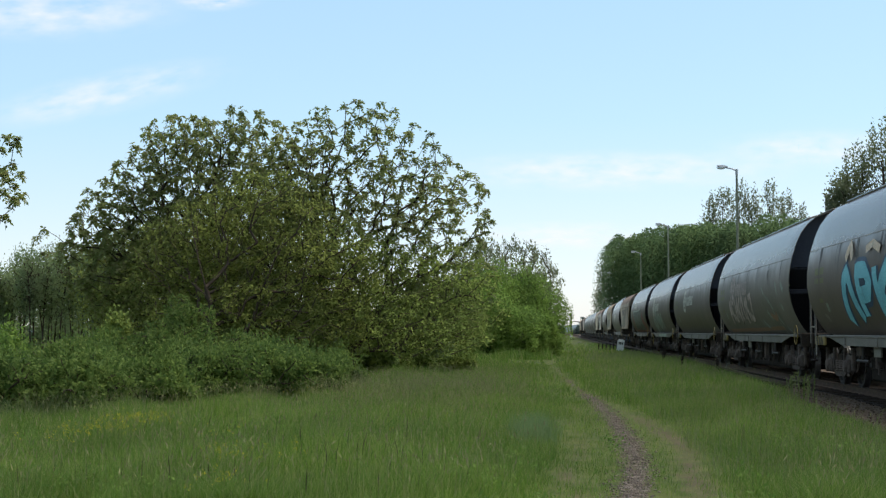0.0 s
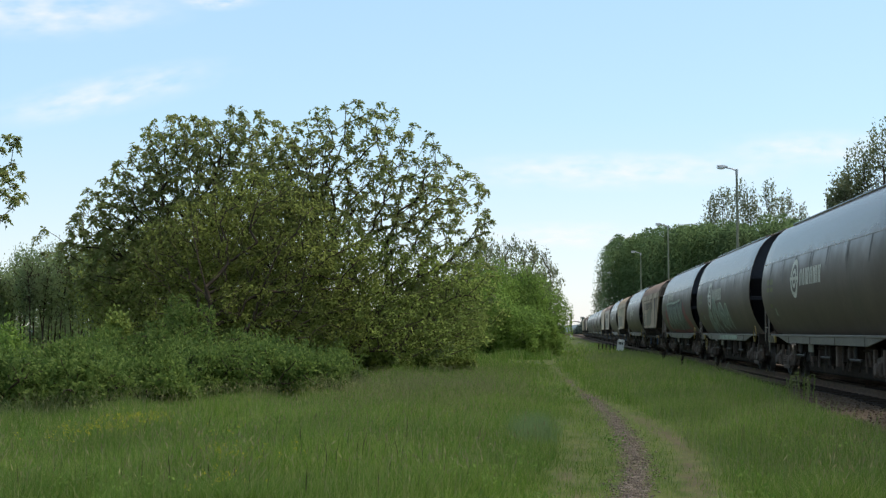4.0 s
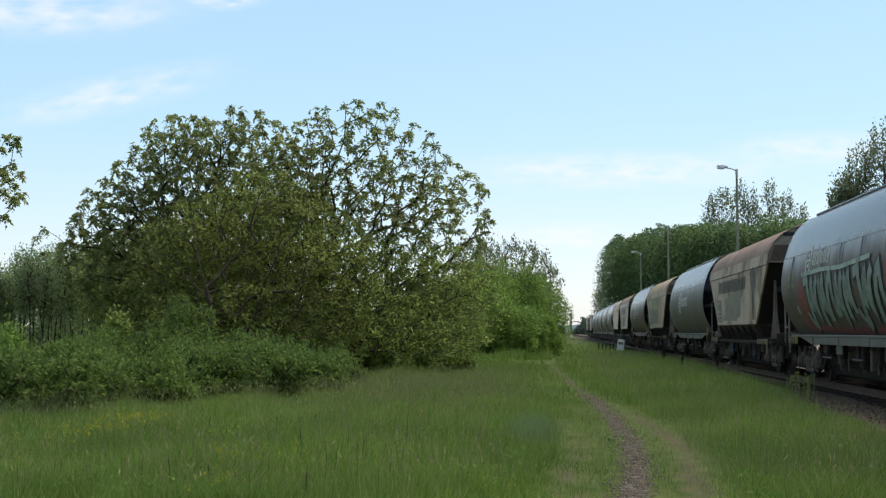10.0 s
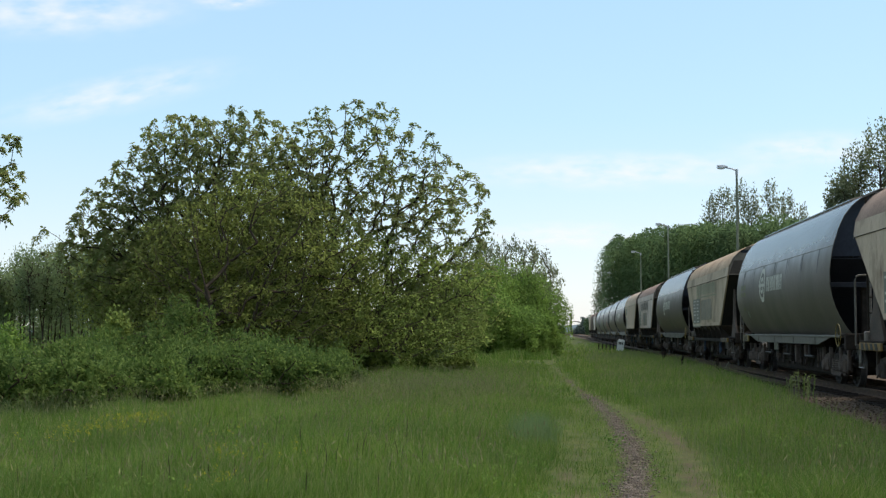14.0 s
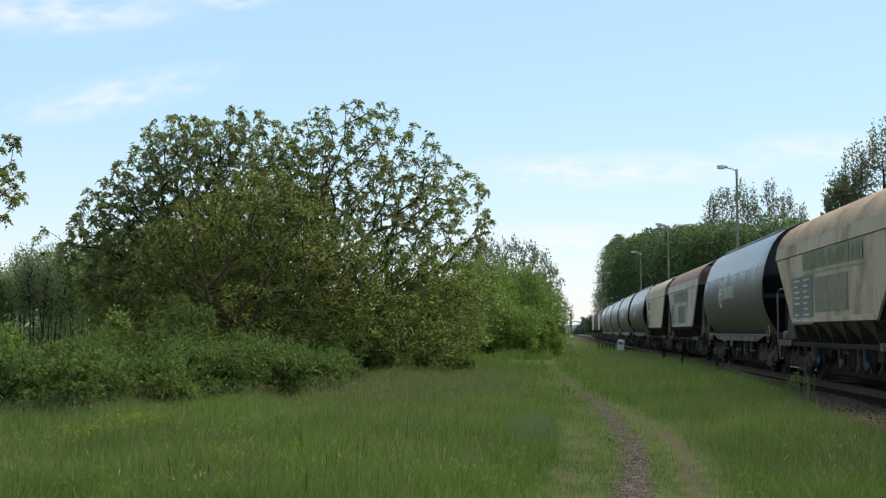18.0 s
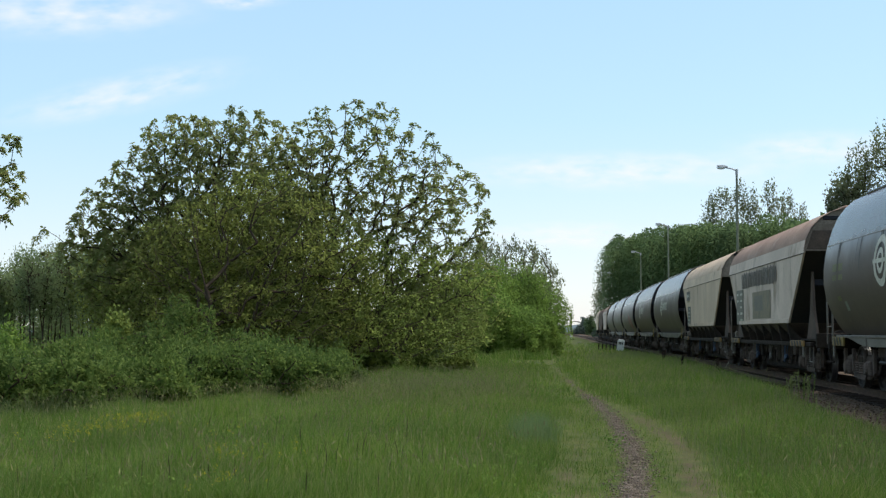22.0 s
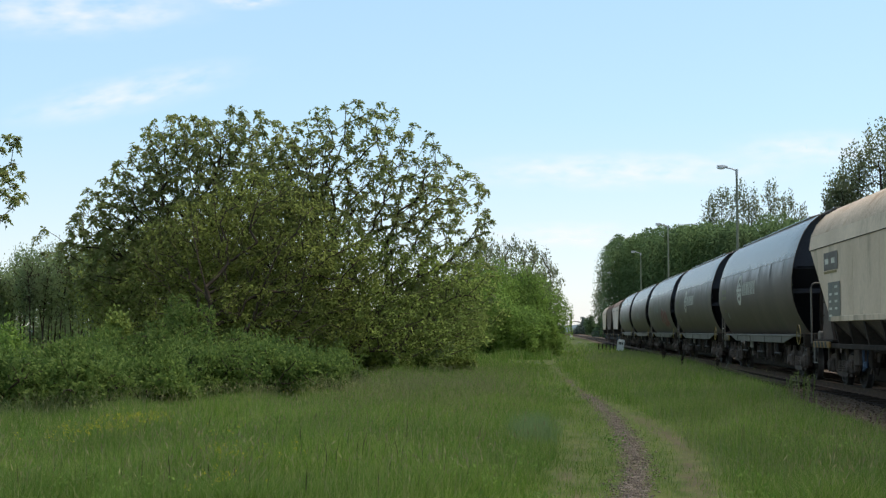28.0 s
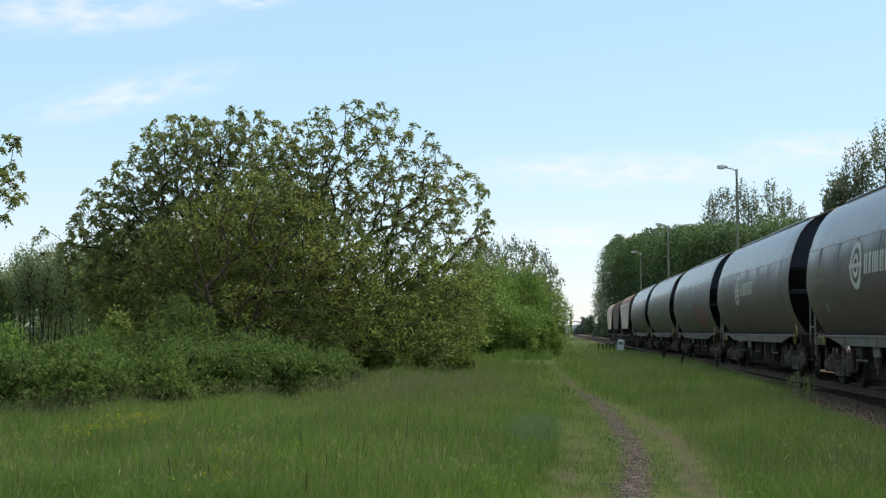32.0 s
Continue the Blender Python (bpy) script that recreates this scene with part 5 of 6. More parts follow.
    return tagged(ob, label, "cloud", "clouds", "structure")


# ---- the train ----
TANK_PROFILE = [(0.95, 1.1), (1.12, 1.306), (1.26, 1.532), (1.37, 1.768), (1.45, 2.025), (1.495, 2.313), (1.49, 2.622), (1.45, 2.93), (1.402, 3.156), (1.28, 3.537), (1.15, 3.814), (0.98, 4.04), (0.77, 4.215), (0.52, 4.318), (0.26, 4.369), (0.0, 4.39)]


def tank_half(z):
    return float(np.interp(z, [p[1] for p in TANK_PROFILE], [p[0] for p in TANK_PROFILE]))


def box_half(z):
    return 1.47


class Skin:
    """Flat paint on the side that faces the meadow: u runs from the wagon's near end (-) to its far end (+), z up."""

    def __init__(self, half):
        self.half, self.g = half, Geo()

    def at(self, u, z, lift):
        return (-(self.half(z) + lift), u, z)

    def quad(self, u0, z0, u1, z1, lift=0.008):
        k = max(1, int(abs(z1 - z0) / 0.12))
        vs = [self.at(u, z0 + (z1 - z0) * i / k, lift) for i in range(k + 1) for u in (u0, u1)]
        self.g.add(vs, [(2 * i, 2 * i + 1, 2 * i + 3, 2 * i + 2) for i in range(k)])
        return self

    def stroke(self, pts, w, lift=0.008, closed=False):
        """A brush stroke of width w through the points (u, z)."""
        fine = []
        pts = list(pts) + ([pts[0]] if closed else [])
        for (a, b), (c, d) in zip(pts, pts[1:]):
            k = max(1, int(math.hypot(c - a, d - b) / 0.12))
            fine += [(a + (c - a) * i / k, b + (d - b) * i / k) for i in range(k)]
        fine.append(pts[-1])
        vs, m = [], max(1, math.ceil(w / 0.1))
        for i, (u, z) in enumerate(fine):
            a, b = fine[max(0, i - 1)], fine[min(len(fine) - 1, i + 1)]
            du, dz = b[0] - a[0], b[1] - a[1]
            n = math.hypot(du, dz) or 1
            vs += [self.at(u - dz / n * w * k, z + du / n * w * k, lift) for k in (0.5 - j / m for j in range(m + 1))]
        self.g.add(vs, [(i * (m + 1) + j, i * (m + 1) + j + 1, (i + 1) * (m + 1) + j + 1, (i + 1) * (m + 1) + j) for i in range(len(fine) - 1) for j in range(m)])
        return self

    def ring(self, u, z, r, w, lift=0.008):
        return self.stroke([(u + r * math.cos(t), z + r * math.sin(t)) for t in np.linspace(0, 2 * math.pi, 22)[:-1]], w, lift, True)


SHAPES = {"arch": [[(0, 0), (0.3, 0.85), (0.5, 1), (0.65, 0.8), (0.9, 0.05)]], "stem_loop": [[(0.12, 0), (0.1, 1), (0.6, 0.98), (0.85, 0.72), (0.6, 0.48), (0.2, 0.45)]],
          "fork": [[(0.15, 0), (0.1, 1)], [(0.85, 1), (0.25, 0.5), (0.5, 0.3), (0.9, 0)]], "zig": [[(0.1, 0), (0.2, 0.9), (0.5, 0.3), (0.62, 1), (0.9, 0.1)]],
          "hook": [[(0.1, 0.9), (0.6, 1), (0.8, 0.6), (0.65, 0.1), (0.3, 0), (0.1, 0.3)]], "wave": [[(0, 0.2), (0.25, 0.95), (0.4, 0.4), (0.55, 0.05), (0.75, 0.8), (0.95, 0.95)]]}


def emblem(ob, half, u, z, s, mat="cream"):
    """Two rings, one in the other, with a bar across, and a row of comb-like shapes for the lettering."""
    k = Skin(half).ring(u, z, 0.52 * s, 0.17 * s).ring(u, z, 0.24 * s, 0.13 * s, 0.009)
    k.stroke([(u - 0.66 * s, z), (u + 0.66 * s, z)], 0.10 * s, 0.010)
    part("emblem", k.g, PAINT[mat], ob, "cream ring emblem")
    x = u - 0.86 * s
    for bars, w in ((2, 0.4), (1, 0.25), (3, 0.62), (2, 0.4), (3, 0.62), (2, 0.4)):
        b, t = Skin(half), (w / bars - 0.07) * s
        for i in range(bars):
            c = x - w * s * i / bars
            b.quad(c, z - 0.25 * s, c - t, z + 0.25 * s)
        part("letter_bar", b.g, PAINT[mat], ob)
        x -= (w + 0.075) * s


def spray_shapes(ob, half, row, u, z0, z1, w, pen, fill, rim, label, lean=0.0, drop=0.0):
    """Fat sprayed shapes on the side, a darker rim under their fill; u is where the first begins."""
    for wide, mat, lift, tag in ((pen * 1.55, rim, 0.008, ""), (pen, fill, 0.018, label)):
        k, i = Skin(half), 0
        for n, key in enumerate(row):
            for line in SHAPES[key]:
                dz = drop * (n % 2)
                k.stroke([(u - n * w * 0.98 - a * w * 0.9 - lean * b, z0 + dz + (z1 - z0 - dz) * b) for a, b in line], wide, lift + 0.0006 * i)
                i += 1
        part("graffiti", k.g, PAINT[mat], ob, tag)


def tags(ob, half, seed, u0, u1, z0, z1, w, mats, n, label):
    """Graffiti: fat looping lobes and flicks within a stretch of the side, the first paint over a rim of the second."""
    rng = random.Random(seed)
    lines = []
    for i in range(n):
        c = u0 + (u1 - u0) * (i + 0.5 + rng.uniform(-0.2, 0.2)) / n
        d = (u1 - u0) / n * rng.uniform(0.45, 0.75)
        a, b = z0 + rng.uniform(0, 0.25) * (z1 - z0), z1 - rng.uniform(0, 0.35) * (z1 - z0)
        lean, turns = rng.uniform(-0.5, 0.5) * d, rng.choice((0.9, 1.1, 1.35))
        lines.append([(c + lean * k + d * 0.8 * math.sin(k * 3.3 * turns + i), a + (b - a) * math.sin(math.pi * min(1, 0.12 + k * 0.95)) ** 0.8) for k in np.linspace(0, 1, 9)])
        if rng.random() < 0.6:
            lines.append([(c - d, a + 0.25 * (b - a)), (c - 0.2 * d, a + 0.4 * (b - a)), (c + d, a + 0.15 * (b - a))])
    for j, mat in enumerate(mats[::-1]):
        k = Skin(half)
        wide = w * (1.45 if len(mats) > 1 and j == 0 else 1.0)
        for f in lines:
            k.stroke(f, wide, 0.008 + 0.006 * j)
        part("graffiti", k.g, PAINT[mat], ob, label if j == len(mats) - 1 else "")


def wheel_geo():
    g = Geo()
    for s in (-1, 1):
        x = s * 0.75
        prof = [(-0.10, 0.10), (-0.10, 0.16), (-0.03, 0.19), (-0.02, 0.38), (-0.065, 0.40), (-0.065, 0.46), (0.045, 0.455), (0.045, 0.485), (0.07, 0.485), (0.07, 0.40), (0.03, 0.38), (0.02, 0.19), (0.08, 0.16), (0.08, 0.10)]
        yield [(x - s * a, r) for a, r in prof]


def running_gear(ob, spacing, keep):
    """Two bogies with their frames, and four wheelsets that turn."""
    side = Geo()
    poly = [(-1.25, 0.50), (-1.2, 0.68), (-0.75, 0.74), (-0.45, 0.60), (-0.3, 0.42), (0.3, 0.42), (0.45, 0.60), (0.75, 0.74), (1.2, 0.68), (1.25, 0.50), (0.95, 0.40), (0.6, 0.34), (0.4, 0.22), (-0.4, 0.22), (-0.6, 0.34), (-0.95, 0.40)]
    side.plate([(-0.06, y, z) for y, z in poly], (0.12, 0, 0))
    side_me = side.mesh("side_frame", M_BOGIE)
    axle_box = Geo().box((0, 0, 0), (0.24, 0.36, 0.32), 0.04).lathe([(-0.17, 0.11), (-0.13, 0.14), (0.0, 0.14)], 12, "x").mesh("axle_box", M_BOGIE)
    spring = Geo()
    for z in range(5):
        spring.lathe([(0.40 + z * 0.05, 0.085), (0.42 + z * 0.05, 0.10), (0.445 + z * 0.05, 0.085)], 10, "z")
    spring_me = spring.mesh("spring", M_BOGIE)
    hanger = Geo().box((0, 0, 0.62), (0.08, 0.09, 0.5), 0.015).tube([(0, 0, 0.4), (0.03, 0.25, 0.3)], 0.025, 5).mesh("brake_hanger", M_BOGIE)
    cover = Geo().box((0, 0, 0.27), (0.05, 1.5, 0.09), 0.02).mesh("tie_bar", M_BOGIE)
    bolster = Geo().box((0, 0, 0.62), (2.1, 0.45, 0.22), 0.03).box((0, -1.2, 0.5), (1.9, 0.1, 0.12), 0.01).box((0, 1.2, 0.5), (1.9, 0.1, 0.12), 0.01).mesh("bolster", M_UNDER)
    shoe = Geo().plate([(0, -0.05, 0.25), (0, 0.05, 0.22), (0, 0.06, 0.68), (0, -0.02, 0.70)], (0.08, 0, 0)).mesh("brake_shoe", M_UNDER)
    profs = list(wheel_geo())
    wheel_me = []
    for prof in profs:
        g = Geo().lathe(prof, 24, "x")
        n = 24
        for i in range(len(prof) - 1):
            if prof[i][1] > 0.45 and prof[i + 1][1] > 0.45:
                for j in range(n):
                    g.k[i * n + j] = 1
        for a in range(6):
            t = a * math.pi / 3
            g.box((prof[3][0] * 1.0, 0.28 * math.cos(t), 0.28 * math.sin(t)), (0.07, 0.05, 0.05), 0.008)
        wheel_me.append(g.mesh("wheel", [M_WHEEL, M_TREAD], True))
    axle_me = Geo().lathe([(-1.02, 0.06), (-0.95, 0.065), (-0.85, 0.09), (-0.7, 0.095), (0, 0.08), (0.7, 0.095), (0.85, 0.09), (0.95, 0.065), (1.02, 0.06)], 12, "x").mesh("wheelset", M_WHEEL, True)
    for s in (-1, 1):
        cy = s * spacing / 2
        bog = part("bogie", bolster, None, ob, m=pose(0, cy, 0))
        for sx in (-1, 1):
            part("side_frame", side_me, None, bog, m=pose(sx * 1.0, 0, 0))
            for w in (-0.9, 0.9):
                part("axle_box", axle_box, None, bog, m=pose(sx * 1.02, w, 0.46))
                part("brake_shoe", shoe, None, bog, m=pose(sx * 0.75, w + (0.53 if w < 0 else -0.53), 0))
            part("tie_bar", cover, None, bog, m=pose(sx * 1.0, 0, 0))
            for w in (-1.3, -0.52, 0.52, 1.3):
                part("brake_hanger", hanger, None, bog, m=pose(sx * 1.06, w, 0))
            for w in (-0.17, 0.17):
                part("spring", spring_me, None, bog, m=pose(sx * 1.03, w, -0.06))
        for w in (-0.9, 0.9):
            ws = part("wheelset", axle_me, None, ob, m=pose(0, cy + w, 0.46))
            keep.append(ws)
            for k in range(2):
                part("wheel", wheel_me[k], None, ws)


def rigging(ob, seed, reach, xs=(-1.05, 1.05)):
    """Rods, brackets, pipes and levers that hang under the frame."""
    rng = random.Random(seed)
    for x in xs:
        pipe = Geo().tube([(x * 0.92, -reach, 0.84), (x * 0.92, 0, 0.80), (x * 0.92, reach, 0.84)], 0.035, 6).tube([(x * 0.7, -reach, 0.42), (x * 0.7, reach, 0.44)], 0.03, 6)
        part("brake_pipe", pipe, M_UNDER, ob)
        for i in range(14):
            y = -reach + 2 * reach * (i + rng.uniform(0.1, 0.9)) / 14
            w, hh = rng.uniform(0.12, 0.5), rng.uniform(0.18, 0.5)
            g = Geo().box((x * rng.uniform(0.75, 1.0), y, 0.9 - hh / 2), (rng.uniform(0.08, 0.3), w, hh), 0.02)
            g.tube([(x * 0.9, y, 0.9), (x * 0.95, y + rng.uniform(-0.4, 0.4), 0.35)], 0.025, 5)
            part("bracket", g, M_BOGIE if i % 2 else M_UNDER, ob)


def buffers(ob, length):
    """Headstocks, buffers, hook and hoses at both ends."""
    for s in (-1, 1):
        e = s * length / 2
        part("headstock", Geo().box((0, e - s * 0.68, 1.02), (2.6, 0.14, 0.36), 0.015), M_UNDER, ob)
        for x in (-0.875, 0.875):
            b = part("buffer", Geo().lathe([(e - s * 0.6, 0.13), (e - s * 0.32, 0.13), (e - s * 0.31, 0.09), (e - s * 0.03, 0.09)], 12, "y", (x, 0, 1.05)), M_UNDER, ob, smooth=True)
            part("buffer_plate", Geo().lathe([(e - s * 0.035, 0.22), (e - s * 0.004, 0.20)], 16, "y", (x, 0, 1.05)), M_WHEEL, b)
        part("draw_hook", Geo().box((0, e - s * 0.35, 1.05), (0.07, 0.6, 0.12), 0.02).tube([(0, e - s * 0.1, 1.0), (0.02, e - s * 0.05, 0.75), (0, e - s * 0.3, 0.62)], 0.03, 6), M_UNDER, ob)
        for x in (-0.45, 0.45):
            part("brake_hose", Geo().tube([(x, e - s * 0.6, 0.9), (x, e - s * 0.35, 0.7), (x, e - s * 0.12, 0.62), (x, e - s * 0.02, 0.75)], 0.028, 6), M_BLACK, ob, smooth=True)


def stripes(ob, x, y, z, s, long=1.0, paint="yellow", high=0.24):
    """A step guard with yellow and black slanting stripes, its ends bent down."""
    b = high / 2
    base = Geo().box((x, y, z), (0.05, long, high), 0.012)
    e = 1 if y > 0 else -1
    base = part("step_guard", base, PAINT[paint], ob, "yellow and black striped guard")
    part("guard_leg", Geo().box((x, y + e * (long / 2 - 0.06), z - b - 0.13), (0.045, 0.08, 0.26), 0.012), M_SILL, base)
    n = max(3, int(long / 0.4))
    for i in range(n):
        c = y - long / 2 + 0.12 + (long - 0.24) * (i + 0.5) / n
        w, k = (long - 0.24) / n * 0.25, b * 0.9
        g = Geo().plate([(x + s * 0.031, c - w - k * 0.7, z - k), (x + s * 0.031, c + w - k * 0.7, z - k), (x + s * 0.031, c + w + k * 0.7, z + k), (x + s * 0.031, c - w + k * 0.7, z + k)], (s * 0.006, 0, 0))
        part("stripe", g, PAINT["black"], base)


def ring_wheel(c, r, t, n=18):
    g = Geo()
    pts = [(c[0], c[1] + r * math.cos(a), c[2] + r * math.sin(a)) for a in np.linspace(0, 2 * math.pi, n + 1)]
    g.tube(pts, t, 6, caps=False)
    for a in (0.3, 0.3 + 2.09, 0.3 + 4.19):
        g.tube([c, (c[0], c[1] + r * math.cos(a), c[2] + r * math.sin(a))], t * 0.5, 5)
    return g


def tank_wagon(label):
    """Rounded grain hopper on two bogies; origin at mid-length on the rail head, the length along y."""
    L, body = 16.5, 14.1
    ob = thing("hopper_wagon", label, "wagon", group="wagons of the train")
    wheels = []
    h = body / 2
    full = [(-x, z) for x, z in TANK_PROFILE] + [(x, z) for x, z in TANK_PROFILE[-2::-1]]
    g = Geo()
    ys = [-h, -h + 0.03] + [(-h + body * k / 10) for k in range(1, 10)] + [h - 0.03, h]
    n = len(full)
    g.v = [(x * (0.997 if i in (0, len(ys) - 1) else 1), y, z) for i, y in enumerate(ys) for x, z in full]
    g.f = [(i * n + j, i * n + j + 1, (i + 1) * n + j + 1, (i + 1) * n + j) for i in range(len(ys) - 1) for j in range(n - 1)]
    # the lip turned in at both ends
    for i, s in ((0, 1), (len(ys) - 1, -1)):
        o = len(g.v)
        g.v += [(x * 0.988, g.v[i * n][1], 1.1 + (z - 1.1) * 0.994) for x, z in full] + [(x * 0.988, g.v[i * n][1] + s * 0.45, 1.1 + (z - 1.1) * 0.994) for x, z in full]
        g.f += [(i * n + j, i * n + j + 1, o + j + 1, o + j) for j in range(n - 1)] + [(o + j, o + j + 1, o + n + j + 1, o + n + j) for j in range(n - 1)]
    g.k = [0] * len(g.f)
    shell = part("shell", g, M_TANK, ob, smooth=True)
    # weld seams round the shell and lengthwise
    low_side = [(x * 1.0015, z) for x, z in full if z <= 3.17]
    half_n = len(low_side) // 2
    for y in (-h * 0.8, -h * 0.53, -h * 0.27, 0.0, h * 0.27, h * 0.53, h * 0.8):
        for rim in (low_side[:half_n], low_side[half_n:]):
            k = len(rim)
            seam = Geo().add([(x, y - 0.012, z) for x, z in rim] + [(x, y + 0.012, z) for x, z in rim], [(j, j + 1, k + j + 1, k + j) for j in range(k - 1)])
            part("seam", seam, M_TANK, shell, smooth=True)
    drip = random.Random(31)
    for y in (-h * 0.8, -h * 0.53, -h * 0.27, 0.0, h * 0.27, h * 0.53, h * 0.8):
        k = Skin(tank_half)
        for i in range(3):
            u, w, dz = y + drip.uniform(-0.1, 0.25), drip.uniform(0.03, 0.07), drip.uniform(0.25, 0.7)
            k.stroke([(u, 3.15), (u + drip.uniform(-0.03, 0.03), 3.15 - dz * 0.6), (u, 3.15 - dz)], w, 0.004 + 0.001 * i)
        part("dirt_streak", k.g, M_STREAK, shell, "dark rain streaks under the seam")
    for z in (3.156,):
        for s in (-1, 1):
            part("seam", Geo().box((s * (tank_half(z) + 0.001), 0, z), (0.014, body - 0.1, 0.022), 0.004), M_TANK, shell)
    # end walls: upright above, sloping in below, with a stiffening beam
    for s in (-1, 1):
        e = Geo()
        top = [(x * 0.97, z) for x, z in full if z >= 2.85]
        e.add([(x, s * (h - 0.42), z) for x, z in top], [tuple(range(len(top)))])
        part("end_wall", e, M_ENDTOP, ob, "blue-black end wall")
        a = Geo()
        w = 1.4
        a.plate([(-w, s * (h - 0.42), 2.9), (w, s * (h - 0.42), 2.9), (0.9, s * (h - 2.3), 1.1), (-0.9, s * (h - 2.3), 1.1)], (0, 0, -0.03))
        part("slope_sheet", a, M_END, ob)
        part("end_beam", Geo().box((0, s * (h - 0.36), 2.28), (2.86, 0.12, 0.13), 0.02), M_END, ob)
        for x in (-0.62, 0.62):
            part("end_post", Geo().box((x, s * (h - 0.5), 1.65), (0.14, 0.14, 1.2), 0.015), M_UNDER, ob)
        part("platform", Geo().box((0, s * (h + 0.05), 1.16), (2.5, 1.1, 0.05), 0.01), M_UNDER, ob)
        # ladder hoop at the corners
        for x in (-1.28, 1.28) if s > 0 else ():
            lad = Geo().tube([(x, s * (h + 0.12), 0.95), (x, s * (h + 0.12), 2.28), (x, s * (h + 0.22), 2.4), (x, s * (h + 0.56), 2.4), (x, s * (h + 0.66), 2.28), (x, s * (h + 0.66), 0.95)], 0.024, 7)
            for z in (1.35,):
                lad.tube([(x, s * (h + 0.12), z), (x, s * (h + 0.66), z)], 0.018, 5)
            part("grab_rail", lad, M_SILL, ob, smooth=True)
            stripes(ob, x * 0.99, s * (h - 0.15) - 0.25 * s, 1.02, -1 if x < 0 else 1, 1.05, "yellow", 0.2)
            part("step", Geo().box((x, s * (h + 0.33), 0.55), (0.1, 0.36, 0.04), 0.01).tube([(x, s * (h + 0.17), 1.0), (x, s * (h + 0.17), 0.55)], 0.02, 5)
                 .tube([(x, s * (h + 0.49), 1.0), (x, s * (h + 0.49), 0.55)], 0.02, 5), M_UNDER, ob)
    for x in (-1.33, 1.33):
        part("handwheel", ring_wheel((x, -h - 0.02, 1.16), 0.25, 0.012), PAINT["yellow"], ob, "yellow handbrake wheel", smooth=True)
    # roof
    walk_g = Geo().box((0, 0, 4.435), (0.6, body - 0.3, 0.03), 0.01)
    for k in range(8):
        walk_g.box((0, -h + 0.9 + k * (body - 1.8) / 7, 4.405), (0.5, 0.06, 0.05))
    part("roof_walkway", walk_g, M_SILL, ob)
    part("roof_hatch", Geo().box((-0.62, 0, 4.295), (0.3, body - 2.2, 0.06), 0.02, Matrix.Rotation(radians(-16), 4, "Y")), M_TANK, ob)
    # frame and hoppers
    for s in (-1, 1):
        sill = Geo()
        sill.plate([(s * 1.22, -h + 0.9, 1.14), (s * 1.22, h - 0.9, 1.14), (s * 1.22, h - 2.6, 0.93), (s * 1.22, -h + 2.6, 0.93)], (s * 0.03, 0, 0))
        sill.box((s * 1.2, 0, 1.13), (0.14, body - 0.3, 0.06), 0.01)
        part("side_sill", sill, M_SILL, ob, "scuffed grey side sill")
        for y in (-4.2, -1.4, 1.4, 4.2):
            part("sill_rib", Geo().box((s * 1.235, y, 1.03), (0.07, 0.06, 0.2), 0.01), M_SILL, ob)
    part("centre_beam", Geo().box((0, 0, 0.98), (0.6, L - 1.5, 0.26), 0.02), M_UNDER, ob)
    for y in (-3.0, 0.0, 3.0):
        hp = Geo()
        hp.add([(-1.1, y - 1.2, 1.1), (1.1, y - 1.2, 1.1), (1.1, y + 1.2, 1.1), (-1.1, y + 1.2, 1.1), (-0.7, y - 0.45, 0.45), (0.7, y - 0.45, 0.45), (0.7, y + 0.45, 0.45), (-0.7, y + 0.45, 0.45)],
               [(3, 2, 1, 0), (4, 5, 6, 7), (0, 1, 5, 4), (1, 2, 6, 5), (2, 3, 7, 6), (3, 0, 4, 7)])
        part("discharge_chute", hp, M_UNDER, ob)
        part("chute_lever", Geo().tube([(-1.15, y - 0.5, 0.62), (-1.15, y + 0.5, 0.62)], 0.035, 6).tube([(-1.15, y, 0.62), (-1.15, y, 0.95)], 0.03, 6), M_WHEEL, ob)
    for x in (-1.12, 1.12):
        part("data_board", Geo().box((x, 1.9, 0.82), (0.04, 0.55, 0.2), 0.005), PAINT["placard"], ob, "small grey data board")
    part("air_tank", Geo().lathe([(-2.2, 0.06), (-2.1, 0.17), (-1.2, 0.17), (-1.1, 0.06)], 12, "y", (0.95, 0, 0.75)), M_UNDER, ob, smooth=True)
    rigging(ob, 4, 4.2)
    # added dark block that shuts off the bright view beneath the frame
    part("truss", Geo().box((0, 0, 0.52), (1.5, 8.0, 0.7), 0.05), M_UNDER, ob)
    buffers(ob, L)
    running_gear(ob, 11.2, wheels)
    # small marks towards the far end, as on all of them
    for u, z, w, hh, c in ((5.9, 2.62, 0.42, 0.16, "lime"), (5.35, 2.62, 0.42, 0.16, "lime"), (5.9, 2.4, 0.42, 0.12, "lime"), (5.35, 2.4, 0.42, 0.12, "lime"), (5.7, 1.95, 0.34, 0.10, "lime"), (5.25, 1.78, 0.22, 0.2, "grey_green"),
                           (5.75, 1.55, 0.3, 0.2, "dark_grey")):
        part("marking", Skin(tank_half).quad(u - w / 2, z - hh / 2, u + w / 2, z + hh / 2).g, PAINT[c], ob)
    return ob, wheels


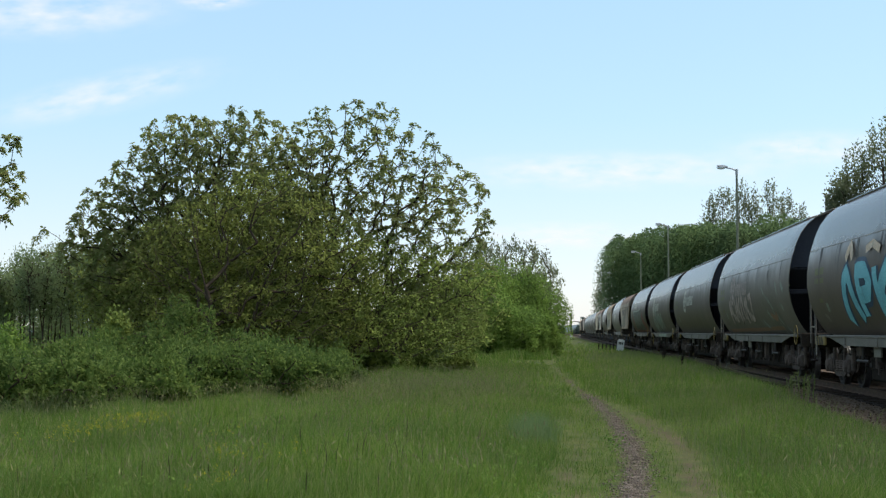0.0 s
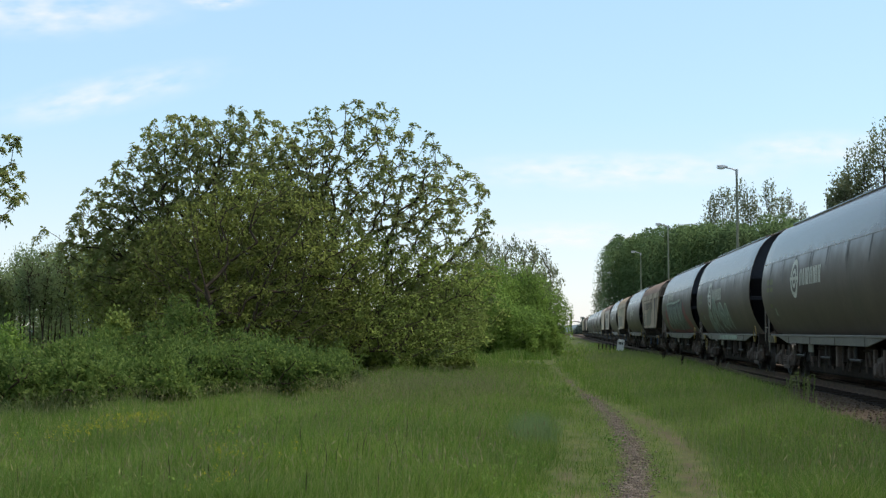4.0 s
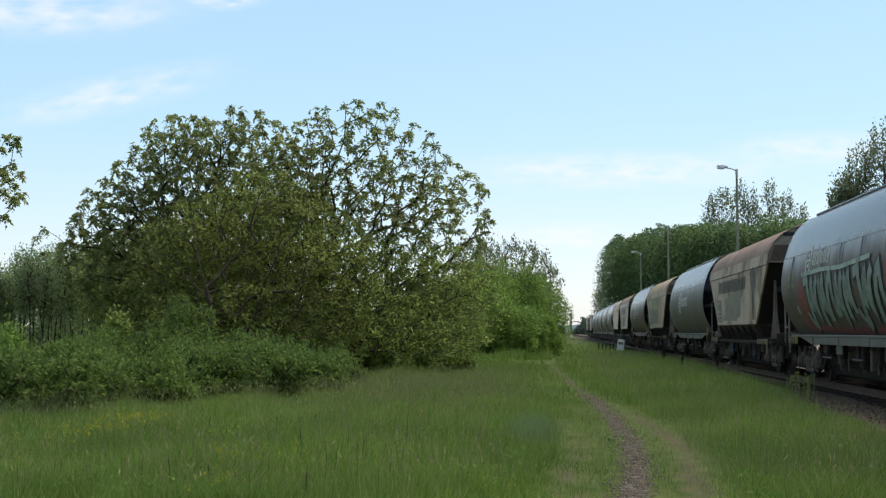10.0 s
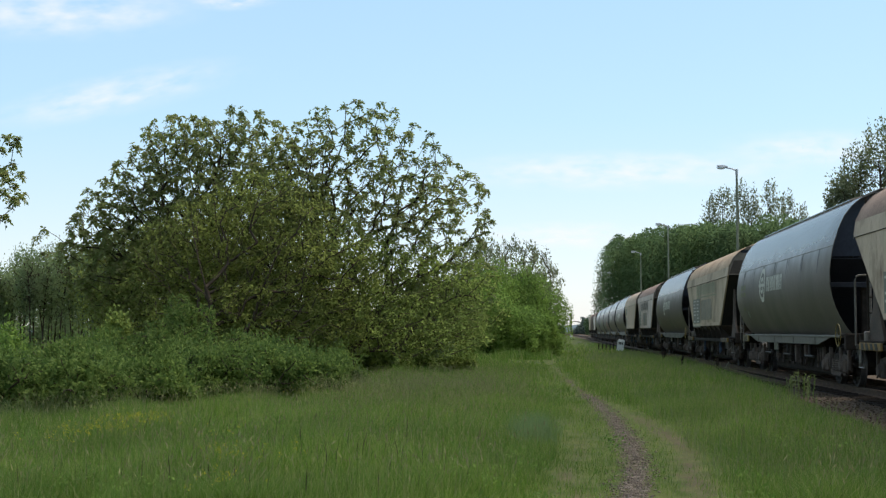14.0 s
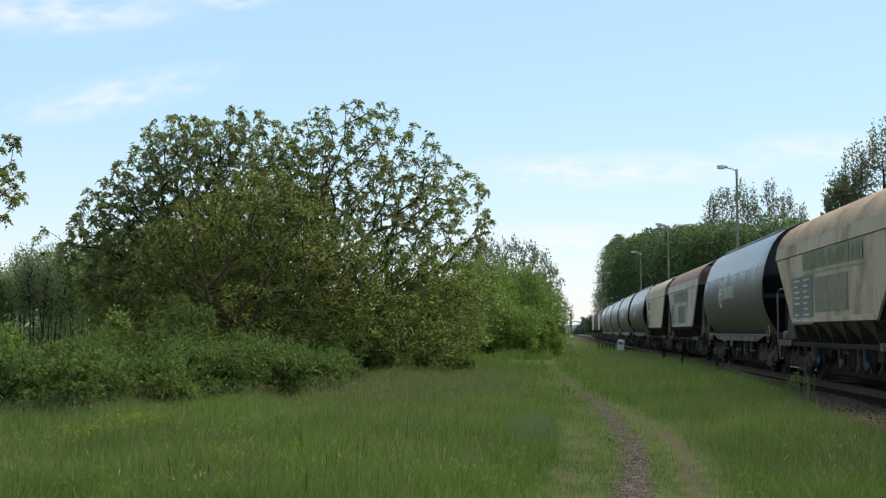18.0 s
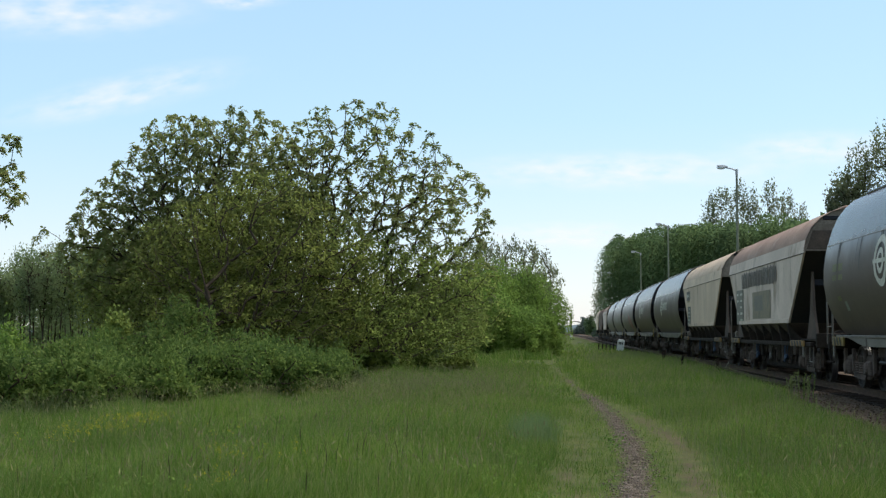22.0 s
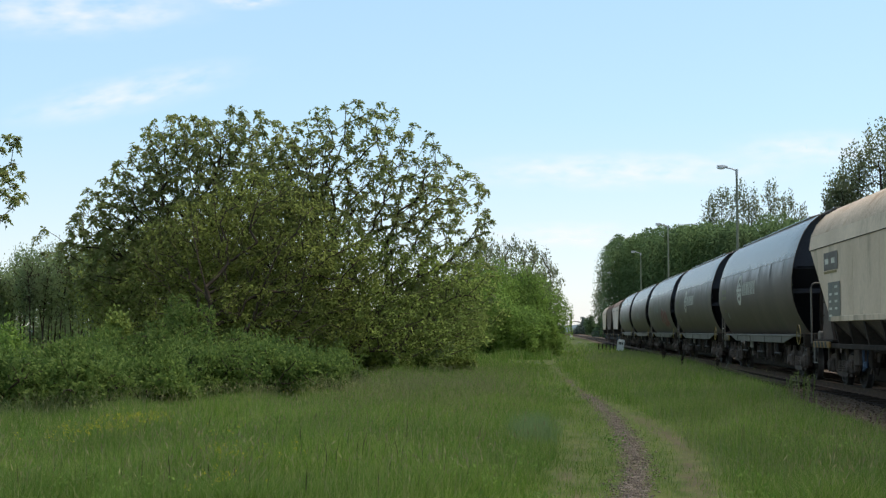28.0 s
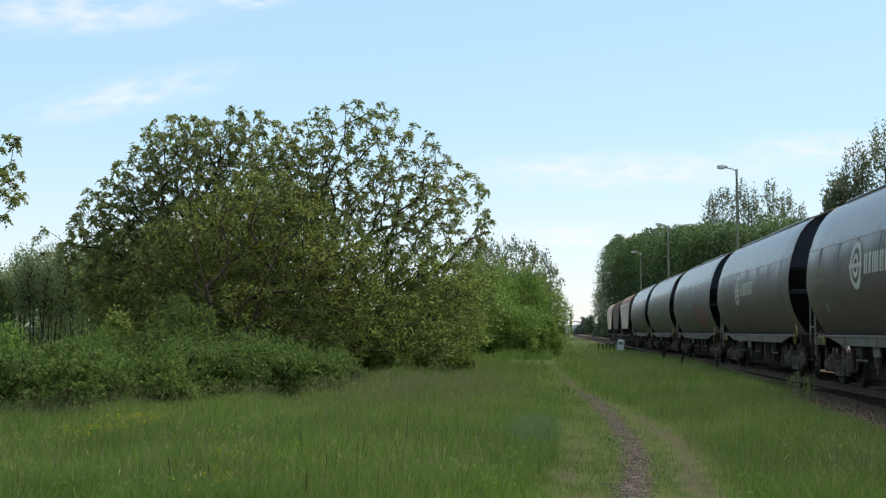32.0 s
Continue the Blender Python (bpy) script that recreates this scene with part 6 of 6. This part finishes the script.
def box_wagon(label, tone, face):
    """Grain hopper with flat trapezoid sides and a curved roof."""
    L, up, low = 15.25, 13.0, 8.6
    ob = thing("hopper_wagon", label, "wagon", group="wagons of the train")
    wheels = []
    z0, z1, hw = 1.46, 3.21, 1.47
    for s in (-1, 1):
        g = Geo().plate([(s * hw, -low / 2, z0), (s * hw, low / 2, z0), (s * hw, up / 2, z1), (s * hw, -up / 2, z1)], (-s * 0.05, 0, 0))
        wall = part("side_wall", g, M_BOX[tone], ob)
        part("top_strip", Geo().plate([(s * (hw + 0.012), -up / 2 - 0.02, z1 - 0.05), (s * (hw + 0.012), up / 2 + 0.02, z1 - 0.05), (s * (hw - 0.035), up / 2 + 0.02, z1 + 0.27), (s * (hw - 0.035), -up / 2 - 0.02, z1 + 0.27)], (-s * 0.02, 0, 0)), M_BOX[tone], wall)
        part("seam", Geo().box((s * (hw + 0.012), 0, z1 - 0.055), (0.012, up, 0.016), 0.003), M_UNDER, wall)
        part("bottom_rail", Geo().box((s * (hw + 0.004), 0, z0 + 0.06), (0.024, low - 0.05, 0.12), 0.008), M_BOX[tone], wall)
        for y in (-2.2, 0.0, 2.2):
            part("seam", Geo().box((s * (hw + 0.001), y, (z0 + z1) / 2), (0.008, 0.02, z1 - z0 - 0.2), 0.002), M_BOX[tone], wall)
    arc = [(-hw, z1), (-1.42, 3.51), (-1.28, 3.79), (-1.06, 4.02), (-0.78, 4.18), (-0.4, 4.28), (0, 4.31)]
    arc += [(-x, z) for x, z in arc[-2::-1]]
    n = len(arc)
    g = Geo()
    ys = [-up / 2 - 0.06] + [-up / 2 + up * k / 8 for k in range(1, 8)] + [up / 2 + 0.06]
    g.add([(x, y, z) for y in ys for x, z in arc], [(i * n + j, i * n + j + 1, (i + 1) * n + j + 1, (i + 1) * n + j) for i in range(len(ys) - 1) for j in range(n - 1)])
    roof = part("roof", g, M_ROOF[tone], ob, smooth=True)
    for y in (-up / 2 - 0.03, up / 2 + 0.03):
        r = Geo().add([(x * 1.004, y - 0.03, z + 0.008) for x, z in arc] + [(x * 1.004, y + 0.03, z + 0.008) for x, z in arc], [(j, j + 1, n + j + 1, n + j) for j in range(n - 1)])
        part("roof_rib", r, M_ROOF[tone], roof, smooth=True)
    part("roof_hatch", Geo().box((0, 0, 4.33), (0.7, up - 1.2, 0.10), 0.03), M_ROOF[tone], ob)
    for s in (-1, 1):
        e = Geo().plate([(x * 0.985, s * up / 2, z) for x, z in arc], (0, -s * 0.04, 0))
        wall = part("end_wall", e, M_ENDPALE, ob, "dusty upper end wall")
        part("end_slot", Geo().box((-0.55, s * (up / 2 + 0.012), 4.02), (0.9, 0.03, 0.1), 0.01), M_END, wall, "dark slot under the roof")
        part("soot_band", Geo().plate([(-1.40, s * (up / 2 + 0.006), 3.25), (1.40, s * (up / 2 + 0.006), 3.25), (1.25, s * (up / 2 + 0.006), 3.71), (-1.25, s * (up / 2 + 0.006), 3.71)], (0, s * 0.006, 0)), M_POST if tone != "beige" else M_ENDPALE, wall)
        hpl = Geo().plate([(-1.44, s * (up / 2 - 0.05), z1), (1.44, s * (up / 2 - 0.05), z1), (1.44, s * low / 2, z0), (-1.44, s * low / 2, z0)], (0, -s * 0.05, -0.03))
        part("slope_sheet", hpl, M_ENDSHADE, ob, "sloping end sheet coloured near-black for its shade")
        lo2 = Geo().plate([(-1.44, s * low / 2, z0), (1.44, s * low / 2, z0), (0.9, s * (low / 2 - 1.0), 0.9), (-0.9, s * (low / 2 - 1.0), 0.9)], (0, -s * 0.03, -0.03))
        part("lower_slope", lo2, M_HOPPER, ob)
        for x in (-1.2, 1.14):
            gusset = [(x, s * (up / 2 - 1.15), 1.06), (x, s * (up / 2 + 0.1), 1.06), (x, s * (up / 2 - 0.3), 1.75), (x, s * (up / 2 - 0.46), 2.72), (x, s * (up / 2 - 0.52), 2.72), (x, s * (up / 2 - 0.72), 1.75)]
            part("end_post", Geo().plate(gusset, (0.06, 0, 0)), M_POST, ob, "dusty rust-brown gusset post")
        part("end_brace", Geo().plate([(0.5, s * (up / 2 - 0.62), 1.1), (0.68, s * (up / 2 - 0.62), 1.1), (1.26, s * (up / 2 - 0.95), 1.75), (1.14, s * (up / 2 - 0.95), 1.8)], (0, -s * 0.08, 0)), M_POST, ob, "slanting brace")
        if s > 0:
            for e in (-1, 1):
                y = s * (up / 2 + 0.5)
                part("grab_rail", Geo().tube([(e * 1.36, y, 0.95), (e * 1.36, y, 2.3), (e * 1.33, y, 2.38), (e * 1.27, y, 2.41), (e * 1.14, y, 2.41), (e * 1.08, y, 2.38), (e * 1.05, y, 2.3), (e * 1.05, y, 0.95)], 0.022, 7), M_SILL, ob, smooth=True)
        part("end_beam", Geo().box((0, s * (up / 2 - 0.55), 2.45), (2.3, 0.12, 0.16), 0.02), M_END, ob)
        part("platform", Geo().box((0, s * (up / 2 - 0.55), 1.03), (2.6, 1.9, 0.05), 0.01), M_UNDER, ob)
        if s > 0:
            part("equipment_box", Geo().box((-1.2, s * (up / 2 + 0.05), 1.1), (0.18, 0.2, 0.3), 0.03), PAINT["dark_grey"], ob, "grey equipment box")
        for x in (-1.34, 1.34):
            stripes(ob, x * 1.085, s * (up / 2 - 1.1), 0.94, -1 if x < 0 else 1, 1.7, "hazard", 0.15)
            part("step", Geo().tube([(x, s * (up / 2 - 0.1), 0.95), (x, s * (up / 2 - 0.1), 0.5), (x, s * (up / 2 + 0.3), 0.5), (x, s * (up / 2 + 0.3), 0.95)], 0.025, 6), M_SILL, ob)
        ladx = -1.2
        lad = Geo()
        for x in (ladx, ladx + 0.4):
            lad.tube([(x, s * (up / 2 + 0.09), 1.1), (x, s * (up / 2 + 0.09), 4.0)], 0.025, 6)
        for k in range(9):
            lad.tube([(ladx, s * (up / 2 + 0.09), 1.3 + k * 0.32), (ladx + 0.4, s * (up / 2 + 0.09), 1.3 + k * 0.32)], 0.016, 5)
        if s > 0:
            part("ladder", lad, M_UNDER, ob)
    # lower hopper with slanting ribs
    for s in (-1, 1):
        g = Geo().plate([(s * 1.44, -low / 2, z0), (s * 1.44, low / 2, z0), (s * 0.95, low / 2 - 0.6, 0.92), (s * 0.95, -low / 2 + 0.6, 0.92)], (-s * 0.03, 0, -0.02))
        part("hopper_sheet", g, M_HOPPER, ob, "rust-stained hopper sheet")
        k = 7
        for i in range(k):
            y = -low / 2 + 0.25 + (low - 0.5) * i / (k - 1)
            rib = Geo().plate([(s * 1.47, y - 0.05, z0), (s * 1.36, y - 0.05, 0.95), (s * 0.98, y - 0.05, 0.95)], (0, 0.10, 0))
            part("rib", rib, M_UNDER, ob)
        part("side_sill", Geo().box((s * 1.36, 0, 0.92), (0.10, L - 1.6, 0.11), 0.015), M_UNDER, ob)
    part("centre_beam", Geo().box((0, 0, 0.9), (0.6, L - 1.5, 0.26), 0.02), M_UNDER, ob)
    for y in (-2.4, 0.0, 2.4):
        part("discharge_chute", Geo().add([(-0.9, y - 0.9, 0.92), (0.9, y - 0.9, 0.92), (0.9, y + 0.9, 0.92), (-0.9, y + 0.9, 0.92), (-0.6, y - 0.4, 0.38), (0.6, y - 0.4, 0.38), (0.6, y + 0.4, 0.38), (-0.6, y + 0.4, 0.38)],
             [(3, 2, 1, 0), (4, 5, 6, 7), (0, 1, 5, 4), (1, 2, 6, 5), (2, 3, 7, 6), (3, 0, 4, 7)]), M_UNDER, ob)
        part("chute_lever", Geo().tube([(-1.2, y - 0.25, 0.86), (-1.22, y - 0.2, 0.5), (-1.22, y + 0.05, 0.42), (-1.2, y + 0.15, 0.86)], 0.026, 6).box((-1.2, y - 0.05, 0.55), (0.1, 0.14, 0.14), 0.03), PAINT["blue"] if y else M_SILL, ob)
    rigging(ob, 6, 3.6)
    # the same added block, keeping the gap under this frame dark
    part("truss", Geo().box((0, 0, 0.5), (1.5, 7.0, 0.66), 0.05), M_UNDER, ob)
    buffers(ob, L)
    running_gear(ob, 10.2, wheels)
    face(ob)
    return ob, wheels


def lettering(ob, u0, u1, z, h, mat, seed):
    """A row of bars as heavy as the faded lettering."""
    rng = random.Random(seed)
    u, n = u0, 13
    w = (u0 - u1) / n
    for i in range(n):
        hh, t = h * rng.uniform(0.92, 1.06), w * 0.3
        k = Skin(box_half).quad(u, z - hh / 2, u - t, z + hh / 2, 0.022)
        k.quad(u - w * 0.84 + t, z - hh * 0.5, u - w * 0.84, z + hh * rng.uniform(0.4, 0.5), 0.022)
        if i % 2:
            k.quad(u - t * 1.05, z + hh * 0.2, u - w * 0.8 + t, z + hh * 0.42, 0.022)
        part("letter_bar", k.g, PAINT[mat], ob)
        u -= w


def placard(ob, u, z, w, h, mat="placard", lines=5):
    """A data panel with two columns of short bars for its small print."""
    p = part("placard", Skin(box_half).quad(u + w / 2, z - h / 2, u - w / 2, z + h / 2, 0.014).g, PAINT[mat], ob, "grey data panel")
    rng = random.Random(int(u * 100 + w * 10))
    for i in range(lines):
        c = z + h / 2 - h * (i + 0.7) / (lines + 0.4)
        for a, b in ((0.40, 0.08), (-0.06, -0.40)):
            if lines == 1 or rng.random() < 0.8:
                e = b + (a - b) * rng.uniform(0, 0.5)
                part("text_bar", Skin(box_half).quad(u + w * a, c - h * 0.15 / lines, u + w * e, c + h * 0.15 / lines, 0.02).g, PAINT["cream"], p)


def face_rusty(ob):
    lettering(ob, 3.9, -2.5, 2.8, 0.42, "tar", 2)
    patch = Skin(box_half).stroke([(2.3, 2.04), (0.5, 2.0), (-1.3, 2.06)], 0.7, 0.010).stroke([(1.7, 2.3), (0.2, 2.42), (-1.6, 2.5)], 0.3, 0.0106).stroke([(2.7, 1.72), (1.2, 1.66), (-0.2, 1.7)], 0.16, 0.0112)
    part("stain", patch.g, PAINT["mud"], ob, "olive-brown overpainted patch with ragged edges")
    spill = Skin(box_half).stroke([(-3.72, 3.15), (-3.82, 2.72)], 0.7, 0.012).stroke([(-4.2, 3.15), (-4.22, 2.92), (-4.02, 2.6)], 0.34, 0.0126).stroke([(-3.9, 2.8), (-3.86, 2.42)], 0.5, 0.0132)
    spill.stroke([(-3.86, 2.5), (-3.78, 2.1)], 0.3, 0.0138).stroke([(-3.78, 2.15), (-3.72, 1.74)], 0.17, 0.0144)
    part("stain", spill.g, PAINT["tar"], ob, "dark brown spill running down from the roof")
    placard(ob, 3.75, 1.95, 0.9, 0.8)


def face_moss(ob):
    part("stain", Skin(box_half).stroke([(2.7, 2.62), (1.5, 2.63), (-3.4, 2.62)], 0.05, 0.012).g, PAINT["moss"], ob, "faded greenish line over the lettering")
    lettering(ob, 2.7, -3.4, 2.92, 0.42, "moss", 5)
    placard(ob, 2.85, 2.0, 2.5, 1.18, lines=8)
    part("stain", Skin(box_half).quad(1.4, 1.7, -2.0, 2.5, 0.012).g, PAINT["mud"], ob, "muddy patch")


def face_grey(ob):
    lettering(ob, 3.55, -2.8, 2.84, 0.5, "dark_grey", 7)
    part("stain", Skin(box_half).quad(1.5, 1.62, -1.7, 2.42, 0.012).g, PAINT["mud"], ob, "brownish overpainted panel")
    part("stain", Skin(box_half).quad(1.05, 1.85, -0.4, 2.3, 0.018).g, PAINT["placard"], ob)
    placard(ob, 4.05, 2.02, 1.5, 1.1)


def face_beige(ob):
    placard(ob, 4.2, 2.8, 1.4, 0.4, "dark_grey", 1)
    part("marking", Skin(box_half).quad(4.9, 2.53, 3.6, 2.58, 0.014).g, PAINT["yellow"], ob)
    placard(ob, 3.9, 1.9, 1.2, 0.85)


def face_plain(ob):
    placard(ob, 3.6, 1.95, 0.7, 0.7)


def deco(kind, ob):
    if kind == "turquoise":
        spray_shapes(ob, tank_half, ("arch", "stem_loop", "fork", "hook"), 3.5, 1.42, 2.48, 1.45, 0.34, "turquoise", "blue", "big turquoise spray-painted shapes with dark rims", drop=0.12)
        part("graffiti", Skin(tank_half).stroke([(2.9, 2.75), (2.6, 3.05), (2.3, 2.75)], 0.22, 0.03).stroke([(1.2, 2.85), (0.7, 2.95), (0.1, 2.8)], 0.16, 0.03).g, PAINT["peach"], ob, "peach spray-painted arcs")
    elif kind == "pink":
        emblem(ob, tank_half, 3.2, 2.6, 0.8, "dust_pink")
        spray_shapes(ob, tank_half, ("zig", "hook", "wave", "arch", "zig", "hook"), 4.3, 1.5, 2.35, 0.86, 0.2, "dust_pink", "dark_grey", "dull pink spray-painted shapes with dark rims", 0.3, 0.1)
        k, r = Skin(tank_half), random.Random(8)
        for i in range(16):
            u, z = r.uniform(-6.2, -1.3), r.uniform(1.35, 2.6)
            k.stroke([(u, z), (u - r.uniform(0.2, 0.5), z - r.uniform(0.15, 0.4))], r.uniform(0.05, 0.16), 0.006 + 0.0006 * i)
        part("stain", k.g, PAINT["grey_green"], ob, "faded scrubbed paint streaks")
        part("stain", Skin(tank_half).stroke([(6.2, 1.28), (0, 1.3), (-4.5, 1.34)], 0.1, 0.006).stroke([(-3.6, 1.7), (-4.2, 1.6), (-4.6, 1.72)], 0.16, 0.02).g, PAINT["rust_streak"], ob, "rusty streaks above the sill")
    elif kind == "pale":
        emblem(ob, tank_half, 2.75, 2.6, 0.85)
        tags(ob, tank_half, 9, 3.6, -1.9, 1.15, 2.45, 0.3, ("grey_green", "pale_green"), 6, "pale green spray-painted lobes with a lighter rim")
        part("discharge_wheel", ring_wheel((-1.3, 5.4, 0.72), 0.24, 0.014), PAINT["yellow"], ob, "yellow discharge handwheel", smooth=True)
        part("graffiti", Geo().box((-1.262, -0.6, 1.04), (0.012, 4.4, 0.15), 0.004), PAINT["pale_green"], ob, "pale green spray on the sill")
    elif kind == "green_red":
        part("graffiti", Skin(tank_half).stroke([(5.0, 1.3), (4.5, 2.3), (4.0, 1.3)], 0.6, 0.005).stroke([(-3.6, 2.4), (-4.4, 1.9), (-5.8, 1.3)], 0.6, 0.005).stroke([(4.6, 1.32), (0, 1.25), (-5.0, 1.28)], 0.14, 0.0065).g, PAINT["red"], ob, "dull red sprayed wedges")
        spray_shapes(ob, tank_half, ("hook", "wave", "zig", "arch", "wave", "zig", "hook", "wave", "arch"), 4.3, 1.35, 2.55, 0.88, 0.26, "grey_green", "black", "grey-green spray-painted shapes with dark rims", 0.25, 0.15)
        part("graffiti", Skin(tank_half).stroke([(4.2, 2.62), (2.0, 2.66), (0, 2.62), (-2.6, 2.72)], 0.1, 0.03).g, PAINT["pale_green"], ob, "pale line over the shapes")
        emblem(ob, tank_half, 3.6, 2.95, 0.6)
    elif kind == "red":
        tags(ob, tank_half, 15, -1.4, -5.2, 1.35, 2.5, 0.2, ("red", "dust_pink"), 5, "dull red spray-painted scrawl")
        tags(ob, tank_half, 16, 2.6, -0.4, 2.1, 2.75, 0.09, ("grey_green",), 4, "faint grey scrawl")
    elif kind == "faint":
        tags(ob, tank_half, 18, 2.4, -1.5, 1.9, 2.6, 0.10, ("grey_green",), 5, "faint grey scrawl")
    elif kind == "emblem":
        emblem(ob, tank_half, 2.0, 2.58, 0.82)


# order from the head of the train to its tail
TRAIN = [("tank", "turquoise", "grey rounded grain wagon with turquoise graffiti"), ("tank", "pink", "grey rounded grain wagon with dull pink scrawl"),
         ("tank", "emblem", "clean grey rounded grain wagon with white emblem"), ("tank", "pale", "grey rounded grain wagon with pale green graffiti"),
         ("tank", "green_red", "grey rounded grain wagon with green and red graffiti"), ("rusty", face_rusty, "ochre flat-sided grain wagon with rusty roof"),
         ("tank", "emblem", "dusty grey rounded grain wagon with white emblem"), ("ochre", face_moss, "ochre flat-sided grain wagon with faded green lettering"),
         ("tank", "emblem", "dark grey rounded grain wagon with white emblem"), ("grey", face_grey, "pale grey flat-sided grain wagon with brown roof"),
         ("beige", face_beige, "cream flat-sided grain wagon with small dark panels"), ("tank", "emblem", "green-grey rounded grain wagon with white emblem"),
         ("tank", "emblem", "grey rounded grain wagon with white emblem"), ("tank", "red", "grey rounded grain wagon with reddish graffiti"),
         ("tank", "faint", "grey rounded grain wagon with faint scrawl"), ("tank", "faint", "dull grey rounded grain wagon with faint scrawl"),
         ("grey", face_plain, "off-white flat-sided grain wagon"), ("brown", face_plain, "rust-brown flat-sided grain wagon"), ("beige", face_plain, "beige flat-sided grain wagon at the tail of the train")]
FIRST_NEAR = 49.6 - 33.0            # where the first wagon's near body end would stand with nothing rolled
wagons = []                          # wagon, wheelsets, place of its middle at the start


def build_train():
    tank0, tank_wheels = tank_wagon("")
    used = False
    y = FIRST_NEAR - 1.25
    for form, look_of, label in TRAIN:
        length = 16.5 if form == "tank" else 15.25
        mid = y + length / 2
        if form == "tank":
            if not used:
                ob, used, ws = tank0, True, tank_wheels
            else:
                ob = copy_thing(bare, Matrix())
                ws = [c for c in ob.children if c.name.startswith("wheelset")]
            if ob is tank0:
                bare = ob
                plain = copy_thing(tank0, Matrix())
                bare = plain
            ob["label"] = label
            deco(look_of, ob)
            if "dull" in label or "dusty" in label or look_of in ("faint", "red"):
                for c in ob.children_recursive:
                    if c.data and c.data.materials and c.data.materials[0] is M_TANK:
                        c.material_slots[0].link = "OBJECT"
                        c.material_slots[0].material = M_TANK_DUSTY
        else:
            ob, ws = box_wagon(label, form, look_of)
        wagons.append((ob, ws, mid))
        y += length
    for o in [*plain.children_recursive, plain]:
        bpy.data.objects.remove(o)


# metres that the train has rolled on, second by second
ROLLED = (-1.3, 5.5, 12.25, 18.75, 25.05, 31.15, 37.23, 43.27, 49.29, 55.28, 61.26, 67.22, 73.16, 79.05, 84.85, 90.58, 96.22, 101.84, 107.48, 113.13, 118.82, 124.48,
          130.09, 135.56, 140.78, 145.73, 150.39, 154.82, 159.08, 163.22, 167.27, 171.25, 175.13)


def rolled(t):
    i = min(int(t), 31)
    p = [ROLLED[max(0, min(32, i + k))] for k in (-1, 0, 1, 2)]
    if i == 0:
        p[0] = 2 * p[1] - p[2]
    if i == 31:
        p[3] = 2 * p[2] - p[1]
    u = t - i
    return p[1] + 0.5 * u * (p[2] - p[0] + u * (2 * p[0] - 5 * p[1] + 4 * p[2] - p[3] + u * (3 * (p[1] - p[2]) + p[3] - p[0])))


def motions():
    for ob, wheelsets, mid in wagons:
        rows = []
        for t in range(33):
            y = mid - rolled(t)
            rows.append((t, pose(TRACK_X + bend(y), y, RAIL_Z, 0, 0, -math.degrees(math.atan((bend(y + 6) - bend(y - 6)) / 12)))))
        walk(ob, rows)
        for ws in wheelsets:
            c = ws.matrix_basis.translation
            # the turn that rolls towards the camera's side
            walk(ws, [(k / 10, Matrix.Translation(c) @ Matrix.Rotation(rolled(k / 10) / 0.46, 4, "X")) for k in range(321)])
    for n, (ob, deg) in enumerate(swaying):
        m, rows = ob.matrix_basis.copy(), []
        for t in range(33):
            a = deg * (math.sin(t * 1.9 + n) * 0.45 + math.sin(t * 0.43 + 0.6 * n) * 0.55)
            b = deg * 0.5 * math.sin(t * 1.3 + 2.1 * n)
            rows.append((t, m @ pose(0, 0, 0, b, a, 0)))
        walk(ob, rows)
    for ob, dx in drifting:
        m = ob.matrix_basis.copy()
        walk(ob, [(0.0, m), (32.0, Matrix.Translation((dx, 0, 0)) @ m)])


# ---- build ----
build_ground()
build_track()
build_trackside()
build_trees()
build_forest()
build_train()
build_grass()
drifting = [
    (cloud("cloud", (-1040, 2600, 668), 360, 74, 1, 0.85, "bright white cloud bank high in the sky"), 80),
    (cloud("cloud", (-915, 2600, 492), 340, 56, 2, 0.65, "thin white cloud streak", 11), 68),
    (cloud("cloud", (-680, 2600, 684), 120, 28, 5, 0.6, "small white cloud wisp"), 80),
    (cloud("cloud", (140, 2700, 334), 470, 52, 3, 0.8, "long flat white cloud near the horizon"), 18),
    (cloud("cloud", (40, 2800, 206), 280, 40, 4, 0.9, "flat hazy cloud over the horizon"), 16),
    (cloud("cloud", (560, 2700, 375), 260, 50, 6, 0.7, "flat hazy white cloud"), 18),
]

motions()
